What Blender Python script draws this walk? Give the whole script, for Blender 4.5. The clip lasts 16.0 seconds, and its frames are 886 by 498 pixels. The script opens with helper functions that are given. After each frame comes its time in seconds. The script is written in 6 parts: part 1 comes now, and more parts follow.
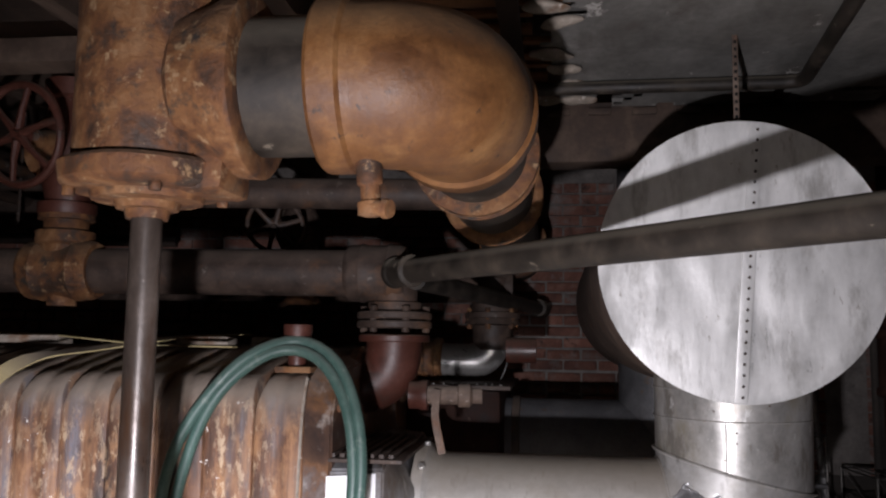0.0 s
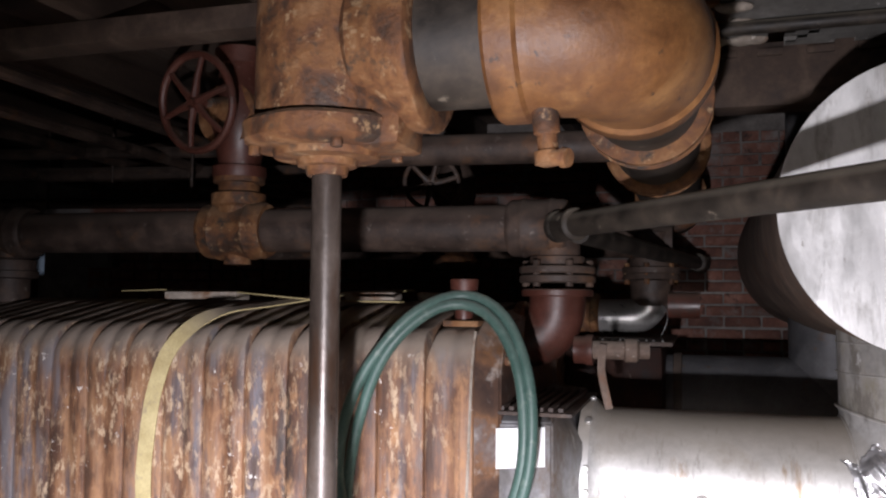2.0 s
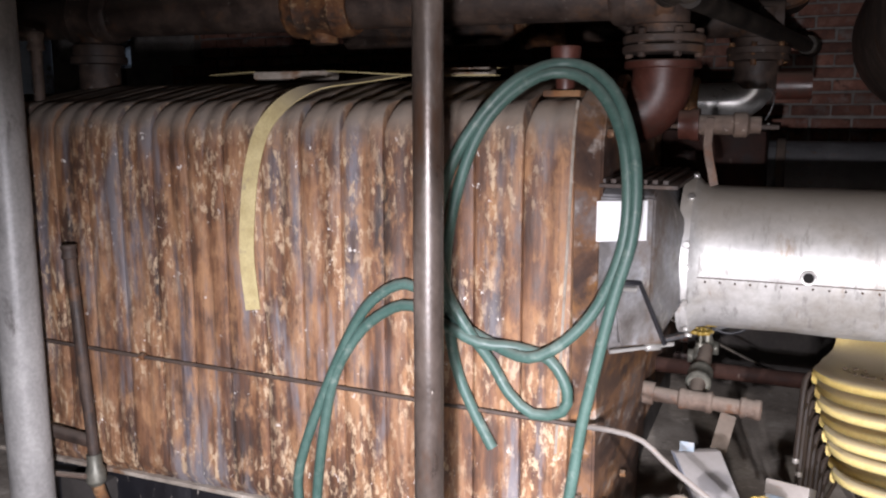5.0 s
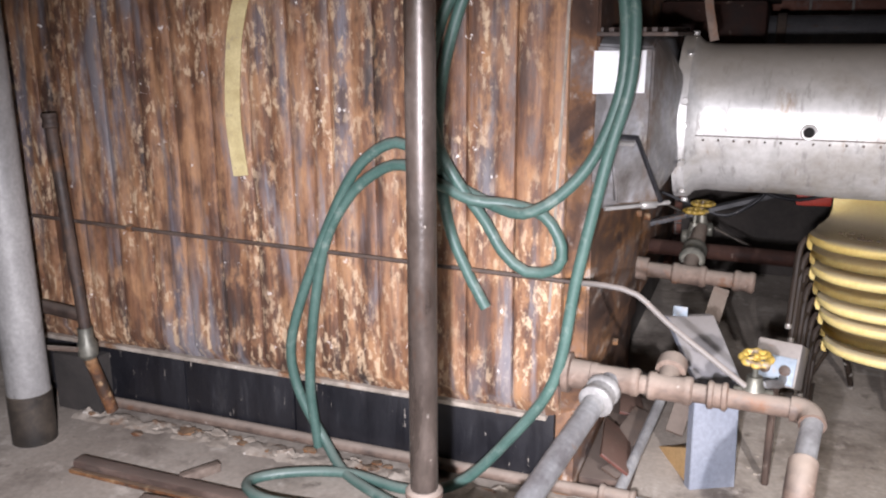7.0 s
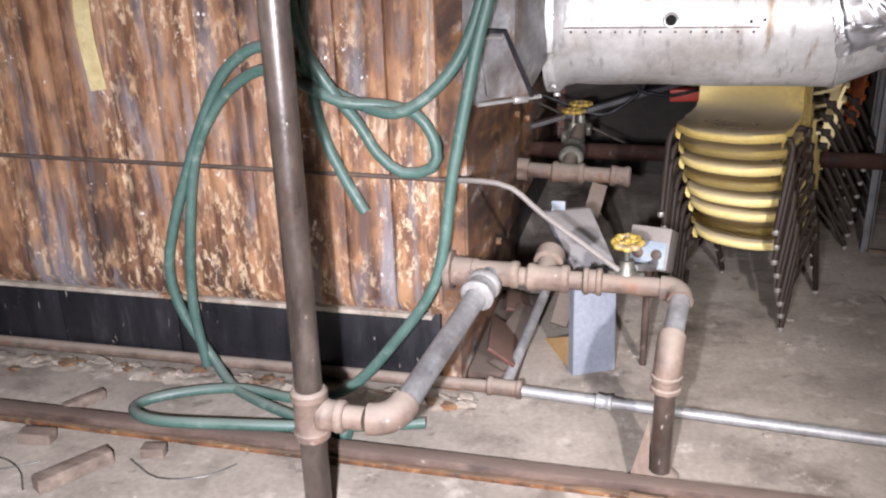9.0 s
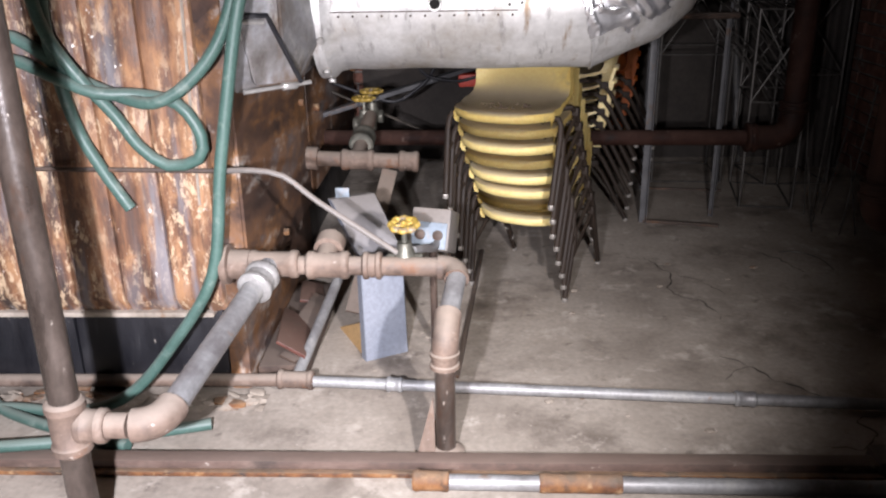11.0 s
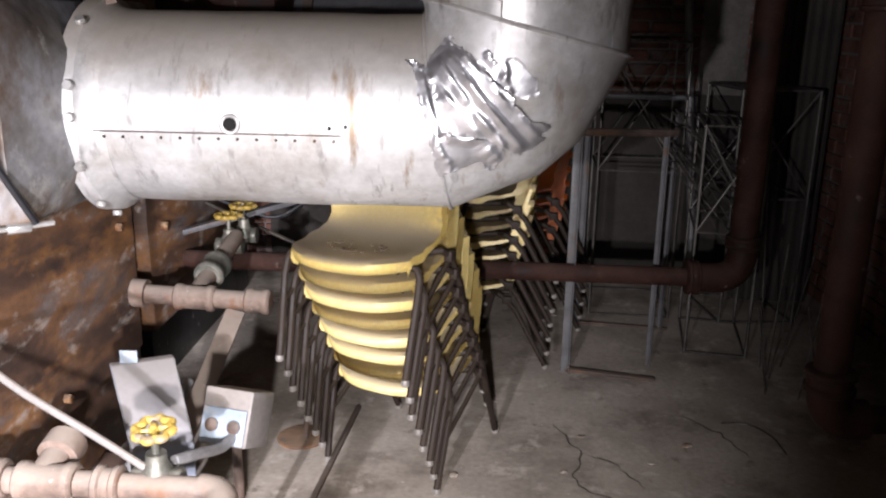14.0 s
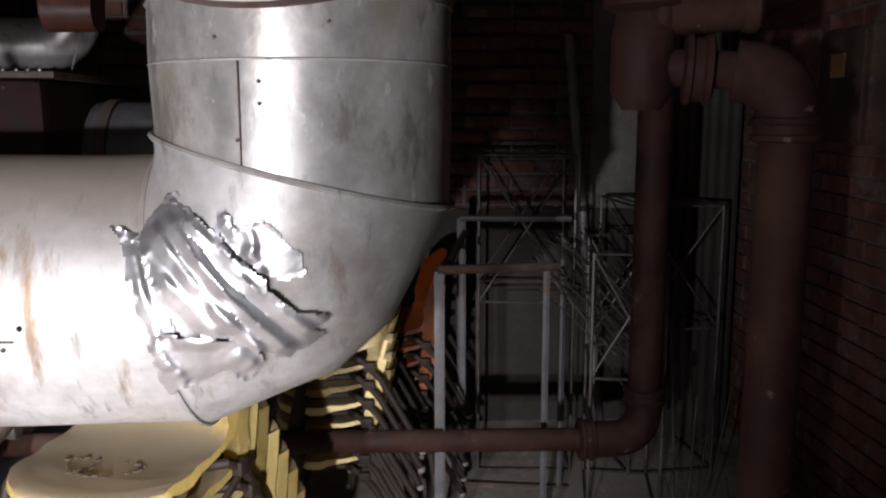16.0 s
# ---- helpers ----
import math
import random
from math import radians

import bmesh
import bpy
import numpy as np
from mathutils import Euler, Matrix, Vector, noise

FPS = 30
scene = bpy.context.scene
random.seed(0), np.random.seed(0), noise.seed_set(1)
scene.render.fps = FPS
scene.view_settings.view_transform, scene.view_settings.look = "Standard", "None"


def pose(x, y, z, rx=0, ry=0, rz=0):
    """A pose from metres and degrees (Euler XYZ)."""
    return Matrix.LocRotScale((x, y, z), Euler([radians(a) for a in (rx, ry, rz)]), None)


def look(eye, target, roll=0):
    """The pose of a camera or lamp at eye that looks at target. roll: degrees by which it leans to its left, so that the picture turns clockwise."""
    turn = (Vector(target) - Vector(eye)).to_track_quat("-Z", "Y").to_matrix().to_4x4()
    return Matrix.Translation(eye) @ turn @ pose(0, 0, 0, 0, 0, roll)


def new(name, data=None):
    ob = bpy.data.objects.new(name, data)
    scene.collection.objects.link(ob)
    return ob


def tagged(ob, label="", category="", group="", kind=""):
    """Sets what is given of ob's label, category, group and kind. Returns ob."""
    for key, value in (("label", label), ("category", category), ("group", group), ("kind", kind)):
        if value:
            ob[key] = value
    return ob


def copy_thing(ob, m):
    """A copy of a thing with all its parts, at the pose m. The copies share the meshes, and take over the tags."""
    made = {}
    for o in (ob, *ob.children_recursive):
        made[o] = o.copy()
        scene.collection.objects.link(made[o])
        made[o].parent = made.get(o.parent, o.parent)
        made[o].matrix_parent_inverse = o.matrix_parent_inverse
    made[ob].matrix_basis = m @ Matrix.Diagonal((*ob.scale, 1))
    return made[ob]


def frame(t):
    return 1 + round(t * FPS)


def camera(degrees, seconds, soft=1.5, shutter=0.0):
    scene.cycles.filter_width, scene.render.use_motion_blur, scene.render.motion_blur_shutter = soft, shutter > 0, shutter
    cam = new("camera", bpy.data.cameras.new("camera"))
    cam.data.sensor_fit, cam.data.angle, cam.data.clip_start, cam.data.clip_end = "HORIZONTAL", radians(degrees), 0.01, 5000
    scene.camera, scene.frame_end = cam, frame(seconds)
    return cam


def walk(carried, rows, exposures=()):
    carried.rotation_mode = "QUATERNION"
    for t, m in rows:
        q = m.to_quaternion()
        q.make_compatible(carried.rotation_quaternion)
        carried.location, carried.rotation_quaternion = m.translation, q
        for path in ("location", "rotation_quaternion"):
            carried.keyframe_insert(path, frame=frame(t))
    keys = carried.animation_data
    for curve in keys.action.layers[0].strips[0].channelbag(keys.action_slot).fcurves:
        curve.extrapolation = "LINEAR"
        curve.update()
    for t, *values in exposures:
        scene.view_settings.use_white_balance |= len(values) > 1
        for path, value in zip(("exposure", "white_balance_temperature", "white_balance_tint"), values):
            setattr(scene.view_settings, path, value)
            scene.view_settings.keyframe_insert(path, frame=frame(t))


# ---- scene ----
cam = camera(55.9, 16.0, 2.2)
PATH = [
    (0, (0.026, 0.111, 1.697), (-0.237, 2.081, 1.915), 0.8),
    (0.5, (0.003, 0.097, 1.698), (-0.367, 2.049, 1.923), 1.0),
    (1, (-0.017, 0.098, 1.696), (-0.478, 2.032, 1.904), 1.0),
    (1.5, (-0.038, 0.105, 1.689), (-0.566, 2.026, 1.863), 0.8),
    (2, (-0.054, 0.114, 1.681), (-0.639, 2.022, 1.799), 0.5),
    (2.5, (-0.069, 0.124, 1.669), (-0.703, 2.020, 1.717), -0.0),
    (3, (-0.080, 0.131, 1.654), (-0.746, 2.017, 1.630), -0.4),
    (3.5, (-0.089, 0.133, 1.642), (-0.773, 2.010, 1.545), -0.4),
    (4, (-0.105, 0.142, 1.621), (-0.809, 2.005, 1.443), -0.3),
    (4.5, (-0.125, 0.148, 1.597), (-0.855, 1.991, 1.333), -0.1),
    (4.7, (-0.135, 0.151, 1.588), (-0.874, 1.986, 1.295), -0.0),
    (6.8, (-0.135, 0.174, 1.375), (-0.869, 1.970, 0.890), -0.3),
    (7, (-0.142, 0.165, 1.372), (-0.853, 1.964, 0.865), -0.2),
    (7.5, (-0.142, 0.165, 1.346), (-0.812, 1.965, 0.788), -0.4),
    (8, (-0.122, 0.189, 1.339), (-0.754, 1.982, 0.721), -1.0),
    (8.5, (-0.111, 0.192, 1.312), (-0.665, 2.000, 0.663), -1.3),
    (8.7, (-0.102, 0.183, 1.309), (-0.621, 1.996, 0.646), -1.4),
    (10.8, (0.074, 0.166, 1.300), (-0.068, 2.024, 0.572), -1.5),
    (11, (0.067, 0.210, 1.281), (-0.012, 2.079, 0.575), -1.0),
    (11.5, (0.152, 0.214, 1.299), (0.169, 2.111, 0.665), -0.7),
    (12, (0.220, 0.331, 1.311), (0.329, 2.246, 0.743), -0.0),
    (12.5, (0.290, 0.491, 1.323), (0.470, 2.407, 0.778), 0.1),
    (13, (0.355, 0.643, 1.326), (0.541, 2.561, 0.795), -0.0),
    (13.5, (0.428, 0.794, 1.334), (0.445, 2.725, 0.815), 0.7),
    (14, (0.487, 0.912, 1.322), (0.408, 2.838, 0.789), 1.0),
    (14.5, (0.535, 1.064, 1.331), (0.524, 2.998, 0.822), 0.7),
    (15, (0.608, 1.233, 1.346), (0.709, 3.177, 0.885), 0.1),
    (15.5, (0.687, 1.366, 1.367), (0.821, 3.322, 0.971), -0.4),
    (16, (0.758, 1.513, 1.398), (0.838, 3.485, 1.074), -0.1),
]
walk(cam, [(t, look(eye, target, roll)) for t, eye, target, roll in PATH],
     [(0.0, 0.0), (0.6, 0.22), (1.5, 0.28), (3.0, 0.08), (4.5, 0.0), (7.0, -0.14), (8.7, -0.16), (11.0, -0.15), (11.5, -0.38), (12.0, -0.44), (12.5, -0.06), (13.0, 0.12), (14.0, 0.4), (16.0, 0.62)])

# ---- light: one hand torch held low beside the path, and a near-black basement ----
world = bpy.data.worlds.new("world")
world.use_nodes = True
world.node_tree.nodes["Background"].inputs[0].default_value = (0.5, 0.6, 0.8, 1)
world.node_tree.nodes["Background"].inputs[1].default_value = 0.004
scene.world = world


def torch(name, eye, target, watts, cone, colour, blend=1.0, size=0.025):
    data = bpy.data.lights.new(name, "SPOT")
    data.energy, data.spot_size, data.spot_blend, data.shadow_soft_size = watts, radians(cone), blend, size
    data.color = colour
    ob = new(name, data)
    ob.matrix_world = look(eye, target)
    return ob


# the torch swings from the overhead pipes down to the boiler and then on towards the chairs
torch("torch_raised", (-0.18, 0.10, 1.26), (-0.30, 2.4, 1.68), 190, 90, (0.99, 0.945, 1.02))
torch("torch", (-0.24, 0.10, 1.20), (-1.32, 1.95, -0.36), 740, 104, (0.97, 0.95, 1.06))
torch("torch_ahead", (0.44, 0.88, 1.00), (0.02, 2.9, 0.22), 250, 72, (1.0, 0.95, 0.99))

# ---- helpers for building ----


def thing(name, at, label, category, group="", kind=""):
    ob = new(name)
    ob.location = at
    ob.empty_display_size = 0.1
    return tagged(ob, label, category, group, kind)


def part(name, bm, material, parent=None, label="", sharp=35):
    mesh = bpy.data.meshes.new(name)
    bmesh.ops.recalc_face_normals(bm, faces=bm.faces)
    for f in bm.faces:
        f.smooth = True
    bm.to_mesh(mesh)
    bm.free()
    mesh.set_sharp_from_angle(angle=radians(sharp))
    mesh.materials.append(material)
    ob = new(name, mesh)
    if parent:
        ob.parent = parent
        if parent.type == "EMPTY":
            ob.matrix_parent_inverse = Matrix.Translation(-Vector(parent.location))
    if label:
        tagged(ob, label)
    return ob


def solo(name, bm, material, label, category, group="", kind="", sharp=35):
    return tagged(part(name, bm, material, None, label, sharp), label, category, group, kind)


def join(*bms):
    out = bmesh.new()
    for b in bms:
        m = bpy.data.meshes.new("tmp")
        b.to_mesh(m)
        b.free()
        out.from_mesh(m)
        bpy.data.meshes.remove(m)
    return out


def box(x0, y0, z0, x1, y1, z1, bevel=0.004, m=None):
    bm = bmesh.new()
    c = Vector(((x0 + x1) / 2, (y0 + y1) / 2, (z0 + z1) / 2))
    bmesh.ops.create_cube(bm, size=1, matrix=Matrix.Translation(c) @ Matrix.Diagonal((abs(x1 - x0), abs(y1 - y0), abs(z1 - z0), 1)))
    if bevel:
        bmesh.ops.bevel(bm, geom=bm.edges[:], offset=bevel, segments=2, affect="EDGES", profile=0.6)
    if m is not None:
        bm.transform(m)
    return bm


def smooth_path(pts, step=0.03):
    p = [Vector(q) for q in pts]
    out = []
    for i in range(len(p) - 1):
        a, b = p[i], p[i + 1]
        ta = (p[i + 1] - p[i - 1]) / 2 if i else b - a
        tb = (p[i + 2] - p[i]) / 2 if i + 2 < len(p) else b - a
        n = max(2, int((b - a).length / step))
        for k in range(n):
            s = k / n
            out.append(a * (2 * s**3 - 3 * s**2 + 1) + ta * (s**3 - 2 * s**2 + s) + b * (3 * s**2 - 2 * s**3) + tb * (s**3 - s**2))
    return out + [p[-1]]


def tube(pts, r, n=12, caps=True, radii=None):
    """A round bar along a line of points, with constant or given radii."""
    p = [Vector(q) for q in pts]
    bm = bmesh.new()
    rings, u = [], None
    for i, q in enumerate(p):
        t = ((p[min(i + 1, len(p) - 1)] - q).normalized() + (q - p[max(i - 1, 0)]).normalized()).normalized()
        u = (u - t * u.dot(t)).normalized() if u is not None and (u - t * u.dot(t)).length > 1e-4 else t.orthogonal().normalized()
        v = t.cross(u)
        k = radii[i] if radii else r
        rings.append([bm.verts.new(q + (u * math.cos(a) + v * math.sin(a)) * k) for a in (2 * math.pi * j / n for j in range(n))])
    for a, b in zip(rings, rings[1:]):
        for j in range(n):
            bm.faces.new((a[j], a[(j + 1) % n], b[(j + 1) % n], b[j]))
    if caps:
        bm.faces.new(rings[0][::-1])
        bm.faces.new(rings[-1])
    return bm


def rod(a, b, r, n=12):
    return tube([a, b], r, n)


def bend(a, corner, b, radius, steps=8):
    """Points of a quarter bend at a corner between two straight runs."""
    a, c, b = Vector(a), Vector(corner), Vector(b)
    d0, d1 = (a - c).normalized() * radius, (b - c).normalized() * radius
    return [c + d0 * (1 - s) ** 2 + d1 * s**2 for s in (k / steps for k in range(steps + 1))]


def lathe(start, end, profile, n=32):
    """A turned body from start towards end: profile rows of (metres along, radius)."""
    a, b = Vector(start), Vector(end)
    d = (b - a).normalized()
    return tube([a + d * s for s, _ in spread(profile)], 0, n, True, [max(r, 0.0005) for _, r in spread(profile)])


def spread(profile):
    out, last = [], -1e9
    for s, r in profile:
        s = max(s, last + 1e-4)
        out.append((s, r))
        last = s
    return out


def coupling(a, b, r, lip=1.25, n=24):
    """A threaded fitting with raised beads at both ends."""
    length = (Vector(b) - Vector(a)).length
    w = min(0.3 * length, r * 0.7)
    bead = [(0, r * 0.98), (0.12 * w, r * (0.5 + 0.5 * lip)), (0.3 * w, r * lip), (0.65 * w, r * lip), (0.9 * w, r * (0.6 + 0.5 * lip)), (1.15 * w, r * 1.08)]
    return lathe(a, b, bead + [(length - s, q) for s, q in bead[::-1]], n)


def hexnut(c, axis, r, h):
    bm = tube([Vector(c), Vector(c) + Vector(axis).normalized() * h], r, 6)
    bmesh.ops.bevel(bm, geom=bm.edges[:], offset=r * 0.12, segments=1, affect="EDGES")
    return bm


def ball(c, r, sx=1, sy=1, sz=1, sub=2):
    bm = bmesh.new()
    bmesh.ops.create_icosphere(bm, subdivisions=sub, radius=r, matrix=Matrix.Translation(c) @ Matrix.Diagonal((sx, sy, sz, 1)))
    return bm


def roughen(bm, amount, scale, seed=0):
    for v in bm.verts:
        v.co += noise.noise_vector(v.co * scale + Vector((seed, seed * 2.3, 0))) * amount
    return bm


# ---- materials ----


def material(name, ramp, scale=4.0, stretch=(1, 1, 1), rough=(0.6, 0.9), metal=0.0, bump=0.3, fine=60.0, spots=None, detail=8.0, vary=0.0, distort=0.3, dust=None, spot_stretch=None):
    """Procedural surface: a colour ramp over stretched noise, finer grain in relief and gloss, spots of a second colour, dust on upward faces."""
    m = bpy.data.materials.new(name)
    m.use_nodes = True
    nt = m.node_tree
    bsdf = nt.nodes["Principled BSDF"]
    link = nt.links.new

    def node(kind, **values):
        nd = nt.nodes.new(kind)
        for k, v in values.items():
            nd.inputs[k].default_value = v
        return nd

    geo = node("ShaderNodeTexCoord")
    vec = geo.outputs["Object"]
    if vary:
        info = node("ShaderNodeObjectInfo")
        add = node("ShaderNodeVectorMath")
        add.operation = "ADD"
        sc = node("ShaderNodeVectorMath")
        sc.operation = "SCALE"
        sc.inputs[0].default_value = (7.1, 3.3, 5.7)
        link(info.outputs["Random"], sc.inputs["Scale"])
        link(vec, add.inputs[0])
        link(sc.outputs[0], add.inputs[1])
        vec = add.outputs[0]
    mapping = node("ShaderNodeMapping")
    mapping.inputs["Scale"].default_value = stretch
    link(vec, mapping.inputs["Vector"])
    big = node("ShaderNodeTexNoise", Scale=scale, Detail=detail, Roughness=0.62, Distortion=distort)
    link(mapping.outputs[0], big.inputs["Vector"])
    cr = node("ShaderNodeValToRGB")
    el = cr.color_ramp.elements
    while len(el) < len(ramp):
        el.new(0.5)
    for e, (pos, col) in zip(el, ramp):
        e.position, e.color = pos, (*col, 1)
    link(big.outputs["Fac"], cr.inputs[0])
    colour = cr.outputs[0]
    grain = node("ShaderNodeTexNoise", Scale=fine, Detail=5.0, Roughness=0.6)
    link(vec, grain.inputs["Vector"])
    mixg = node("ShaderNodeMix")
    mixg.data_type, mixg.blend_type = "RGBA", "OVERLAY"
    mixg.inputs[0].default_value = 0.35
    link(colour, mixg.inputs[6])
    link(grain.outputs["Fac"], mixg.inputs[7])
    colour = mixg.outputs[2]
    spot_map = mapping
    if spot_stretch:
        spot_map = node("ShaderNodeMapping")
        spot_map.inputs["Scale"].default_value = spot_stretch
        link(vec, spot_map.inputs["Vector"])
    for k, (col, sc2, lo, hi) in enumerate(spots or ()):
        sp = node("ShaderNodeTexNoise", Scale=sc2, Detail=7.0, Roughness=0.68, Distortion=0.12)
        link((mapping if k == 0 else spot_map).outputs[0], sp.inputs["Vector"])
        mr = node("ShaderNodeMapRange")
        mr.inputs["From Min"].default_value, mr.inputs["From Max"].default_value = lo, hi
        link(sp.outputs["Fac"], mr.inputs[0])
        mx = node("ShaderNodeMix")
        mx.data_type = "RGBA"
        link(mr.outputs[0], mx.inputs[0])
        link(colour, mx.inputs[6])
        mx.inputs[7].default_value = (*col, 1)
        colour = mx.outputs[2]
    if dust:
        col, amount = dust
        nrm = node("ShaderNodeNewGeometry")
        sep = node("ShaderNodeSeparateXYZ")
        link(nrm.outputs["Normal"], sep.inputs[0])
        mr = node("ShaderNodeMapRange")
        mr.inputs["From Min"].default_value, mr.inputs["From Max"].default_value = 0.25, 0.95
        mr.inputs["To Max"].default_value = amount
        link(sep.outputs["Z"], mr.inputs[0])
        mx = node("ShaderNodeMix")
        mx.data_type = "RGBA"
        link(mr.outputs[0], mx.inputs[0])
        link(colour, mx.inputs[6])
        mx.inputs[7].default_value = (*col, 1)
        colour = mx.outputs[2]
    if vary:
        hsv = node("ShaderNodeHueSaturation")
        mv = node("ShaderNodeMapRange")
        mv.inputs["To Min"].default_value, mv.inputs["To Max"].default_value = 1 - vary, 1 + vary
        link(info.outputs["Random"], mv.inputs[0])
        link(mv.outputs[0], hsv.inputs["Value"])
        link(colour, hsv.inputs["Color"])
        colour = hsv.outputs[0]
    link(colour, bsdf.inputs["Base Color"])
    rr = node("ShaderNodeMapRange")
    rr.inputs["To Min"].default_value, rr.inputs["To Max"].default_value = rough
    rr.inputs["From Min"].default_value, rr.inputs["From Max"].default_value = 0.3, 0.7
    link(big.outputs["Fac"], rr.inputs[0])
    link(rr.outputs[0], bsdf.inputs["Roughness"])
    bsdf.inputs["Metallic"].default_value = metal
    if bump:
        summed = node("ShaderNodeMath")
        summed.operation = "MULTIPLY_ADD"
        summed.inputs[1].default_value = 0.35
        link(grain.outputs["Fac"], summed.inputs[0])
        link(big.outputs["Fac"], summed.inputs[2])
        bp = node("ShaderNodeBump", Strength=bump, Distance=0.01)
        link(summed.outputs[0], bp.inputs["Height"])
        link(bp.outputs[0], bsdf.inputs["Normal"])
    return m




def boiler_material():
    """Old scaled rust: broad upright bands, fine streaks, soft orange mottling, small cream flakes in patches, dust on top."""
    m = bpy.data.materials.new("scaled_rust")
    m.use_nodes = True
    nt = m.node_tree
    bsdf, link = nt.nodes["Principled BSDF"], nt.links.new
    co = nt.nodes.new("ShaderNodeTexCoord").outputs["Object"]

    def fog(scale, detail=6.0, rough=0.6):
        mp = nt.nodes.new("ShaderNodeMapping")
        mp.inputs["Scale"].default_value = scale
        link(co, mp.inputs["Vector"])
        nz = nt.nodes.new("ShaderNodeTexNoise")
        nz.inputs["Scale"].default_value, nz.inputs["Detail"].default_value, nz.inputs["Roughness"].default_value = 1.0, detail, rough
        link(mp.outputs[0], nz.inputs["Vector"])
        return nz.outputs["Fac"]

    def span(fac, lo, hi, a=0.0, b=1.0):
        mr = nt.nodes.new("ShaderNodeMapRange")
        for k, v in enumerate((lo, hi, a, b)):
            mr.inputs[k + 1].default_value = v
        link(fac, mr.inputs[0])
        return mr.outputs[0]

    def times(a, b):
        mt = nt.nodes.new("ShaderNodeMath")
        mt.operation = "MULTIPLY"
        link(a, mt.inputs[0])
        link(b, mt.inputs[1])
        return mt.outputs[0]

    def over(colour, top, fac, blend="MIX"):
        mx = nt.nodes.new("ShaderNodeMix")
        mx.data_type, mx.blend_type = "RGBA", blend
        link(fac, mx.inputs[0])
        link(colour, mx.inputs[6])
        if isinstance(top, tuple):
            mx.inputs[7].default_value = (*top, 1)
        else:
            link(top, mx.inputs[7])
        return mx.outputs[2]

    bands = fog((10.0, 4.0, 1.1), 6.0, 0.64)
    cr = nt.nodes.new("ShaderNodeValToRGB")
    el = cr.color_ramp.elements
    stops = [(0.34, (0.035, 0.024, 0.02)), (0.43, (0.10, 0.046, 0.026)), (0.50, (0.20, 0.096, 0.048)), (0.56, (0.265, 0.145, 0.08)), (0.62, (0.13, 0.092, 0.085)), (0.70, (0.16, 0.15, 0.17))]
    while len(el) < len(stops):
        el.new(0.5)
    for e, (pos, col) in zip(el, stops):
        e.position, e.color = pos, (*col, 1)
    link(bands, cr.inputs[0])
    colour = cr.outputs[0]
    streak = fog((70.0, 20.0, 3.0), 4.0)
    colour = over(colour, (0.045, 0.028, 0.022), span(streak, 0.52, 0.70, 0.0, 0.6))
    mott = fog((20.0, 16.0, 8.5), 8.0, 0.68)
    colour = over(colour, (0.36, 0.195, 0.095), span(mott, 0.51, 0.64, 0.0, 0.7))
    colour = over(colour, (0.06, 0.035, 0.026), span(mott, 0.47, 0.36, 0.0, 0.7))
    patch = fog((5.0, 4.0, 2.2), 3.0)
    pos = nt.nodes.new("ShaderNodeSeparateXYZ")
    link(co, pos.inputs[0])
    lime = span(pos.outputs["Z"], 0.30, 0.62, 0.10, 0.0)
    mt = nt.nodes.new("ShaderNodeMath")
    link(patch, mt.inputs[0])
    link(lime, mt.inputs[1])
    patch = mt.outputs[0]
    flake = fog((50.0, 34.0, 21.0), 8.0, 0.72)
    colour = over(colour, (0.50, 0.37, 0.24), times(span(flake, 0.52, 0.59, 0.0, 0.85), span(patch, 0.43, 0.57)))
    colour = over(colour, (0.17, 0.165, 0.18), times(span(fog((18.0, 9.0, 2.4), 6.0), 0.49, 0.62, 0.0, 0.8), span(fog((3.1, 3.0, 1.3), 2.0), 0.46, 0.57)))
    speck = fog((34.0, 30.0, 30.0), 5.0, 0.72)
    colour = over(colour, (0.76, 0.72, 0.67), times(span(speck, 0.64, 0.665), span(fog((6.0, 5.0, 4.0), 2.0), 0.48, 0.58)))
    sep = nt.nodes.new("ShaderNodeSeparateXYZ")
    link(nt.nodes.new("ShaderNodeNewGeometry").outputs["Normal"], sep.inputs[0])
    colour = over(colour, (0.29, 0.24, 0.195), span(sep.outputs["Z"], 0.08, 0.65, 0.0, 0.92))
    link(colour, bsdf.inputs["Base Color"])
    link(span(mott, 0.35, 0.65, 0.45, 0.8), bsdf.inputs["Roughness"])
    bp = nt.nodes.new("ShaderNodeBump")
    bp.inputs["Strength"].default_value, bp.inputs["Distance"].default_value = 0.6, 0.008
    link(over(mott, flake, span(patch, 0.0, 0.01, 0.5, 0.5)), bp.inputs["Height"])
    link(bp.outputs[0], bsdf.inputs["Normal"])
    return m


BOILER = boiler_material()
END_RUST = material("blotched_rust", [(0.34, (0.04, 0.026, 0.022)), (0.45, (0.095, 0.052, 0.034)), (0.52, (0.17, 0.085, 0.042)), (0.58, (0.14, 0.10, 0.085)), (0.68, (0.22, 0.2, 0.19))], 5.0, (1, 0.34, 0.9), (0.4, 0.75), 0.0, 0.35, 60, [((0.05, 0.034, 0.03), 6.0, 0.47, 0.70), ((0.29, 0.135, 0.045), 8.0, 0.52, 0.70), ((0.38, 0.35, 0.32), 16.0, 0.56, 0.72)], distort=0.5, spot_stretch=(1, 0.34, 0.8), dust=((0.29, 0.24, 0.195), 0.9))
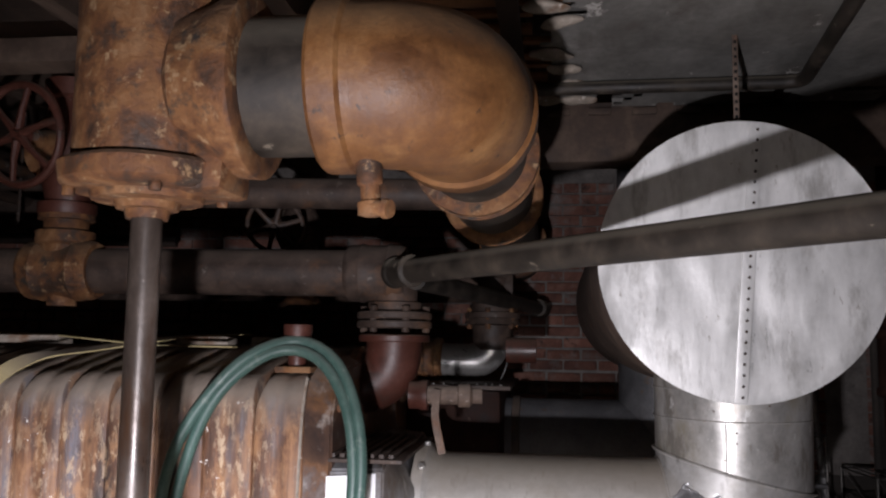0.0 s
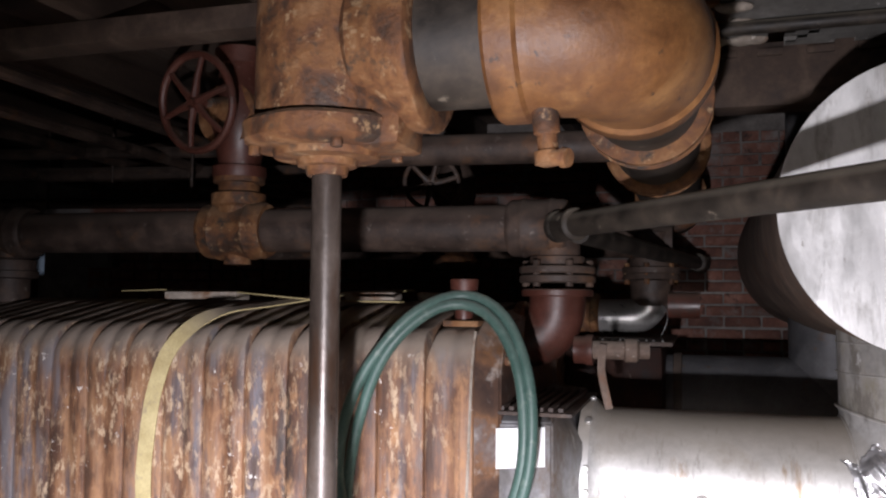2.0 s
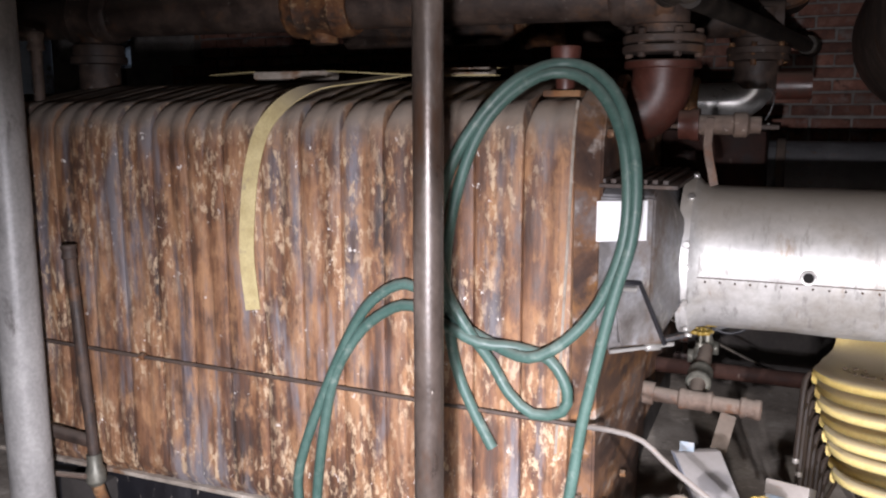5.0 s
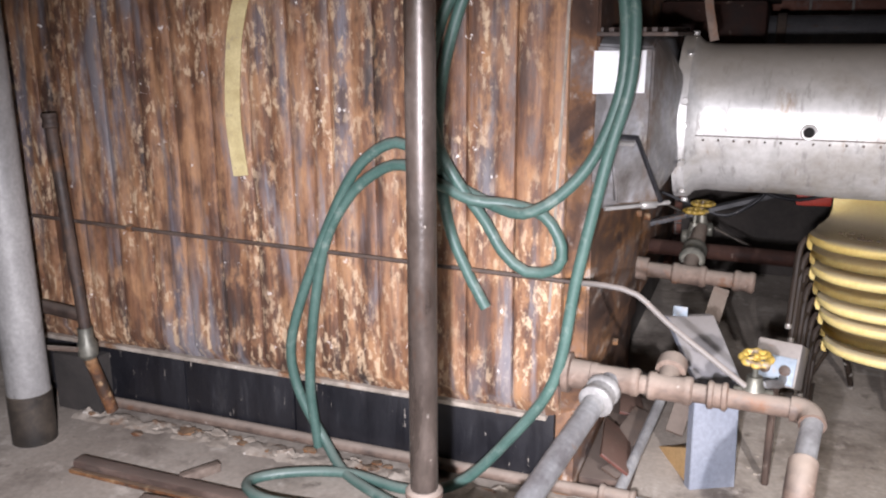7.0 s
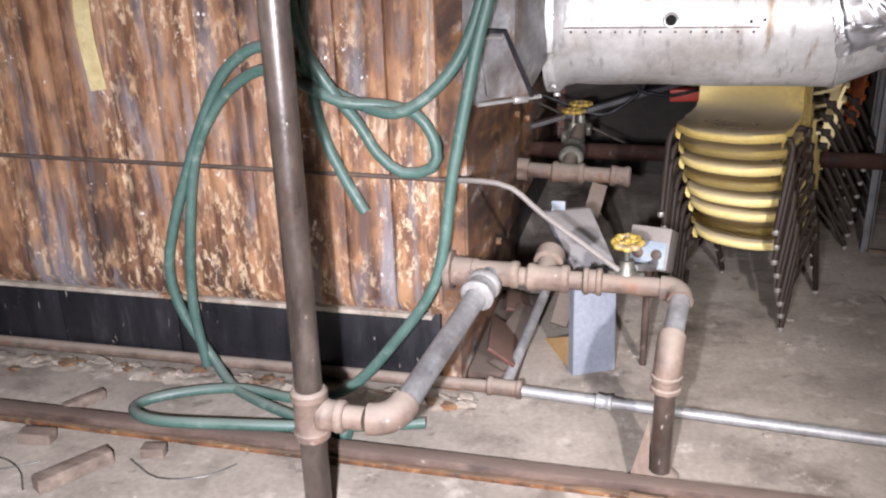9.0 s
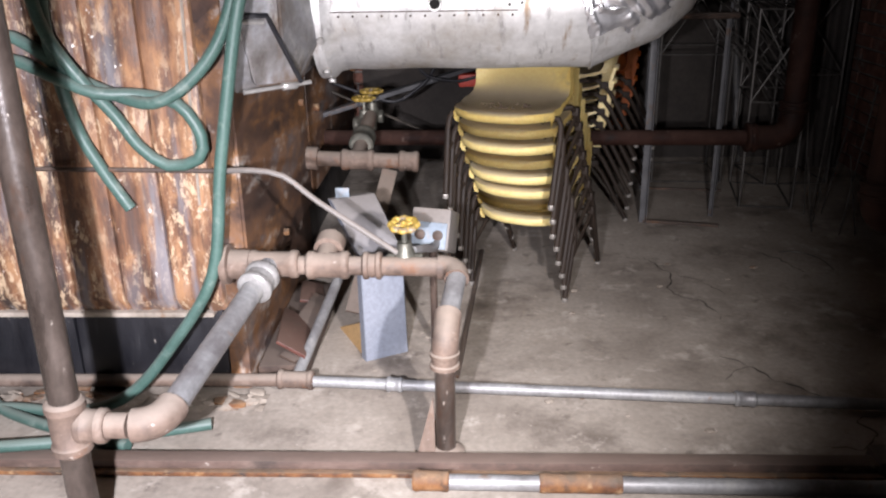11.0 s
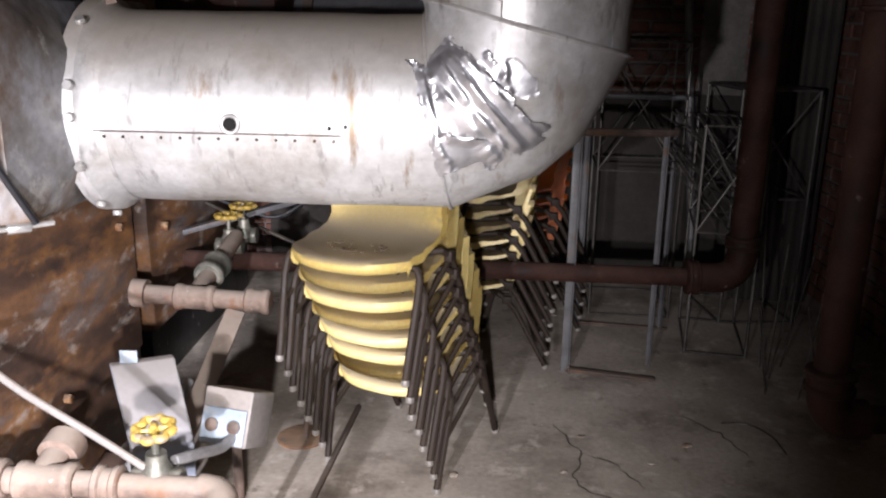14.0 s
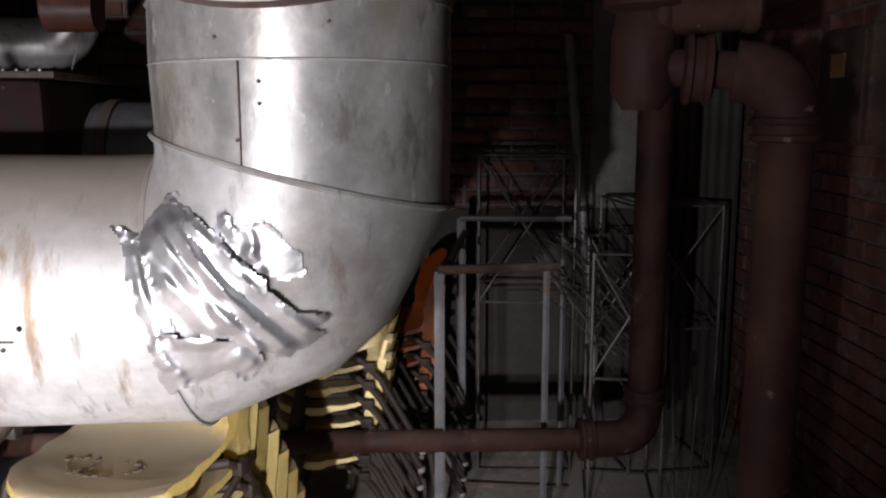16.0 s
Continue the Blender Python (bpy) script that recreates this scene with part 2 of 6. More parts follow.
RUST_ORANGE = material("orange_rust", [(0.34, (0.085, 0.034, 0.012)), (0.5, (0.175, 0.076, 0.024)), (0.66, (0.25, 0.125, 0.045))], 6.0, (1, 1, 1), (0.42, 0.7), 0.0, 0.32, 90, [((0.11, 0.045, 0.018), 5.0, 0.53, 0.68), ((0.05, 0.028, 0.018), 22.0, 0.62, 0.69)], dust=((0.2, 0.165, 0.115), 0.55))
RUST_CAST = material("cast_rust", [(0.36, (0.05, 0.025, 0.014)), (0.46, (0.12, 0.048, 0.018)), (0.55, (0.18, 0.08, 0.028)), (0.66, (0.235, 0.125, 0.058))], 11.0, (1, 1, 1), (0.6, 0.9), 0.0, 0.85, 75, [((0.035, 0.026, 0.02), 14.0, 0.53, 0.66), ((0.30, 0.19, 0.10), 26.0, 0.58, 0.66)], dust=((0.2, 0.155, 0.11), 0.5))
PIPE_DARK = material("sooty_iron", [(0.3, (0.022, 0.015, 0.012)), (0.5, (0.052, 0.034, 0.026)), (0.7, (0.10, 0.066, 0.048))], 9.0, (1, 1, 1), (0.5, 0.8), 0.05, 0.3, 80, [((0.11, 0.055, 0.028), 7.0, 0.56, 0.68), ((0.15, 0.125, 0.105), 24.0, 0.62, 0.70)], dust=((0.14, 0.112, 0.093), 0.7))
PIPE_BLACK = material("black_iron", [(0.32, (0.012, 0.010, 0.008)), (0.5, (0.032, 0.025, 0.019)), (0.68, (0.065, 0.05, 0.036))], 9.0, (1, 1, 1), (0.5, 0.75), 0.05, 0.15, 70, [((0.2, 0.17, 0.13), 14.0, 0.64, 0.7)], dust=((0.27, 0.24, 0.19), 0.65))
PIPE_WORN = material("worn_steel", [(0.3, (0.022, 0.016, 0.013)), (0.5, (0.06, 0.046, 0.038)), (0.7, (0.12, 0.095, 0.08))], 9.0, (1, 1, 0.4), (0.22, 0.5), 0.2, 0.15, 90, [((0.05, 0.025, 0.014), 6.0, 0.54, 0.66), ((0.34, 0.30, 0.26), 40.0, 0.66, 0.70)])
PIPE_RED = material("red_primer", [(0.3, (0.045, 0.017, 0.012)), (0.55, (0.085, 0.028, 0.019)), (0.75, (0.13, 0.055, 0.04))], 6.0, (1, 1, 1), (0.3, 0.6), 0.0, 0.15, 80, [((0.04, 0.025, 0.02), 7.0, 0.57, 0.68), ((0.2, 0.15, 0.12), 26.0, 0.64, 0.70)], dust=((0.17, 0.125, 0.1), 0.6))
PIPE_BROWN = material("brown_black_paint", [(0.3, (0.010, 0.005, 0.004)), (0.5, (0.027, 0.0105, 0.007)), (0.7, (0.046, 0.022, 0.016))], 7.0, (1, 1, 1), (0.62, 0.85), 0.0, 0.15, 80, [((0.12, 0.09, 0.075), 18.0, 0.64, 0.70)], dust=((0.085, 0.055, 0.045), 0.3))
PIPE_DUSTY = material("dusty_fitting", [(0.3, (0.06, 0.042, 0.034)), (0.52, (0.15, 0.105, 0.08)), (0.7, (0.24, 0.185, 0.15))], 9.0, (1, 1, 1), (0.6, 0.85), 0.1, 0.3, 70, [((0.15, 0.065, 0.03), 8.0, 0.57, 0.67), ((0.36, 0.31, 0.27), 30.0, 0.64, 0.69)], dust=((0.27, 0.225, 0.185), 0.8))
PIPE_GREY = material("grey_conduit", [(0.3, (0.16, 0.15, 0.15)), (0.55, (0.28, 0.28, 0.28)), (0.75, (0.4, 0.39, 0.37))], 8.0, (1, 1, 1), (0.4, 0.7), 0.4, 0.1, 90, [((0.22, 0.12, 0.06), 7.0, 0.62, 0.72)])
GALV = material("galvanised_sheet", [(0.25, (0.36, 0.355, 0.35)), (0.5, (0.50, 0.495, 0.485)), (0.75, (0.60, 0.595, 0.58))], 3.0, (1, 1, 1), (0.38, 0.58), 0.45, 0.08, 35, [((0.30, 0.27, 0.23), 2.6, 0.50, 0.68), ((0.26, 0.19, 0.13), 4.0, 0.60, 0.72), ((0.28, 0.27, 0.26), 9.0, 0.56, 0.68)], dust=((0.42, 0.37, 0.305), 0.9), spot_stretch=(4.0, 1, 1))
RISER = material("scuffed_galvanised", [(0.3, (0.33, 0.325, 0.31)), (0.5, (0.48, 0.47, 0.45)), (0.7, (0.62, 0.61, 0.585))], 5.0, (1.4, 1.4, 0.8), (0.30, 0.52), 0.5, 0.12, 40, [((0.40, 0.36, 0.27), 3.0, 0.50, 0.64), ((0.30, 0.28, 0.25), 9.0, 0.55, 0.64), ((0.72, 0.72, 0.70), 16.0, 0.60, 0.66)], spot_stretch=(1.6, 1.6, 0.7))
GALV_DISC = material("galvanised_cap", [(0.3, (0.55, 0.55, 0.54)), (0.5, (0.72, 0.72, 0.71)), (0.7, (0.85, 0.85, 0.84))], 6.0, (2.2, 1, 0.7), (0.26, 0.55), 0.25, 0.22, 30, [((0.36, 0.35, 0.33), 4.0, 0.56, 0.70), ((0.42, 0.40, 0.37), 26.0, 0.64, 0.70)])
FOIL = material("foil_tape", [(0.3, (0.56, 0.56, 0.58)), (0.7, (0.74, 0.74, 0.76))], 6.0, (1, 1, 1), (0.34, 0.46), 0.92, 0.06, 60)
HOSE = material("green_rubber", [(0.3, (0.038, 0.082, 0.068)), (0.7, (0.068, 0.125, 0.105))], 10.0, (1, 1, 1), (0.4, 0.6), 0.0, 0.05, 120, [((0.14, 0.185, 0.16), 22.0, 0.56, 0.70)], dust=((0.17, 0.2, 0.175), 0.65))
STRAP = material("yellow_webbing", [(0.3, (0.34, 0.27, 0.12)), (0.7, (0.50, 0.42, 0.22))], 14.0, (1, 1, 1), (0.6, 0.8), 0.0, 0.2, 200, [((0.28, 0.23, 0.14), 18.0, 0.58, 0.68)], dust=((0.27, 0.225, 0.18), 0.95))
YELLOW_CLEAN = material("clean_yellow_plastic", [(0.3, (0.70, 0.55, 0.20)), (0.7, (0.80, 0.67, 0.31))], 5.0, (1, 1, 1), (0.38, 0.52), 0.0, 0.03, 90, [((0.5, 0.4, 0.2), 7.0, 0.6, 0.74)], dust=((0.40, 0.34, 0.255), 0.8))
YELLOW = material("yellow_plastic", [(0.3, (0.68, 0.52, 0.16)), (0.7, (0.78, 0.63, 0.25))], 5.0, (1, 1, 1), (0.35, 0.5), 0.0, 0.03, 90, [((0.47, 0.38, 0.2), 7.0, 0.56, 0.70)], dust=((0.33, 0.285, 0.22), 0.95))
ORANGE = material("orange_plastic", [(0.3, (0.5, 0.12, 0.02)), (0.7, (0.62, 0.17, 0.03))], 5.0, (1, 1, 1), (0.35, 0.5), 0.0, 0.03, 90)
LEG = material("brown_enamel_tube", [(0.3, (0.012, 0.008, 0.006)), (0.7, (0.028, 0.018, 0.012))], 12.0, (1, 1, 1), (0.55, 0.75), 0.0, 0.05, 90, dust=((0.05, 0.038, 0.027), 0.3))
GLIDE = material("worn_glide", [(0.3, (0.22, 0.2, 0.18)), (0.7, (0.42, 0.4, 0.37))], 20.0, (1, 1, 1), (0.25, 0.4), 0.5, 0.0)
FLOOR = material("dusty_concrete", [(0.25, (0.19, 0.16, 0.132)), (0.5, (0.305, 0.265, 0.222)), (0.75, (0.395, 0.35, 0.30))], 2.4, (1, 1, 1), (0.75, 0.95), 0.0, 0.35, 55, [((0.13, 0.105, 0.085), 2.6, 0.51, 0.68), ((0.45, 0.40, 0.345), 7.0, 0.56, 0.68), ((0.12, 0.098, 0.08), 9.0, 0.60, 0.72), ((0.5, 0.46, 0.4), 34.0, 0.66, 0.70)])
CRACK = material("dirt_filled_crack", [(0.3, (0.03, 0.025, 0.02)), (0.7, (0.085, 0.07, 0.056))], 20.0, (1, 1, 1), (0.85, 0.95), 0.0, 0.0)
PIPE_BROWN.node_tree.nodes["Principled BSDF"].inputs["Specular IOR Level"].default_value = 0.2
LEG.node_tree.nodes["Principled BSDF"].inputs["Specular IOR Level"].default_value = 0.3
RAIL = material("dusty_rail_iron", [(0.3, (0.05, 0.032, 0.025)), (0.5, (0.10, 0.064, 0.05)), (0.7, (0.16, 0.115, 0.092))], 9.0, (0.5, 1, 1), (0.6, 0.85), 0.0, 0.3, 70, [((0.05, 0.035, 0.028), 7.0, 0.53, 0.64), ((0.34, 0.29, 0.25), 18.0, 0.62, 0.68)], dust=((0.16, 0.12, 0.098), 0.6))
BRICK = material("old_red_brick", [(0.3, (0.075, 0.032, 0.024)), (0.5, (0.14, 0.06, 0.042)), (0.7, (0.20, 0.11, 0.085))], 9.0, (1, 1, 1), (0.8, 0.95), 0.0, 0.5, 70, [((0.17, 0.15, 0.14), 6.0, 0.54, 0.68), ((0.04, 0.024, 0.02), 11.0, 0.58, 0.68)], vary=0.4)
MORTAR = material("lime_mortar", [(0.3, (0.10, 0.09, 0.083)), (0.7, (0.22, 0.2, 0.185))], 7.0, (1, 1, 1), (0.85, 0.95), 0.0, 0.5, 60, [((0.07, 0.06, 0.055), 4.0, 0.56, 0.7)])
PLASTER = material("old_plaster", [(0.3, (0.085, 0.08, 0.072)), (0.5, (0.155, 0.15, 0.138)), (0.7, (0.24, 0.232, 0.216))], 3.0, (1.4, 0.7, 1), (0.75, 0.95), 0.0, 0.4, 35, [((0.09, 0.08, 0.07), 2.5, 0.55, 0.70), ((0.46, 0.44, 0.41), 8.0, 0.63, 0.68)])
TIMBER = material("old_timber", [(0.3, (0.03, 0.019, 0.014)), (0.5, (0.065, 0.042, 0.03)), (0.7, (0.12, 0.085, 0.062))], 7.0, (1, 0.25, 1), (0.7, 0.9), 0.0, 0.35, 60)
DARK_WALL = material("dark_masonry", [(0.3, (0.022, 0.019, 0.017)), (0.7, (0.058, 0.049, 0.043))], 3.0, (1, 1, 1), (0.85, 0.95), 0.0, 0.4, 40)
GREY_PAINT = material("blue_grey_paint", [(0.3, (0.15, 0.165, 0.20)), (0.7, (0.21, 0.225, 0.26))], 5.0, (1, 1, 1), (0.45, 0.65), 0.0, 0.06, 70, dust=((0.26, 0.23, 0.2), 0.75))
BOX_PAINT = material("light_grey_box_paint", [(0.3, (0.12, 0.108, 0.098)), (0.7, (0.18, 0.165, 0.152))], 8.0, (1, 1, 1), (0.45, 0.65), 0.1, 0.12, 70, [((0.2, 0.1, 0.05), 12.0, 0.60, 0.68)], dust=((0.25, 0.21, 0.18), 0.7))
PALE_BLUE = material("pale_blue_paint", [(0.3, (0.35, 0.47, 0.6)), (0.7, (0.5, 0.6, 0.7))], 6.0, (1, 1, 1), (0.5, 0.7), 0.0, 0.05, 70, [((0.1, 0.09, 0.1), 9.0, 0.6, 0.68)])
WHITE_LABEL = material("white_sticker", [(0.3, (0.82, 0.83, 0.84)), (0.7, (0.88, 0.88, 0.88))], 6.0, (1, 1, 1), (0.3, 0.4), 0.0, 0.0)
BRASS = material("yellow_painted_brass", [(0.3, (0.30, 0.19, 0.03)), (0.7, (0.46, 0.33, 0.08))], 18.0, (1, 1, 1), (0.4, 0.6), 0.1, 0.2, 90, [((0.2, 0.16, 0.12), 26.0, 0.54, 0.64)])
BRONZE = material("tarnished_bronze", [(0.3, (0.10, 0.10, 0.085)), (0.7, (0.24, 0.23, 0.19))], 16.0, (1, 1, 1), (0.4, 0.6), 0.6, 0.1, 90, [((0.1, 0.2, 0.17), 12.0, 0.6, 0.7)])
CHROME = material("bright_nickel", [(0.3, (0.42, 0.41, 0.39)), (0.7, (0.6, 0.59, 0.57))], 8.0, (1, 1, 1), (0.25, 0.42), 0.65, 0.08, 60, dust=((0.3, 0.27, 0.23), 0.5))
BLACK_SKIRT = material("black_tarred_plate", [(0.3, (0.006, 0.006, 0.008)), (0.6, (0.013, 0.013, 0.016)), (0.8, (0.035, 0.033, 0.032))], 5.0, (3, 1, 0.5), (0.3, 0.55), 0.0, 0.25, 60, [((0.03, 0.03, 0.034), 5.0, 0.58, 0.7), ((0.26, 0.23, 0.2), 26.0, 0.65, 0.69)], spot_stretch=(2.2, 1, 0.45))
POST_PAINT = material("chipped_white_post", [(0.3, (0.17, 0.165, 0.16)), (0.7, (0.36, 0.35, 0.335))], 7.0, (1, 1, 0.4), (0.35, 0.6), 0.1, 0.15, 70, [((0.08, 0.07, 0.065), 8.0, 0.56, 0.66)])
BLUE_PLATE = material("dusty_blue_plate", [(0.3, (0.15, 0.19, 0.235)), (0.7, (0.24, 0.28, 0.32))], 9.0, (1, 1, 1), (0.5, 0.7), 0.0, 0.1, 70, [((0.28, 0.25, 0.22), 14.0, 0.54, 0.66)])
LATH = material("orange_lath", [(0.3, (0.16, 0.07, 0.03)), (0.7, (0.28, 0.14, 0.065))], 7.0, (1, 3, 1), (0.7, 0.9), 0.0, 0.3, 60)
WOOD = material("dry_wood", [(0.3, (0.09, 0.065, 0.05)), (0.7, (0.22, 0.17, 0.135))], 9.0, (0.3, 3, 3), (0.7, 0.9), 0.0, 0.4, 70)
CARD = material("tan_board", [(0.3, (0.36, 0.22, 0.09)), (0.7, (0.48, 0.31, 0.14))], 7.0, (1, 1, 1), (0.7, 0.9), 0.0, 0.1, 80)
WIRE = material("steel_wire", [(0.3, (0.05, 0.045, 0.04)), (0.7, (0.16, 0.15, 0.14))], 12.0, (1, 1, 1), (0.35, 0.6), 0.5, 0.0)
RED_TOOL = material("red_paint", [(0.3, (0.4, 0.03, 0.015)), (0.7, (0.55, 0.06, 0.03))], 9.0, (1, 1, 1), (0.4, 0.6), 0.0, 0.05)
RUBBLE = material("white_rubble", [(0.3, (0.17, 0.14, 0.11)), (0.7, (0.38, 0.33, 0.275))], 9.0, (1, 1, 1), (0.85, 0.95), 0.0, 0.6, 60, [((0.17, 0.085, 0.04), 6.0, 0.54, 0.66), ((0.55, 0.5, 0.44), 24.0, 0.62, 0.68)])
HOOD_STEEL = material("stained_sheet", [(0.34, (0.10, 0.085, 0.075)), (0.48, (0.20, 0.19, 0.185)), (0.56, (0.27, 0.27, 0.28)), (0.66, (0.36, 0.355, 0.35))], 5.0, (1, 1, 0.6), (0.36, 0.6), 0.6, 0.15, 50, [((0.13, 0.085, 0.055), 4.0, 0.48, 0.62), ((0.40, 0.39, 0.37), 9.0, 0.58, 0.66)])
STAND_GREY = material("dull_grey_steel", [(0.3, (0.06, 0.06, 0.064)), (0.7, (0.14, 0.14, 0.145))], 9.0, (1, 1, 1), (0.45, 0.7), 0.2, 0.1, 80, [((0.12, 0.07, 0.04), 10.0, 0.58, 0.68)])
HOLE = material("dark_void", [(0.3, (0.004, 0.004, 0.004)), (0.7, (0.008, 0.007, 0.006))], 5.0, (1, 1, 1), (0.9, 1.0), 0.0, 0.0)

# ---- the room ----
X0, X1, Y0, Y1, TOP = -5.6, 2.2, -1.6, 5.18, 2.62


def sheet(x0, y0, x1, y1, z, nx, ny, amount, scale, thick):
    bm = bmesh.new()
    bmesh.ops.create_grid(bm, x_segments=nx, y_segments=ny, size=0.5, matrix=Matrix.Translation(((x0 + x1) / 2, (y0 + y1) / 2, z)) @ Matrix.Diagonal((x1 - x0, y1 - y0, 1, 1)))
    for v in bm.verts:
        v.co.z += amount * noise.noise(Vector((v.co.x, v.co.y, 0)) * scale)
    ext = bmesh.ops.extrude_face_region(bm, geom=bm.faces[:])
    for v in ext["geom"]:
        if isinstance(v, bmesh.types.BMVert):
            v.co.z = z + thick
    return bm


solo("floor", sheet(X0, Y0, X1, Y1, 0, 120, 100, 0.004, 3.0, -0.15), FLOOR, "dusty stained concrete basement floor with cracks", "floor", kind="structure")
plaster = sheet(-0.62, Y0, X1 + 0.2, 3.36, TOP, 90, 110, 0.006, 2.0, 0.03)
gone = [f for f in plaster.faces if (lambda c: c.x < 0.03 + 0.16 * noise.noise(Vector((c.y * 3.1, 2.0, 0))) + 0.07 * noise.noise(Vector((c.x * 9, c.y * 9, 1))) or (c.y > 3.2 and noise.noise(c * 7) > 0.15))(f.calc_center_median())]
bmesh.ops.delete(plaster, geom=gone, context="FACES")
solo("ceiling", plaster, PLASTER, "flaking grey plaster ceiling with a ragged broken edge", "ceiling", kind="structure")
solo("ceiling_boards", sheet(X0, Y0, X1 + 0.2, Y1, TOP + 0.16, 40, 30, 0.01, 2.0, 0.05), TIMBER, "dark boarded ceiling between joists", "ceiling", kind="structure")
wall_n = solo("wall_north", box(X0, Y1, -0.1, X1 + 0.2, Y1 + 0.25, TOP + 0.3, 0), MORTAR, "old red brick basement wall with pale mortar", "wall", kind="structure")
wall_e = solo("wall_east", box(X1, Y0, -0.1, X1 + 0.25, Y1, TOP + 0.3, 0), MORTAR, "old brick side wall in the dark", "wall", kind="structure")
solo("wall_west", box(X0 - 0.2, Y0, -0.1, X0, Y1 + 0.2, TOP + 0.3, 0), DARK_WALL, "dark masonry wall", "wall", kind="structure")
solo("wall_south", box(X0, Y0 - 0.2, -0.1, X1 + 0.2, Y0, TOP + 0.3, 0), DARK_WALL, "dark masonry wall", "wall", kind="structure")

rnd_l = random.Random(3)
# joists running away from the eye, and one timber across
for i, x in enumerate((-0.10, -0.42, -0.72, -1.35, -2.0, -2.65, -3.3, -3.95, -4.6)):
    solo("ceiling_joist", roughen(box(x - 0.03, Y0, TOP - 0.02, x + 0.03, Y1, TOP + 0.158, 0.004), 0.003, 4, i), TIMBER, "sooty sawn timber ceiling joist", "joist", "ceiling joists", "structure")
solo("ceiling_beam", roughen(box(-5.0, 2.38, TOP - 0.10, -0.98, 2.50, TOP - 0.022, 0.006), 0.004, 3), TIMBER, "brown timber beam under the joists", "beam", kind="structure")
solo("ceiling_beam", roughen(box(-0.62, 3.37, TOP - 0.22, X1, 3.52, TOP + 0.02, 0.008), 0.004, 3), TIMBER, "brown timber beam at the plaster's edge", "beam", kind="structure")
for i, x in enumerate((-0.3, 0.0, 0.16, 0.33, 0.50)):
    solo("lath_end", roughen(box(x, 3.35, TOP - 0.035, x + 0.09, 3.368, TOP - 0.008, 0.003), 0.006, 9, i), TIMBER, "broken plaster and lath end at the ceiling edge", "lath", "broken laths", "structure")
for i in range(16):
    y = 1.5 + i * 0.115
    e = rnd_l.uniform(-0.08, 0.10)
    solo("bare_lath", roughen(box(-0.55, y, TOP + 0.012, e, y + 0.035 + 0.03 * (i % 2), TOP + 0.028, 0.003), 0.004, 7, i), LATH, "bare brown lath where plaster has fallen", "lath", "bare laths", "structure")
for i, (x, y) in enumerate(((0.0, 2.33), (0.05, 2.45), (0.02, 2.72), (0.06, 2.86), (0.1, 3.05), (0.12, 3.22), (0.0, 3.2))):
    solo("plaster_chunk", roughen(ball((x, y, TOP - 0.012), 0.05, 1.3, 0.7, 0.3, 3), 0.016, 16, i), RUBBLE, "hanging chunk of broken cream plaster", "plaster", "plaster chunks", "structure")

# ---- boiler ----
boiler = thing("boiler", (-1.7, 2.9, 0), "rusted cast-iron sectional boiler on a black base", "boiler")
PITCH, FRONT = 0.1425, 2.36


def section_mesh(x0, seed, wide=PITCH):
    """One cast section: a bulged face, a rounded shoulder and an arched top narrower than the face."""
    outline = [(FRONT + 0.03, 0.27), (FRONT, 0.32), (FRONT, 1.44)]
    for k in range(1, 7):
        a = k / 6 * math.pi / 2
        outline.append((FRONT + 0.13 * (1 - math.cos(a)), 1.47 + 0.125 * math.sin(a)))
    outline += [(2.62, 1.622), (2.8, 1.655), (3.0, 1.67), (3.2, 1.655), (3.4, 1.60), (3.47, 1.5), (3.48, 0.3)]
    across = [(0.0, 0.012), (0.025, 0.004), (0.09, 0.0), (0.36, 0.0), (0.43, 0.004), (0.57, 0.004), (0.64, 0.0), (0.91, 0.0), (0.975, 0.004), (1.0, 0.012)]
    bm = bmesh.new()
    cen = Vector((0, 2.92, 0.9))
    rows = []
    fine = []
    for (ya, za), (yb, zb) in zip(outline, outline[1:]):
        n = max(1, int(math.hypot(yb - ya, zb - za) / 0.06))
        fine += [(ya + (yb - ya) * k / n, za + (zb - za) * k / n) for k in range(n)]
    fine.append(outline[-1])
    for y, z in fine:
        topness = min(1.0, max(0.0, (z - 1.50) / 0.08)) if y < 3.3 else 1.0
        row = []
        for s, d in across:
            shrink = 1 - 0.20 * topness
            x = x0 + wide * (0.5 + (s - 0.5) * shrink)
            inward = (Vector((0, cen.y, max(0.3, min(z, 1.2)))) - Vector((0, y, z))).normalized()
            w = 0.004 * noise.noise(Vector((x * 9, y * 6, z * 5 + seed)))
            q = Vector((x, y, z)) + inward * (d + w)
            row.append(bm.verts.new(q))
        rows.append(row)
    for a, b in zip(rows, rows[1:]):
        for j in range(len(across) - 1):
            bm.faces.new((a[j], a[j + 1], b[j + 1], b[j]))
    bm.faces.new([r[0] for r in rows])
    bm.faces.new([r[-1] for r in rows][::-1])
    bm.faces.new([v for v in rows[0]] + [v for v in rows[-1][::-1]])
    return bm


for i in range(15):
    part("section", section_mesh(-0.795 - i * PITCH, i * 1.7), BOILER, boiler)
part("inner_shell", box(-2.92, FRONT + 0.09, 0.27, -0.66, 3.42, 1.53, 0.01), PIPE_DARK, boiler, "dark gaps between the sections")
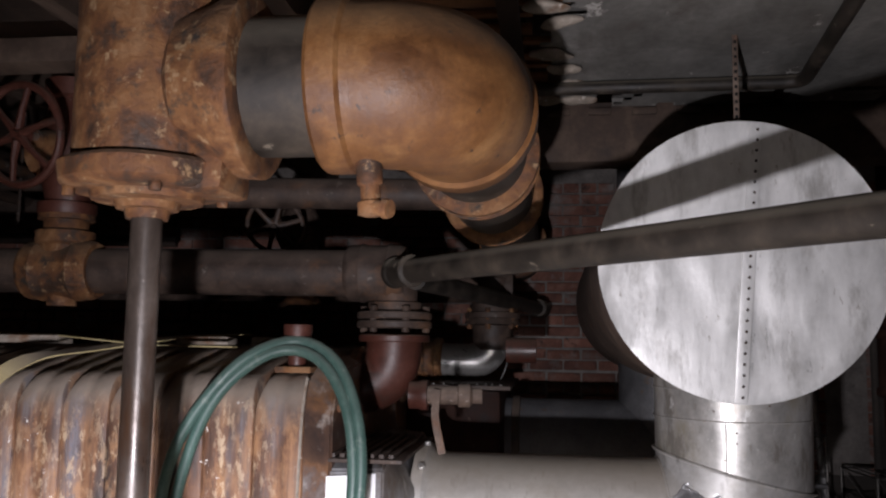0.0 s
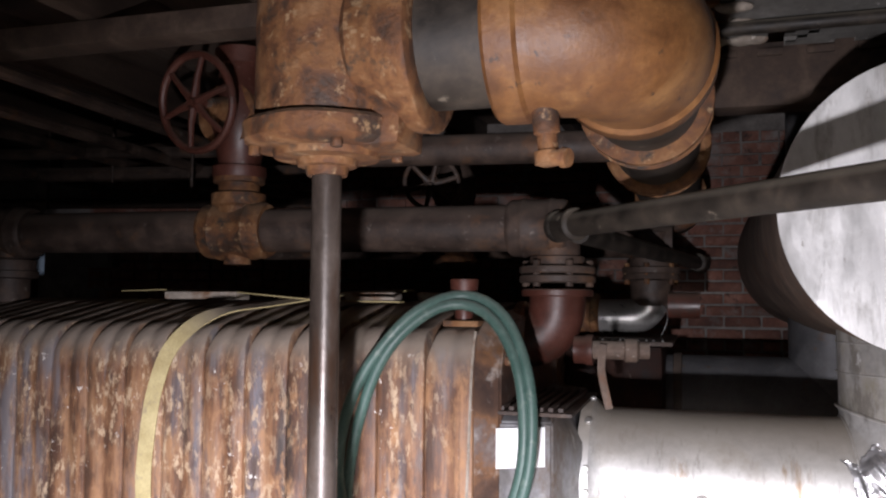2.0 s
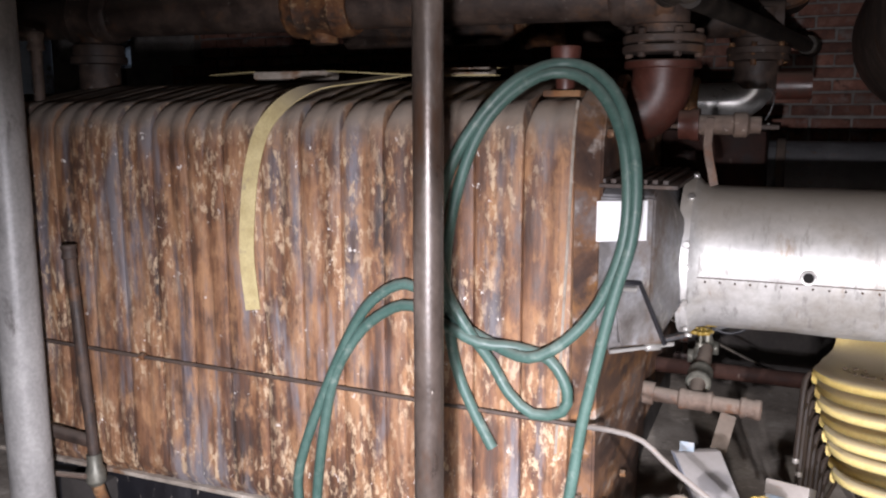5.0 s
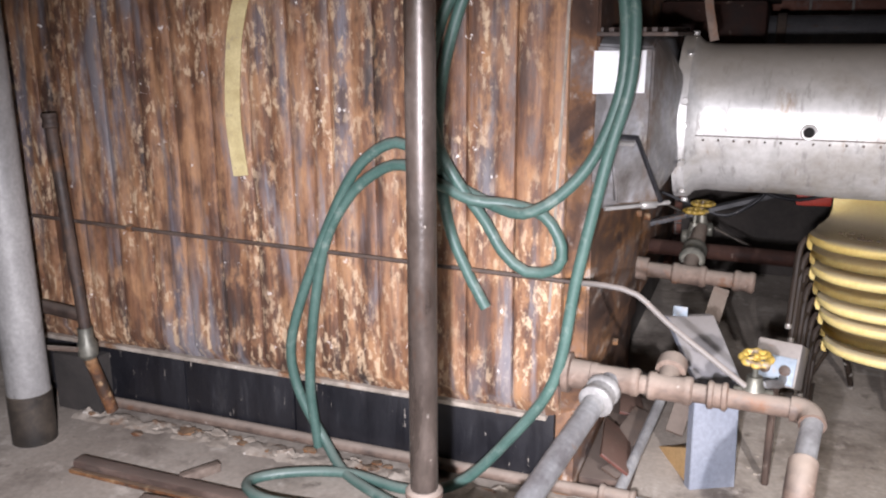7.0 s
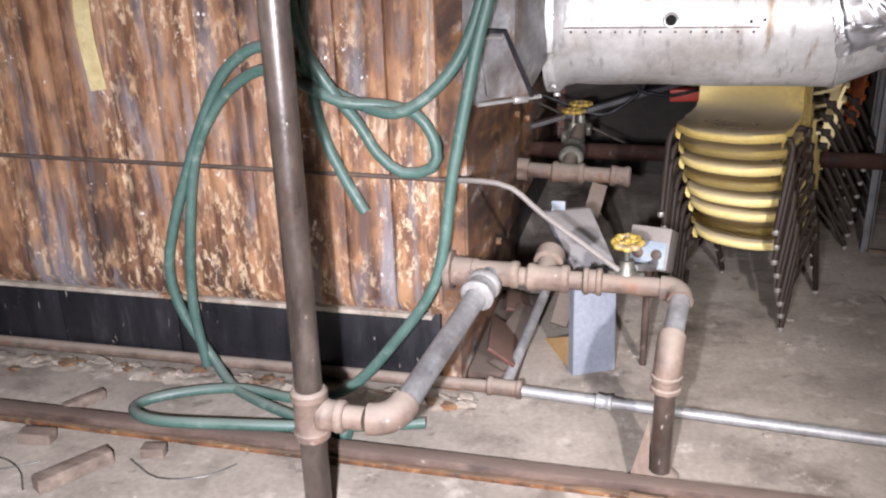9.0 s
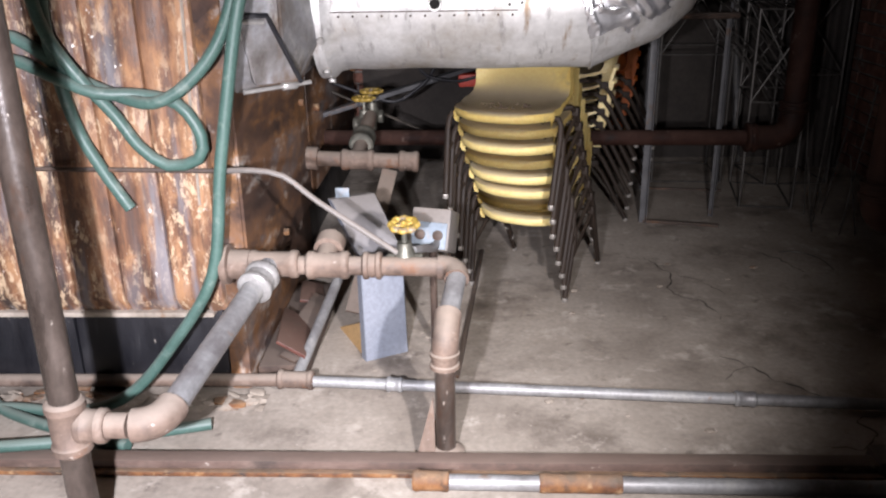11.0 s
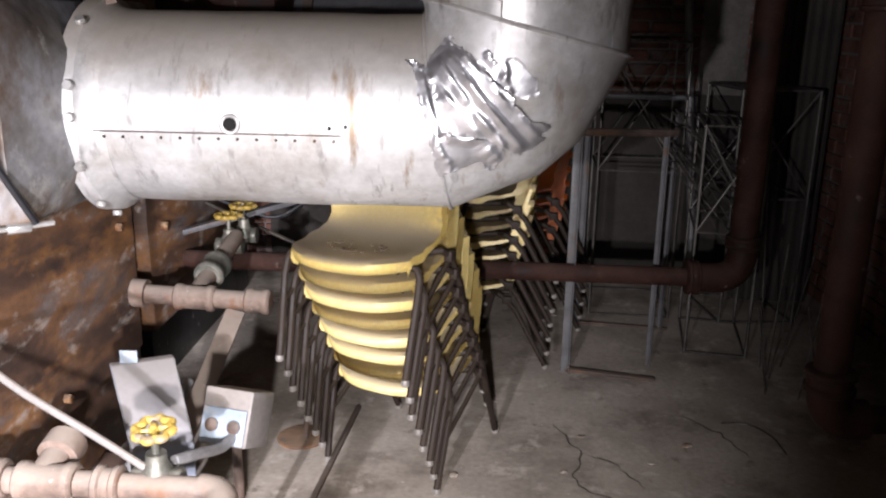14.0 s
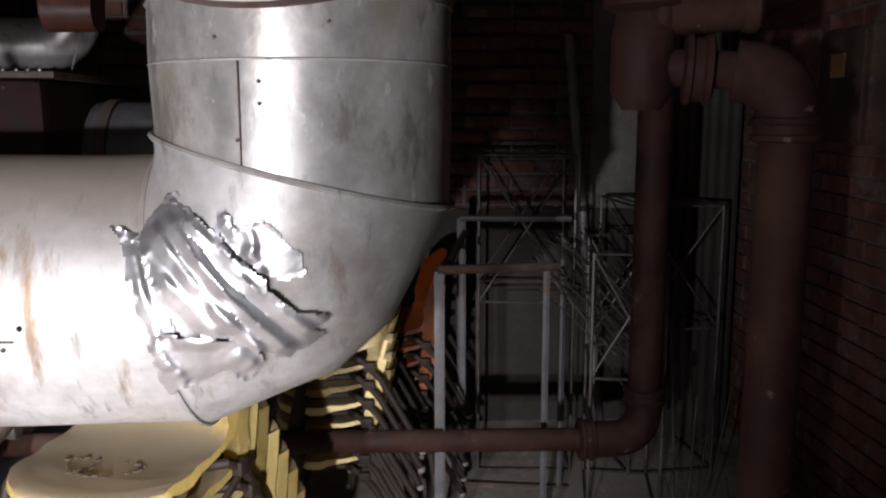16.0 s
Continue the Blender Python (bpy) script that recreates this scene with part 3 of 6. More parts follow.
# end section with its plate, seen edge on past the last joint
end_sec = bmesh.new()
pr = [(2.362, 0.27), (2.362, 1.50), (2.40, 1.585), (2.48, 1.625), (3.0, 1.665), (3.36, 1.60), (3.44, 1.45), (3.44, 0.27)]
lo = [end_sec.verts.new((-0.652 - 0.035 * (1.6 - z), y, z)) for y, z in pr]
hi = [end_sec.verts.new((-0.592, y + (0.075 if y < 2.5 else -0.02), z - (0.02 if z > 1.4 else 0))) for y, z in pr]
for j in range(len(pr)):
    k = (j + 1) % len(pr)
    end_sec.faces.new((lo[j], lo[k], hi[k], hi[j]))
end_sec.faces.new(lo)
end_sec.faces.new(hi[::-1])
bmesh.ops.bevel(end_sec, geom=end_sec.edges[:], offset=0.008, segments=2, affect="EDGES")
part("end_plate", end_sec, END_RUST, boiler, "flat end plate with blotched orange and grey rust")
part("seam", tube(smooth_path([(-0.655, 2.395, 1.588), (-0.6555, 2.358, 1.50), (-0.664, 2.3565, 1.25), (-0.676, 2.357, 0.92), (-0.686, 2.3575, 0.60)], 0.05), 0.0045, 6), RUBBLE, boiler, "pale sealant bead at the last joint")
for k, (y, z) in enumerate(((2.5, 1.5), (2.5, 0.9), (2.5, 0.4), (3.3, 1.5), (3.3, 0.7), (2.9, 0.33))):
    part("bolt", hexnut((-0.594, y, z), (1, 0, 0), 0.014, 0.02), RUST_CAST, boiler)
# black base plates with a flaking top lip
for k in range(5):
    xa = -2.92 + k * 0.45
    part("skirt_panel", roughen(box(xa + 0.003, FRONT + 0.045, 0.03, xa + 0.447, FRONT + 0.085, 0.297, 0.004), 0.002, 6, k), BLACK_SKIRT, boiler, "black tarred base plate with scratches")
part("skirt_lip", roughen(box(-2.92, FRONT + 0.012, 0.255, -0.69, FRONT + 0.06, 0.271, 0.003), 0.005, 14), RUBBLE, boiler, "crumbling cream sealant lip")
part("side_skirt", roughen(box(-0.67, FRONT + 0.05, 0.0, -0.61, 3.44, 0.28, 0.006), 0.006, 6), END_RUST, boiler)
part("ledge", roughen(box(-0.61, FRONT + 0.1, 0.0, -0.45, 3.1, 0.05, 0.01), 0.012, 7), PIPE_DARK, boiler, "rusted floor ledge at the boiler end")

curb = bmesh.new()
bmesh.ops.create_grid(curb, x_segments=150, y_segments=10, size=0.5, matrix=Matrix.Translation((-1.5, 2.325, 0.0)) @ Matrix.Diagonal((1.9, 0.12, 1, 1)))
for v in curb.verts:
    e = 1 - (abs(v.co.y - 2.325) / 0.06) ** 2
    v.co.z = -0.006 + e * (0.014 + 0.022 * noise.noise(v.co * 14) + 0.012 * noise.noise(v.co * 40))
solo("mortar_curb", curb, RUBBLE, "crumbling pale mortar strip along the boiler base", "mortar", kind="structure")

# tie rod along the face with a nut
tie = thing("tie_rod", (-1.6, 2.34, 0.72), "thin rusty tie rod along the boiler face", "rod")
part("rod", tube(smooth_path([(-2.66, 2.335, 0.74), (-2.1, 2.338, 0.725), (-1.4, 2.336, 0.715), (-0.62, 2.338, 0.70)], 0.1), 0.0065, 8), PIPE_DARK, tie)
part("nut", hexnut((-2.15, 2.338, 0.727), (1, 0, 0), 0.014, 0.02), RUST_CAST, tie)
solo("capillary_tube", tube(smooth_path([(-0.62, 2.338, 0.70), (-0.52, 2.325, 0.705), (-0.44, 2.32, 0.69), (-0.36, 2.33, 0.62), (-0.25, 2.345, 0.535), (-0.15, 2.35, 0.462)]), 0.0078, 10), BOX_PAINT, "bright braided tube to the drain valve", "tube")

# cup on top of the boiler
cup = thing("pipe_cup", (-0.71, 2.47, 1.62), "brown iron reducer cup standing on the boiler", "pipe fitting")
part("cup_body", lathe((-0.71, 2.47, 1.615), (-0.71, 2.47, 1.74), [(0, 0.0), (0, 0.026), (0.035, 0.027), (0.05, 0.036), (0.115, 0.042), (0.122, 0.041), (0.122, 0.035), (0.06, 0.03), (0.06, 0.0)], 24), PIPE_RED, cup)
part("cup_seat", box(-0.76, 2.42, 1.60, -0.655, 2.52, 1.618, 0.004), RUST_CAST, cup)

# yellow strap over the sections
def ribbon(pts, width, across, thick=0.004):
    bm = bmesh.new()
    path = smooth_path(pts, 0.03)
    rows = []
    for i, q in enumerate(path):
        t = (path[min(i + 1, len(path) - 1)] - path[max(i - 1, 0)]).normalized()
        a = (Vector(across) - t * t.dot(Vector(across))).normalized() * width / 2
        n = t.cross(a).normalized() * thick / 2
        rows.append([bm.verts.new(q + s) for s in (-a - n, a - n, a + n, -a + n)])
    for r0, r1 in zip(rows, rows[1:]):
        for j in range(4):
            bm.faces.new((r0[j], r0[(j + 1) % 4], r1[(j + 1) % 4], r1[j]))
    bm.faces.new(rows[0][::-1])
    bm.faces.new(rows[-1])
    return bm


solo("lifting_strap", ribbon([(-1.685, 2.346, 0.932), (-1.70, 2.346, 1.10), (-1.69, 2.345, 1.25), (-1.665, 2.345, 1.40), (-1.62, 2.365, 1.53), (-1.53, 2.43, 1.622), (-1.40, 2.56, 1.655), (-1.22, 2.78, 1.695), (-1.05, 2.98, 1.71)], 0.048, (1, 0.25, 0)), STRAP, "faded yellow webbing strap hanging over the boiler", "strap")
solo("lifting_strap", ribbon([(-2.25, 2.95, 1.70), (-1.95, 2.85, 1.705), (-1.7, 2.78, 1.70), (-1.5, 2.68, 1.69), (-1.22, 2.60, 1.672), (-0.95, 2.6, 1.668)], 0.045, (0.2, 1, 0)), STRAP, "dusty yellow webbing strap lying on the boiler", "strap")
for i, (xa, ya, xb, yb) in enumerate(((-1.2, 2.72, -1.02, 2.75), (-0.92, 2.66, -0.78, 2.64), (-1.9, 2.7, -1.6, 2.6))):
    solo("brick_fragment", roughen(box(xa, ya, 1.672, xb, ya + 0.09, 1.70, 0.008), 0.006, 12, i), RUBBLE, "dusty broken fragment lying on the boiler", "rubble", "fragments on the boiler")

# ---- garden hoses ----
HY = 2.335
hose_a = [(-0.872, HY, 0.605), (-0.93, HY, 0.71), (-0.985, HY, 0.847), (-1.015, HY, 1.08), (-0.985, HY, 1.315), (-0.906, HY, 1.518), (-0.80, 2.38, 1.635), (-0.70, 2.42, 1.665), (-0.60, 2.40, 1.615), (-0.522, 2.36, 1.47), (-0.508, HY, 1.245), (-0.57, HY, 1.054), (-0.66, 2.32, 0.94), (-0.755, 2.31, 0.888), (-0.86, HY, 0.905),
          (-0.973, HY, 0.96), (-1.06, HY, 1.03), (-1.14, HY, 1.062), (-1.23, HY, 1.02), (-1.31, HY, 0.925), (-1.42, HY, 0.70), (-1.50, HY, 0.50), (-1.53, HY, 0.36), (-1.505, 2.34, 0.22), (-1.42, 2.34, 0.07), (-1.32, 2.27, 0.02), (-1.2, 2.2, 0.019), (-1.03, 2.13, 0.019), (-0.86, 2.07, 0.019)]
hose_b = [(-1.44, 2.33, 0.05), (-1.462, HY, 0.31), (-1.40, HY, 0.70), (-1.31, HY, 0.88), (-1.21, HY, 0.97), (-1.12, HY, 0.998), (-1.0, 2.31, 0.955), (-0.90, 2.31, 0.915), (-0.80, 2.34, 0.905), (-0.702, HY, 0.88), (-0.652, HY, 0.80), (-0.665, HY, 0.735), (-0.749, HY, 0.717), (-0.82, HY, 0.77), (-0.87, HY, 0.85), (-0.95, 2.31, 0.97), (-1.01, 2.31, 1.08),
          (-1.03, 2.31, 1.22), (-1.0, 2.31, 1.38), (-0.93, 2.33, 1.52), (-0.82, 2.37, 1.645), (-0.70, 2.44, 1.69), (-0.575, 2.41, 1.63), (-0.497, 2.36, 1.46), (-0.487, 2.33, 1.25), (-0.535, 2.32, 1.05), (-0.60, 2.31, 0.73), (-0.65, 2.29, 0.425), (-0.78, 2.27, 0.22), (-0.92, 2.25, 0.07), (-1.08, 2.24, 0.019), (-1.3, 2.26, 0.019), (-1.48, 2.19, 0.019), (-1.56, 2.1, 0.019), (-1.43, 1.99, 0.053), (-1.2, 2.01, 0.054), (-0.9, 2.09, 0.035), (-0.673, 2.178, 0.02)]
ha = thing("garden_hose", (-1.0, 2.33, 0), "dull green rubber hose looped over the boiler corner", "hose", "green hoses")
part("hose_tube", tube(smooth_path(hose_a), 0.0165, 12), HOSE, ha)
part("cut_end", lathe((-0.872, HY, 0.605), (-0.864, HY, 0.592), [(0, 0.0168), (0.008, 0.0168), (0.009, 0.012)], 12), HOSE, ha)
hb2 = thing("garden_hose", (-0.8, 2.30, 0), "dull green rubber hose hanging to the floor beside the boiler", "hose", "green hoses")
part("hose_tube", tube(smooth_path(hose_b), 0.0165, 12), HOSE, hb2)
part("cut_end", lathe((-0.675, 2.178, 0.02), (-0.66, 2.182, 0.02), [(0, 0.0168), (0.008, 0.0168), (0.009, 0.012)], 12), HOSE, hb2)

# ---- smoke hood and galvanised breeching ----
DY, DZ, DR = 2.92, 1.105, 0.225
hood = thing("smoke_hood", (-0.5, 2.9, 0.85), "galvanised smoke hood between boiler and duct", "duct hood")
hb = bmesh.new()
rect = [(2.47, 0.88), (2.43, 0.96), (2.43, 1.335), (2.50, 1.36), (3.36, 1.36), (3.40, 1.3), (3.40, 0.95), (3.3, 0.88)]
ra = [hb.verts.new((-0.615, y, z)) for y, z in rect]
rb = [hb.verts.new((-0.46, 2.92 + (y - 2.9) * 0.85, DZ + (z - 1.11) * 0.98)) for y, z in rect]
rc = [hb.verts.new((-0.395, DY + (0.25 * (y - 2.9) / math.hypot(y - 2.9, z - 1.11)), DZ + 0.25 * (z - 1.11) / math.hypot(y - 2.9, z - 1.11))) for y, z in rect]
for p, q in ((ra, rb), (rb, rc)):
    for j in range(8):
        hb.faces.new((p[j], p[(j + 1) % 8], q[(j + 1) % 8], q[j]))
hb.faces.new(ra[::-1])
hb.faces.new(rc)
bmesh.ops.bevel(hb, geom=hb.edges[:], offset=0.006, segments=2, affect="EDGES")
part("hood_body", hb, HOOD_STEEL, hood)
lm = Matrix.Translation((-0.54, 2.461, 1.262)) @ Matrix.Rotation(radians(29.5), 4, "Z")
part("label_plate", box(-0.072, -0.004, -0.056, 0.072, 0.004, 0.056, 0.001, lm), WHITE_LABEL, hood, "blank white sticker")
flap = thing("damper_flap", (-0.5, 2.5, 0.9), "grey sheet-metal barometric damper flap on the hood", "damper")
fb = bmesh.new()
pl = [Vector(q) for q in ((-0.555, 2.448, 1.09), (-0.487, 2.487, 1.085), (-0.42, 2.55, 0.90), (-0.53, 2.462, 0.905))]
f0 = [fb.verts.new(q + Vector((-0.02, 0.04, 0))) for q in pl]
f1 = [fb.verts.new(q) for q in pl]
for j in range(4):
    fb.faces.new((f0[j], f0[(j + 1) % 4], f1[(j + 1) % 4], f1[j]))
fb.faces.new(f0[::-1])
fb.faces.new(f1)
bmesh.ops.bevel(fb, geom=fb.edges[:], offset=0.005, segments=2, affect="EDGES")
part("flap_plate", fb, HOOD_STEEL, flap)
part("flap_rim", tube([pl[0] + Vector((0, -0.004, 0)), pl[1] + Vector((0, -0.004, 0)), pl[2] + Vector((0, -0.004, 0))], 0.0075, 8), BLACK_SKIRT, flap, "black rubber edge")
part("flap_handle", rod(pl[0].lerp(pl[1], 0.08) + Vector((0.004, -0.008, -0.016)), pl[0].lerp(pl[1], 0.86) + Vector((0.002, -0.008, -0.016)), 0.0065, 8), CHROME, flap)
part("pivot_rod", rod((-0.56, 2.45, 0.888), (-0.40, 2.58, 0.894), 0.006, 8), CHROME, flap)
part("counterweight", hexnut((-0.47, 2.523, 0.8915), (0.16, 0.13, 0), 0.013, 0.045), CHROME, flap)
grate = thing("hood_grille", (-0.5, 2.7, 1.37), "dark slatted grille on top of the hood", "grille")
for k in range(7):
    part("slat", box(-0.60 + k * 0.028, 2.45, 1.365, -0.585 + k * 0.028, 3.0, 1.378, 0.002), PIPE_DARK, grate)
part("grille_rim", box(-0.62, 2.43, 1.355, -0.39, 3.02, 1.366, 0.003), PIPE_DARK, grate)

duct = thing("breeching_duct", (0.1, DY, 0.88), "galvanised sheet-metal smoke duct with a mitred elbow", "duct")
VX, VR = 0.588, 0.24


def duct_ring(kind, s, n=56):
    out = []
    for j in range(n):
        a = 2 * math.pi * j / n
        c, sn = math.cos(a), math.sin(a)
        if kind == "h":
            out.append(Vector((s, DY + DR * c, DZ + DR * sn)))
        elif kind == "m1":
            out.append(Vector((0.39 - 0.035 * sn, DY + DR * c, DZ + DR * sn)))
        elif kind == "m2":
            out.append(Vector((VX - VR * sn, DY + VR * c, 1.305 + 0.06 * sn)))
        else:
            out.append(Vector((VX - VR * sn, DY + VR * c, s)))
    return out


def skin(rings, wobble=0.0):
    bm = bmesh.new()
    vs = [[bm.verts.new(q + (noise.noise_vector(q * 6) * wobble)) for q in r] for r in rings]
    n = len(vs[0])
    for a, b in zip(vs, vs[1:]):
        for j in range(n):
            bm.faces.new((a[j], a[(j + 1) % n], b[(j + 1) % n], b[j]))
    return bm


def lerp_rings(a, b, n):
    return [[p.lerp(q, k / n) for p, q in zip(a, b)] for k in range(n + 1)]


def grown(ring, amount):
    c = sum(ring, Vector()) / len(ring)
    return [p + (p - c).normalized() * amount for p in ring]


m1, m2 = duct_ring("m1", 0), duct_ring("m2", 0)
part("straight_run", skin(lerp_rings(duct_ring("h", -0.40), m1, 16), 0.004), GALV, duct)
BULGE = 0.075


def swell(s, sn):
    """How far the elbow's middle gore stands out at the outer bend."""
    return BULGE * min(1.0, 2.6 * s, 2.6 * (1 - s)) * (1 - sn) / 2


gore_rings = lerp_rings(grown(m1, 0.003), grown(m2, 0.003), 26)
for i, ring in enumerate(gore_rings):
    for j, q in enumerate(ring):
        q += Vector((0.71, 0, -0.71)) * swell(i / 26, math.sin(2 * math.pi * j / 56))
part("elbow_gore", skin(gore_rings, 0.003), GALV, duct)
part("riser", skin(lerp_rings(m2, duct_ring("v", 1.64), 10), 0.004), RISER, duct)
part("elbow_seam", tube(grown(m1, 0.004) + [grown(m1, 0.004)[0]], 0.004, 6), GALV, duct)
part("elbow_seam", tube(grown(m2, 0.004) + [grown(m2, 0.004)[0]], 0.005, 6), GALV, duct)
flg = part("flange", skin([duct_ring("h", -0.415), grown(duct_ring("h", -0.415), 0.028), grown(duct_ring("h", -0.38), 0.026), grown(duct_ring("h", -0.36), 0.006), duct_ring("h", -0.33)]), GALV, duct)
for a in (100, 130, 165, 180, 205, 235, 255):
    c = Vector((-0.385, DY + 0.255 * math.cos(radians(a)), DZ + 0.255 * math.sin(radians(a))))
    part("bolt", hexnut(c, (0, c.y - DY, c.z - DZ), 0.012, 0.012), CHROME, flg)
# lap seam with rivets along the run
seam_a = radians(188)
pts = [Vector((x, DY + (DR + 0.003) * math.cos(seam_a), DZ + (DR + 0.003) * math.sin(seam_a))) for x in (-0.36, 0.19)]
seam = part("lap_seam", rod(pts[0], pts[1], 0.0016, 6), PIPE_DARK, duct)
for k in range(13):
    x = -0.33 + k * 0.042
    part("rivet", ball((x, DY + (DR + 0.004) * math.cos(radians(191)), DZ + (DR + 0.004) * math.sin(radians(191))), 0.0038, sub=1), PIPE_DARK, seam)
hole_p = Vector((-0.05, DY - DR, 1.094))
part("test_hole", lathe(hole_p + Vector((0, 0.004, 0)), hole_p + Vector((0, -0.004, 0)), [(0, 0.016), (0.006, 0.0165), (0.0075, 0.016)], 20), HOLE, duct, "dark round test hole")
hole_ring = [hole_p + Vector((0.0185 * math.cos(2 * math.pi * k / 24), -0.002, 0.0185 * math.sin(2 * math.pi * k / 24))) for k in range(25)]
part("hole_collar", tube(hole_ring, 0.0045, 8), GALV, duct)
for x, a in ((0.20, 183), (0.165, 184)):
    part("screw_hole", ball((x, DY + DR * math.cos(radians(a)), DZ + DR * math.sin(radians(a))), 0.005, sub=1), HOLE, duct)
# riser bands and vertical lap
for z in (1.47, 1.56):
    r = grown(duct_ring("v", z), 0.002)
    part("riser_seam", tube(r + [r[0]], 0.0022, 5), GALV, duct)
va = radians(255)
part("riser_lap", tube([(VX + (VR + .001) * math.cos(va), DY + (VR + .001) * math.sin(va), z) for z in (1.29, 1.4, 1.47)], 0.0016, 6), PIPE_DARK, duct)
for z, a in ((1.36, 254), (1.41, 262), (1.5, 247), (1.52, 285), (1.44, 262)):
    part("rivet", ball((VX + (VR + .002) * math.cos(radians(a)), DY + (VR + .002) * math.sin(radians(a)), z), 0.0032, sub=1), PIPE_DUSTY, duct)

# big drum with its riveted end cap
CX, CZ, CR, CY = 0.557, 1.935, 0.40, 2.56
drum = thing("smoke_drum", (CX, 3.8, CZ - CR), "large galvanised smoke drum with a riveted round end cap", "duct")
rim = [Vector((CX + CR * math.cos(2 * math.pi * j / 72), 0, CZ + CR * math.sin(2 * math.pi * j / 72))) for j in range(72)]
part("drum_shell", skin([[p + Vector((0, y, 0)) for p in rim] for y in (CY + 0.004, 3.0, 3.6, 4.3, Y1)], 0.003), PIPE_DUSTY, drum, "dull dusty drum side")
cap_bm = bmesh.new()
rings_c = []
for k in range(25):
    rr = CR * 1.012 * k / 24 if k else 0.001
    ring = []
    for j in range(72):
        a = 2 * math.pi * j / 72
        x, z = rr * math.cos(a), rr * math.sin(a)
        dent = 0.010 * noise.noise(Vector((x * 5, 3.1, z * 3))) + 0.005 * noise.noise(Vector((x * 14, 1, z * 6)))
        ring.append(Vector((CX + x, CY + (0 if k == 24 else dent), CZ + z)))
    rings_c.append(ring)
rings_c.append([p + Vector((0, 0.012, 0)) for p in rings_c[-1]])
cap = part("end_cap", skin(rings_c), GALV_DISC, drum, "scuffed bright galvanised end cap")
sm = Matrix.Translation((CX + 0.015, CY, CZ)) @ Matrix.Rotation(radians(4.5), 4, "Y")
strip = part("cap_seam", box(-0.018, -0.012, -0.40, 0.018, -0.006, 0.40, 0.002, sm), GALV_DISC, cap)
for k in range(26):
    part("rivet", ball(sm @ Vector((0.004, -0.012, -0.385 + k * 0.0305)), 0.005, 1, 0.6, 1, 1), PIPE_DARK, cap)
hang = thing("hanger_strap", (CX - 0.02, CY - 0.02, 2.3), "perforated black steel hanger strap up to the ceiling", "strap")
part("strap_band", box(CX - 0.002, 2.618, 2.325, CX + 0.014, 2.622, TOP, 0.001), PIPE_DUSTY, hang)
for k in range(12):
    part("strap_hole", box(CX + 0.002, 2.6155, 2.34 + k * 0.023, CX + 0.010, 2.6175, 2.349 + k * 0.023, 0), HOLE, hang)

# crumpled foil tape on the elbow: overlapping creased strips pressed onto the round metal


def duct_front(x, z):
    """Place and outward direction on the camera side of the duct run and its elbow gore."""
    sn, s, push = (z - DZ) / DR, 0.0, 0.0
    if x > 0.39 - 0.035 * sn:
        s, sn = 0.4, 0.0
        for _ in range(16):
            push = 0.5 * push + 0.355 * swell(max(0.0, min(1.0, s)), max(-1.0, min(1.0, sn)))
            ex = (0.39 - 0.035 * sn) * (1 - s) + (VX - VR * sn) * s - (x - push)
            ez = (DZ + DR * sn) * (1 - s) + (1.305 + 0.06 * sn) * s - (z + push)
            xs, xn = VX - VR * sn - 0.39 + 0.035 * sn, -0.035 * (1 - s) - VR * s
            zs, zn = 1.305 + 0.06 * sn - DZ - DR * sn, DR * (1 - s) + 0.06 * s
            det = xs * zn - xn * zs
            s, sn = s - (ex * zn - xn * ez) / det, sn - (xs * ez - ex * zs) / det
        s = max(0.0, min(1.0, s))
    sn = max(-0.97, min(0.97, sn))
    r = DR + (VR - DR) * s
    p = Vector((x, DY - r * math.sqrt(1 - sn * sn), z))
    return p, (p - Vector((x + 0.12 * s * sn, DY, z - r * sn))).normalized()


def inside(x, z, poly):
    hit = False
    for (ax, az), (bx, bz) in zip(poly, poly[1:] + poly[:1]):
        if (az > z) != (bz > z) and x < (bx - ax) * (z - az) / (bz - az) + ax:
            hit = not hit
    return hit


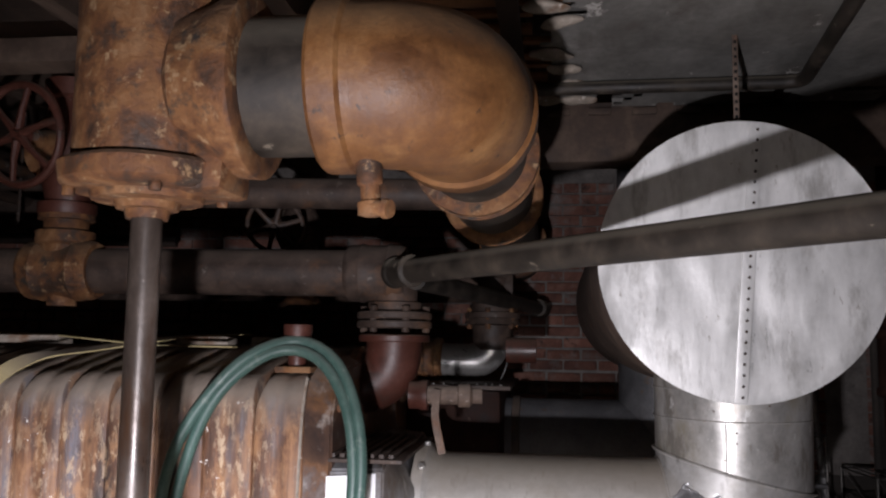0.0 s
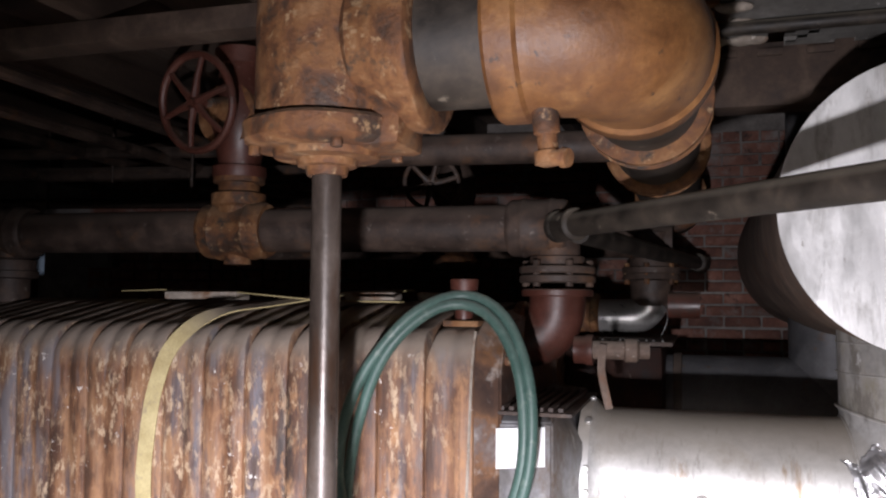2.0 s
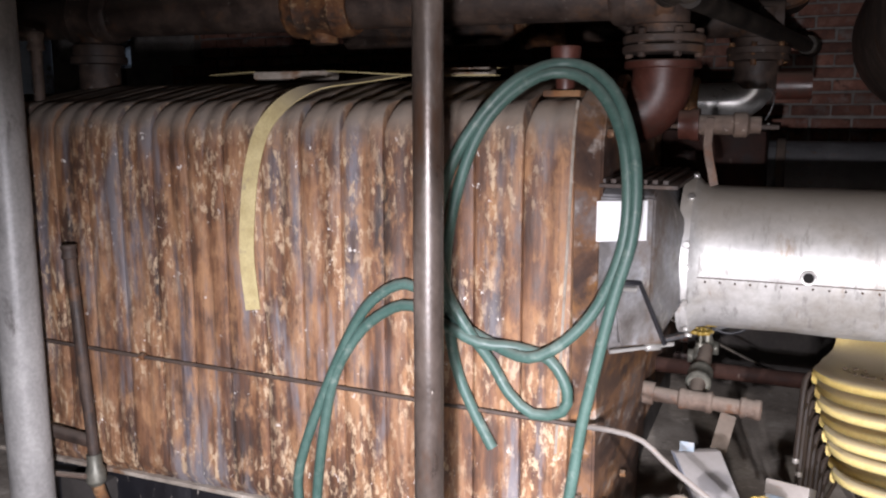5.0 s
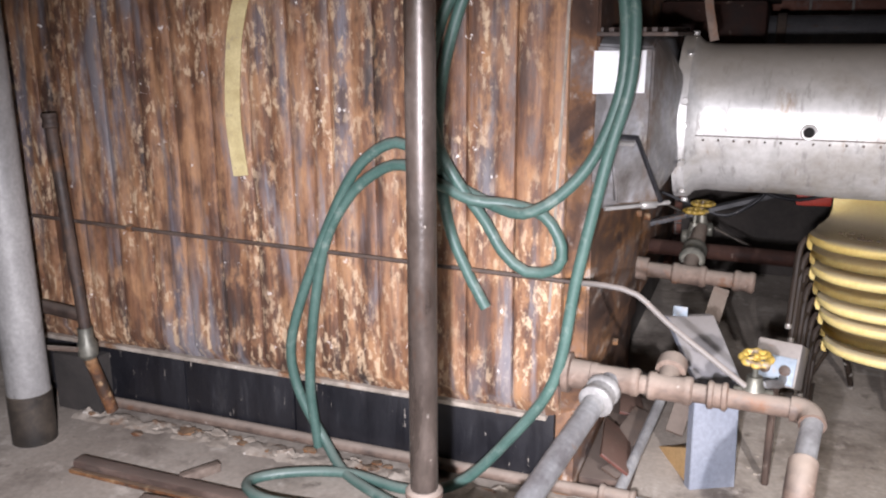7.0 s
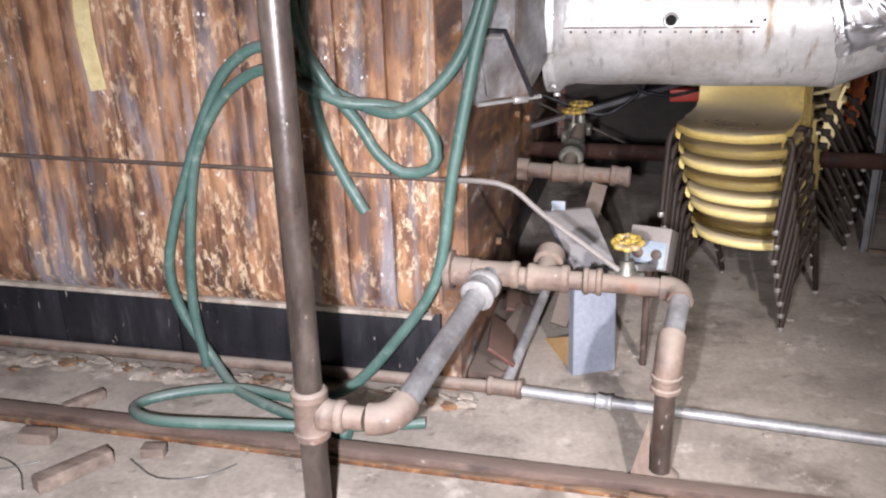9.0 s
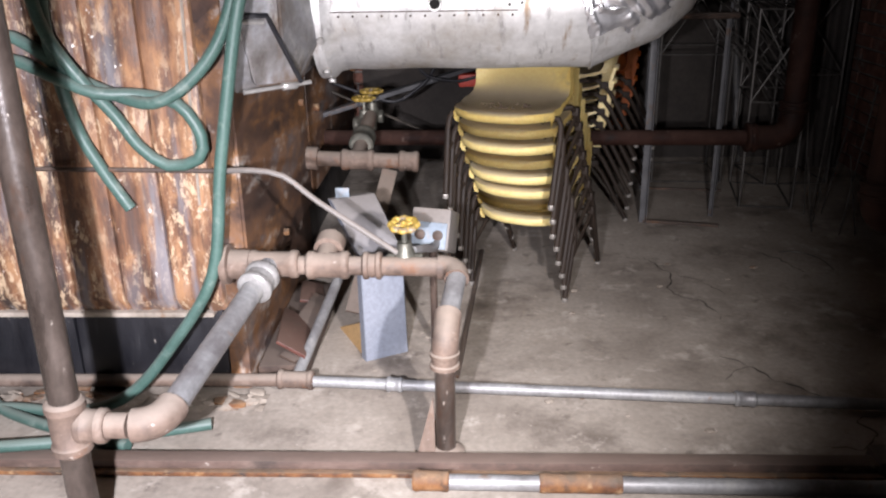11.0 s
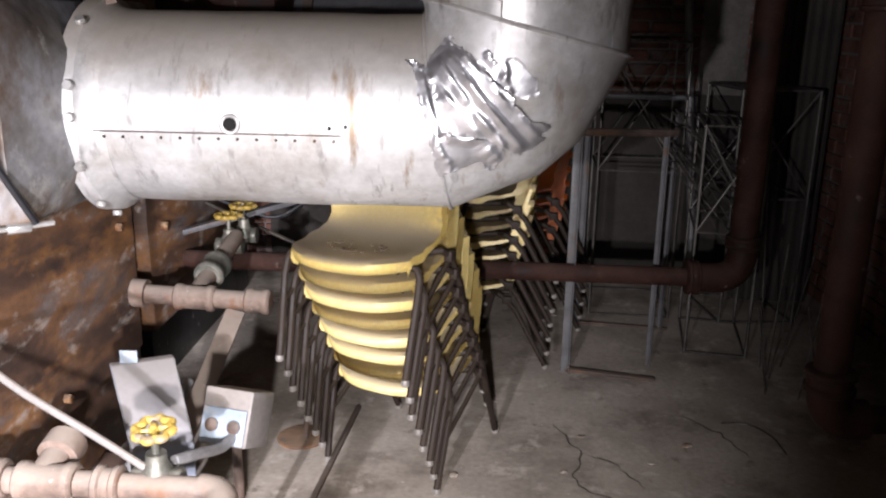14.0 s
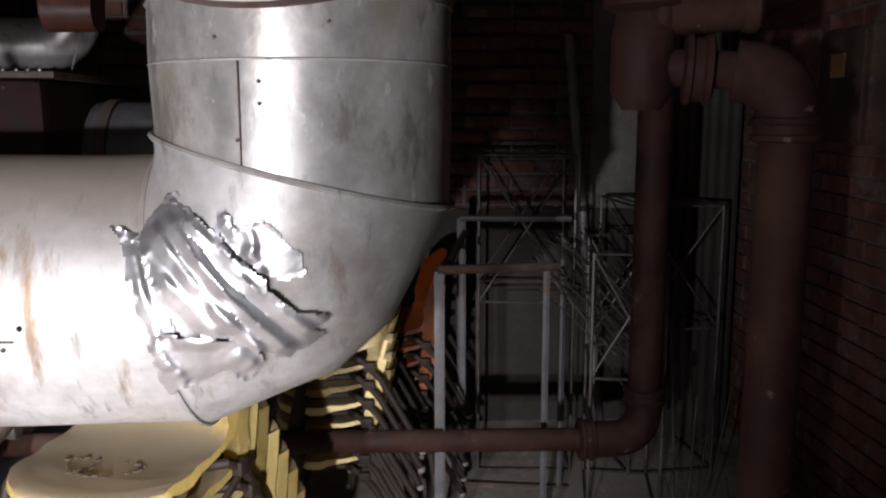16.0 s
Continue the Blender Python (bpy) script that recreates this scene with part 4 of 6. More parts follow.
def foil_sheet(poly, lift, folds, crumple, seed, cell=0.0045):
    """A torn sheet pressed on the metal, with sharp-backed folds (x, z to x, z, height, width) and fine creases."""
    bm = bmesh.new()
    x0, x1 = min(p[0] for p in poly) - 0.01, max(p[0] for p in poly) + 0.01
    z0, z1 = min(p[1] for p in poly) - 0.01, max(p[1] for p in poly) + 0.01
    nx, nz = int((x1 - x0) / cell), int((z1 - z0) / cell)
    made = {}

    def vert(i, j):
        if (i, j) not in made:
            x, z = x0 + i * cell, z0 + j * cell
            p, out = duct_front(x, z)
            h = 0.0
            for ax, az, bx, bz, high, wide in folds:
                ln = math.hypot(bx - ax, bz - az)
                ux, uz = (bx - ax) / ln, (bz - az) / ln
                along = ((x - ax) * ux + (z - az) * uz) / ln
                if -0.06 < along < 1.06:
                    off = (x - ax) * -uz + (z - az) * ux + 0.006 * noise.noise(Vector((along * 3, seed, high * 300)))
                    rise = 1 - off / (0.35 * wide) if off > 0 else 1 + off / wide
                    h = max(h, high * max(0.0, rise) * (0.65 + 0.6 * noise.noise(Vector((along * 5, seed, ax * 40)))) * min(1.0, 10 * (along + 0.06), 10 * (1.06 - along)))
            q = Vector((x, z, seed))
            cell_d = noise.voronoi(q * 30)[0]
            h += crumple * (0.5 * (cell_d[1] - cell_d[0]) + 0.8 * abs(noise.noise(q * 26)) + 0.35 * abs(noise.noise(q * 70)))
            made[(i, j)] = bm.verts.new(p + out * (lift + h))
        return made[(i, j)]

    for i in range(nx):
        for j in range(nz):
            x, z = x0 + (i + 0.5) * cell, z0 + (j + 0.5) * cell
            w = noise.noise_vector(Vector((x * 55, z * 55, seed))) * 0.007
            if inside(x + w.x, z + w.y, poly):
                bm.faces.new((vert(i, j), vert(i + 1, j), vert(i + 1, j + 1), vert(i, j + 1)))
    for v in bm.verts:
        if v.is_boundary:
            p, out = duct_front(v.co.x, v.co.z)
            v.co += out * 0.006 * max(0.0, noise.noise(v.co * 24 + Vector((seed, 0, 0))))
    bmesh.ops.triangulate(bm, faces=bm.faces[:])
    bmesh.ops.solidify(bm, geom=bm.faces[:], thickness=0.0008)
    return bm


foil = thing("foil_patch", (0.47, 2.69, 1.14), "crumpled silver foil tape patch on the duct elbow", "foil")
for k, (outline, lift, folds, crumple) in enumerate((
        # torn top edge
        ([(0.325, 1.235), (0.36, 1.225), (0.39, 1.245), (0.41, 1.285), (0.45, 1.268), (0.465, 1.235), (0.40, 1.19), (0.35, 1.20)], 0.002,
         [(0.335, 1.23, 0.38, 1.21, 0.010, 0.02), (0.385, 1.255, 0.43, 1.225, 0.016, 0.024), (0.41, 1.275, 0.455, 1.245, 0.012, 0.02)], 0.0026),
        # stiff flap at the outer bend
        ([(0.48, 1.235), (0.50, 1.262), (0.52, 1.236), (0.554, 1.25), (0.60, 1.205), (0.612, 1.172), (0.58, 1.16), (0.54, 1.18)], 0.006,
         [(0.535, 1.235, 0.55, 1.175, 0.012, 0.02), (0.50, 1.255, 0.52, 1.22, 0.008, 0.015)], 0.0012),
        # left edge strip
        ([(0.345, 1.21), (0.375, 1.215), (0.42, 1.10), (0.43, 1.06), (0.395, 1.03), (0.372, 1.10), (0.355, 1.16)], 0.006,
         [(0.365, 1.20, 0.405, 1.06, 0.010, 0.022)], 0.0018),
        # smooth lower sheet
        ([(0.40, 1.085), (0.47, 1.085), (0.535, 1.07), (0.54, 1.045), (0.515, 1.01), (0.49, 1.03), (0.45, 1.015), (0.40, 0.995), (0.388, 1.04)], 0.015,
         [(0.50, 1.075, 0.535, 1.03, 0.008, 0.03), (0.40, 1.07, 0.43, 1.01, 0.008, 0.02), (0.42, 1.085, 0.52, 1.075, 0.008, 0.018)], 0.0016),
        # long folds running down the bend
        ([(0.368, 1.215), (0.40, 1.262), (0.445, 1.255), (0.49, 1.225), (0.545, 1.175), (0.59, 1.125), (0.642, 1.108), (0.612, 1.094), (0.628, 1.078), (0.60, 1.062), (0.575, 1.045), (0.55, 1.055), (0.50, 1.082), (0.44, 1.075), (0.40, 1.14)], 0.012,
         [(0.385, 1.20, 0.50, 1.075, 0.014, 0.030), (0.40, 1.225, 0.545, 1.065, 0.020, 0.034), (0.42, 1.24, 0.58, 1.068, 0.022, 0.030), (0.445, 1.245, 0.615, 1.09, 0.017, 0.028), (0.49, 1.215, 0.635, 1.105, 0.014, 0.024)], 0.0014))):
    part("foil_sheet", foil_sheet(outline, lift, folds, crumple, 3.1 + k * 5.7), FOIL, foil, sharp=55)

# ---- overhead pipes ----


def pipe_thing(name, at, label, category="pipe", group=""):
    return thing(name, at, label, category, group)


# big angle valve with its plug, bell and the rust-orange elbow
VXC, VYC = -0.80, 1.71
valve = pipe_thing("large_valve", (VXC, VYC, 1.95), "large rusted cast-iron valve body hanging from the ceiling mains", "valve")
part("valve_body", lathe((VXC, VYC, 2.04), (VXC, VYC, TOP), [(0, 0.148), (0.02, 0.152), (0.3, 0.152), (0.45, 0.16), (0.56, 0.16)], 40), RUST_CAST, valve)
part("bottom_flange", roughen(lathe((VXC, VYC, 1.985), (VXC, VYC, 2.045), [(0, 0.12), (0.004, 0.155), (0.016, 0.172), (0.05, 0.176), (0.058, 0.168), (0.06, 0.15)], 40), 0.003, 12), RUST_CAST, valve)
for a in range(4):
    c = Vector((VXC + 0.15 * math.cos(a * math.pi / 2 + 0.55), VYC + 0.15 * math.sin(a * math.pi / 2 + 0.55), 1.972))
    part("bolt", hexnut(c, (0, 0, 1), 0.013, 0.02), RUST_CAST, valve)
part("lug", roughen(box(VXC + 0.09, VYC - 0.08, 1.982, VXC + 0.19, VYC + 0.08, 2.07, 0.02), 0.004, 9), RUST_CAST, valve)
part("plug", lathe((VXC, VYC, 1.935), (VXC, VYC, 1.99), [(0, 0.032), (0, 0.042), (0.018, 0.046), (0.02, 0.062), (0.034, 0.066), (0.036, 0.11), (0.05, 0.115)], 32), RUST_CAST, valve)
part("bell", lathe((-0.72, VYC, 2.205), (-0.56, VYC, 2.205), [(0, 0.13), (0.02, 0.155), (0.075, 0.168), (0.11, 0.185), (0.15, 0.188), (0.155, 0.18), (0.155, 0.145)], 40), RUST_CAST, valve, "rusted bell mouth")

main = pipe_thing("steam_main", (-0.18, 3.0, 2.0), "heavy steam main with a rust-orange elbow", "pipe")
part("nipple", rod((-0.6, VYC, 2.205), (-0.38, VYC, 2.205), 0.142, 40), PIPE_BLACK, main, "black sooty pipe nipple")
part("elbow_band", lathe((-0.43, VYC, 2.205), (-0.345, VYC, 2.205), [(0, 0.145), (0, 0.172), (0.008, 0.178), (0.06, 0.178), (0.068, 0.17), (0.085, 0.168)], 40), RUST_ORANGE, main)
el_pts = [Vector((-0.36, VYC, 2.205))] + bend((-0.36, VYC, 2.205), (-0.185, VYC, 2.205), (-0.185, 1.90, 2.205), 0.175, 12) + [Vector((-0.185, 1.91, 2.205))]
part("elbow", tube(el_pts, 0.168, 40), RUST_ORANGE, main, "smooth rust-orange elbow")
part("elbow_band", lathe((-0.185, 1.885, 2.205), (-0.185, 1.97, 2.205), [(0, 0.168), (0.01, 0.178), (0.07, 0.178), (0.08, 0.172), (0.085, 0.145)], 40), RUST_ORANGE, main)
part("run", rod((-0.185, 1.96, 2.205), (-0.185, 5.17, 2.205), 0.142, 40), PIPE_BLACK, main, "black sooty main")
for y, l in ((2.30, 0.12), (2.95, 0.10), (4.42, 0.14)):
    part("coupling", coupling((-0.185, y, 2.205), (-0.185, y + l, 2.205), 0.148, 1.18, 36), RUST_CAST, main)
part("drain_nipple", lathe((-0.335, VYC - 0.02, 2.05), (-0.325, VYC - 0.02, 1.935), [(0, 0.026), (0.05, 0.026), (0.055, 0.02), (0.085, 0.02), (0.087, 0.028), (0.11, 0.028), (0.115, 0.015)], 18), RUST_CAST, main)
part("drain_cock", lathe((-0.325, VYC - 0.03, 1.952), (-0.28, VYC - 0.05, 1.945), [(0, 0.016), (0.03, 0.016), (0.032, 0.02), (0.045, 0.018)], 12), RUST_CAST, main)

# vertical pipe through the plug down to the floor with its tee
drop = pipe_thing("vertical_pipe", (VXC, VYC, 0), "worn steel pipe from the valve to the floor", "pipe")
part("pipe_upper", rod((VXC, VYC, 0.37), (VXC, VYC, 1.95), 0.0315, 24), PIPE_WORN, drop)
part("tee", coupling((VXC, VYC, 0.25), (VXC, VYC, 0.38), 0.036, 1.18), PIPE_DUSTY, drop)
part("tee_branch", coupling((VXC + 0.02, VYC, 0.315), (VXC + 0.085, VYC, 0.315), 0.033, 1.15), PIPE_DUSTY, drop)
part("pipe_lower", rod((VXC, VYC, 0.0), (VXC, VYC, 0.26), 0.0315, 24), PIPE_WORN, drop)

# header over the boiler with a tee and a gate valve
hdr = pipe_thing("boiler_header", (-1.9, 2.85, 1.84), "sooty iron header pipe above the boiler", "pipe")
part("header_run", rod((-3.6, 2.85, 1.935), (-0.6, 2.85, 1.918), 0.079, 32), PIPE_DARK, hdr)
part("tee", roughen(coupling((-1.82, 2.85, 1.925), (-1.56, 2.85, 1.925), 0.096, 1.09, 32), 0.0015, 6), RUST_CAST, hdr, "rust-brown tee")
part("tee_neck", lathe((-1.69, 2.85, 1.93), (-1.69, 2.85, 2.12), [(0, 0.085), (0.08, 0.085), (0.09, 0.1), (0.13, 0.1), (0.135, 0.085), (0.14, 0.075), (0.17, 0.075), (0.172, 0.095), (0.19, 0.095)], 32), RUST_CAST, hdr)
part("tee_stub", rod((-1.69, 2.85, 1.80), (-1.69, 2.85, 1.86), 0.05, 16), RUST_CAST, hdr)
part("end_cross", roughen(coupling((-0.66, 2.85, 1.918), (-0.46, 2.85, 1.918), 0.088, 1.09, 32), 0.0015, 6), PIPE_DARK, hdr, "sooty tee at the header's end")
part("left_tee", coupling((-2.86, 2.85, 1.93), (-2.62, 2.85, 1.93), 0.095, 1.09, 32), PIPE_DARK, hdr)
part("left_drop", lathe((-2.74, 2.85, 1.93), (-2.74, 2.85, 1.6), [(0, 0.07), (0.10, 0.07), (0.11, 0.1), (0.15, 0.1), (0.155, 0.11), (0.18, 0.11), (0.185, 0.08), (0.33, 0.08)], 28), PIPE_DARK, hdr)
part("down_neck", lathe((-0.50, 2.86, 1.90), (-0.50, 2.86, 1.69), [(0, 0.075), (0.075, 0.075), (0.08, 0.09), (0.11, 0.09), (0.115, 0.08), (0.13, 0.08)], 28), PIPE_DARK, hdr)
for z, r in ((1.765, 0.125), (1.735, 0.125), (1.69, 0.118)):
    part("flange_plate", lathe((-0.50, 2.86, z), (-0.50, 2.86, z + 0.024), [(0, r - 0.004), (0.004, r), (0.02, r), (0.024, r - 0.004)], 32), PIPE_DARK if z > 1.7 else PIPE_RED, hdr)
for a in range(6):
    c = (-0.50 + 0.105 * math.cos(a * math.pi / 3), 2.86 + 0.105 * math.sin(a * math.pi / 3), 1.722)
    part("stud", hexnut(c, (0, 0, 1), 0.014, 0.085), PIPE_DARK, hdr)
rede = bend((-0.50, 2.86, 1.70), (-0.50, 2.86, 1.545), (-0.70, 2.86, 1.545), 0.13, 10)
part("red_elbow", tube([Vector((-0.50, 2.86, 1.70))] + rede, 0.092, 32), PIPE_RED, hdr, "red-painted elbow into the boiler")
part("elbow_flange", lathe((-0.63, 2.86, 1.545), (-0.60, 2.86, 1.545), [(0, 0.125), (0.004, 0.13), (0.026, 0.13), (0.03, 0.12)], 28), RUST_CAST, hdr)
part("elbow_boss", lathe((-0.44, 2.84, 1.52), (-0.36, 2.84, 1.52), [(0, 0.045), (0.03, 0.045), (0.04, 0.05), (0.06, 0.05)], 20), PIPE_RED, hdr)
cock = pipe_thing("drain_cock", (-0.36, 2.84, 1.5), "dusty brass cock with a hanging lever", "valve")
part("cock_body", lathe((-0.385, 2.84, 1.52), (-0.20, 2.86, 1.52), [(0, 0.03), (0.10, 0.03), (0.105, 0.038), (0.14, 0.038), (0.15, 0.026), (0.18, 0.026)], 18), PIPE_DUSTY, cock)
part("lever", ribbon([(-0.345, 2.80, 1.54), (-0.35, 2.79, 1.46), (-0.335, 2.785, 1.385), (-0.325, 2.785, 1.34)], 0.024, (1, 0, 0), 0.006), PIPE_DUSTY, cock)


def handwheel(valve_ob, c, r, tilt, mat, label, spokes=6, tube_r=0.014):
    m = Matrix.Translation(c) @ tilt
    ringp = [m @ Vector((r * math.cos(2 * math.pi * k / 40), r * math.sin(2 * math.pi * k / 40), 0)) for k in range(41)]
    wheel = part("handwheel", tube(ringp, tube_r, 10), mat, valve_ob, label)
    for k in range(spokes):
        a = 2 * math.pi * k / spokes + 0.25
        part("spoke", tube([m @ Vector((0.02 * math.cos(a), 0.02 * math.sin(a), 0.012)), m @ Vector((r * 0.5 * math.cos(a), r * 0.5 * math.sin(a), 0.012)), m @ Vector((r * math.cos(a), r * math.sin(a), 0))], 0, 8, True, [0.016, 0.011, 0.010]), mat, wheel)
    part("hub", lathe(m @ Vector((0, 0, -0.02)), m @ Vector((0, 0, 0.035)), [(0, 0.032), (0.03, 0.03), (0.035, 0.02), (0.036, 0.013), (0.055, 0.012)], 16), mat, wheel)
    part("stem", rod(m @ Vector((0, 0, -0.22)), m @ Vector((0, 0, 0)), 0.014, 12), PIPE_DUSTY, wheel)


face_cam = Matrix.Rotation(radians(90), 4, "X")
gate = pipe_thing("gate_valve", (-1.69, 2.85, 2.1), "rusty gate valve body above the header", "valve")
part("valve_body", lathe((-1.69, 2.85, 2.11), (-1.69, 2.85, 2.60), [(0, 0.09), (0.02, 0.1), (0.05, 0.1), (0.055, 0.075), (0.12, 0.09), (0.24, 0.125), (0.36, 0.09), (0.42, 0.08), (0.43, 0.1), (0.49, 0.1)], 32), PIPE_RED, gate)
part("bonnet", lathe((-1.70, 2.86, 2.35), (-1.71, 2.62, 2.35), [(0, 0.11), (0.05, 0.10), (0.06, 0.12), (0.09, 0.12), (0.10, 0.06), (0.2, 0.035)], 24), RUST_CAST, gate)
rearv = pipe_thing("rear_gate_valve", (-1.1, 3.7, 2.1), "dark gate valve behind the header", "valve")
part("valve_body", lathe((-1.11, 3.72, 1.98), (-1.11, 3.72, 2.40), [(0, 0.06), (0.1, 0.07), (0.16, 0.1), (0.24, 0.1), (0.3, 0.07), (0.42, 0.06)], 24), PIPE_DARK, rearv)
part("bonnet", lathe((-1.11, 3.72, 2.16), (-1.13, 3.48, 2.165), [(0, 0.08), (0.08, 0.07), (0.1, 0.03), (0.24, 0.02)], 18), PIPE_DARK, rearv)

handwheel(gate, (-1.715, 2.60, 2.352), 0.165, Matrix.Rotation(radians(-12), 4, "Z") @ Matrix.Rotation(radians(8), 4, "X") @ face_cam, PIPE_RED, "brown-red six-spoke handwheel on the header valve")
handwheel(rearv, (-1.13, 3.45, 2.165), 0.115, Matrix.Rotation(radians(10), 4, "Z") @ Matrix.Rotation(radians(25), 4, "X") @ face_cam, PIPE_DARK, "dark small handwheel behind the header", 6, 0.010)

rear = pipe_thing("rear_header", (-1.6, 3.72, 1.9), "dark rear header pipe behind the boiler", "pipe")
part("run", rod((-2.32, 4.2, 1.961), (-0.17, 4.2, 1.961), 0.079, 24), PIPE_DARK, rear)
part("tee", coupling((-1.38, 4.2, 1.961), (-1.13, 4.2, 1.961), 0.088, 1.2, 24), RUST_CAST, rear)
part("down_leg", lathe((-0.27, 4.2, 2.0), (-0.27, 4.2, 1.655), [(0, 0.10), (0.12, 0.10), (0.125, 0.113), (0.16, 0.113), (0.165, 0.135), (0.19, 0.135), (0.195, 0.128), (0.22, 0.135), (0.228, 0.10), (0.28, 0.096), (0.345, 0.093)], 28), PIPE_DARK, rear)
for a in range(6):
    part("stud", hexnut((-0.27 + 0.118 * math.cos(a * math.pi / 3 + 0.4), 4.2 + 0.118 * math.sin(a * math.pi / 3 + 0.4), 1.755), (0, 0, 1), 0.014, 0.1), RUST_CAST, rear)
ne = bend((-0.27, 4.2, 1.74), (-0.27, 4.2, 1.60), (-0.6, 4.2, 1.60), 0.12, 8)
part("bright_elbow", tube([Vector((-0.27, 4.2, 1.75))] + ne + [Vector((-0.53, 4.2, 1.60))], 0.084, 28), CHROME, rear, "bright nickel elbow")
part("elbow_collar", coupling((-0.63, 4.2, 1.60), (-0.51, 4.2, 1.60), 0.10, 1.12, 28), RUST_CAST, rear)
part("upper_main", rod((-1.4, 2.95, 2.22), (-0.3, 2.95, 2.20), 0.055, 20), PIPE_DARK, rear, "dark cross main under the ceiling")
part("red_stub", rod((-0.18, 3.8, 1.66), (-0.05, 3.8, 1.66), 0.055, 18), PIPE_RED, rear)

# black pipe crossing in front, with its branch to the back
blk = pipe_thing("black_pipe", (0.2, 2.0, 1.9), "long black iron pipe crossing the room overhead", "pipe")
pa, pb = Vector((-0.47, 2.74, 1.912)), Vector((1.45, 0.40, 1.900))
part("run", rod(pa, pb, 0.0385, 24), PIPE_BLACK, blk)
part("end_fitting", coupling(pa + (pa - pb).normalized() * 0.03, pa + (pb - pa).normalized() * 0.10, 0.042, 1.22), PIPE_BLACK, blk)
part("branch", rod((-0.42, 2.79, 1.895), (-0.05, 4.95, 1.885), 0.036, 18), PIPE_BLACK, blk)
part("branch_end", coupling((-0.062, 4.84, 1.885), (-0.04, 4.97, 1.885), 0.045, 1.15), PIPE_BLACK, blk)

# conduit under the plaster and the run over the back wall
cond = pipe_thing("ceiling_conduit", (0.4, 3.0, TOP - 0.05), "black conduit bent along the plaster ceiling", "conduit")
cpath = [(-0.4, 3.03, TOP - 0.03), (0.80, 3.01, TOP - 0.03)] + bend((0.8, 3.01, TOP - 0.03), (0.868, 3.005, TOP - 0.03), (0.82, 2.5, TOP - 0.03), 0.06) + [(0.79, 2.2, TOP - 0.03), (0.76, 0.5, TOP - 0.03)]
part("conduit_run", tube(cpath, 0.0235, 16), PIPE_BLACK, cond)
ret = pipe_thing("return_pipe", (0.2, 4.7, 1.2), "dusty grey return pipe bending up before the brick wall", "pipe")
part("run", tube([(-2.5, 4.55, 1.30), (0.36, 4.55, 1.28)] + bend((0.36, 4.55, 1.28), (0.50, 4.55, 1.28), (0.50, 4.55, 1.6), 0.13) + [(0.50, 4.55, 2.75)], 0.075, 24), PIPE_DUSTY, ret)

# ---- low pipes in front of the boiler ----
low = pipe_thing("drain_manifold", (-0.3, 2.33, 0.0), "dusty iron drain piping at the boiler's foot", "pipe")
part("boiler_bush", lathe((-0.635, 2.335, 0.435), (-0.555, 2.335, 0.435), [(0, 0.05), (0.004, 0.056), (0.022, 0.056), (0.026, 0.042), (0.08, 0.040)], 24), PIPE_DUSTY, low, "white-rimmed boiler bush")
part("run", rod((-0.58, 2.335, 0.435), (0.0, 2.335, 0.425), 0.0265, 20), PIPE_DUSTY, low)
part("tee", coupling((-0.56, 2.335, 0.435), (-0.42, 2.335, 0.435), 0.033, 1.2), PIPE_DUSTY, low)
part("tee", coupling((-0.40, 2.335, 0.432), (-0.28, 2.335, 0.432), 0.033, 1.2), PIPE_DUSTY, low)
part("plug_branch", lathe((-0.35, 2.34, 0.44), (-0.345, 2.46, 0.47), [(0, 0.03), (0.05, 0.03), (0.055, 0.042), (0.10, 0.042), (0.105, 0.03), (0.125, 0.026)], 18), PIPE_DUSTY, low)
part("union", coupling((-0.245, 2.335, 0.43), (-0.19, 2.335, 0.43), 0.031, 1.25), PIPE_DUSTY, low)
part("elbow", tube(bend((-0.05, 2.335, 0.425), (0.018, 2.335, 0.425), (0.01, 2.2, 0.39), 0.055), 0.034, 18), PIPE_DUSTY, low)
part("drop_piece", rod((0.015, 2.29, 0.413), (-0.005, 2.14, 0.365), 0.0265, 18), PIPE_GREY, low)
part("elbow", tube(bend((-0.003, 2.16, 0.375), (-0.012, 2.085, 0.345), (-0.013, 2.085, 0.2), 0.07), 0.035, 18), PIPE_DUSTY, low)
part("band", coupling((-0.013, 2.085, 0.30), (-0.013, 2.085, 0.25), 0.031, 1.25), PIPE_DUSTY, low)
part("foot_pipe", rod((-0.013, 2.085, 0.0), (-0.013, 2.085, 0.3), 0.0265, 18), PIPE_WORN, low)
part("foot_flange", lathe((-0.013, 2.085, 0.0), (-0.013, 2.085, 0.02), [(0, 0.05), (0.006, 0.05), (0.02, 0.03)], 18), PIPE_DUSTY, low)
part("angle_leg", rod((-0.50, 2.315, 0.435), (-0.60, 1.74, 0.32), 0.0295, 20), PIPE_GREY, low)
part("union", coupling((-0.506, 2.28, 0.429), (-0.519, 2.205, 0.413), 0.038, 1.25), POST_PAINT, low, "whitish union nut")
part("elbow", tube(bend((-0.595, 1.78, 0.327), (-0.603, 1.715, 0.315), (-0.70, 1.71, 0.315), 0.06), 0.037, 18), PIPE_DUSTY, low)
part("nipple", rod((-0.67, 1.711, 0.315), (-0.72, 1.711, 0.315), 0.028, 18), PIPE_DUSTY, low)


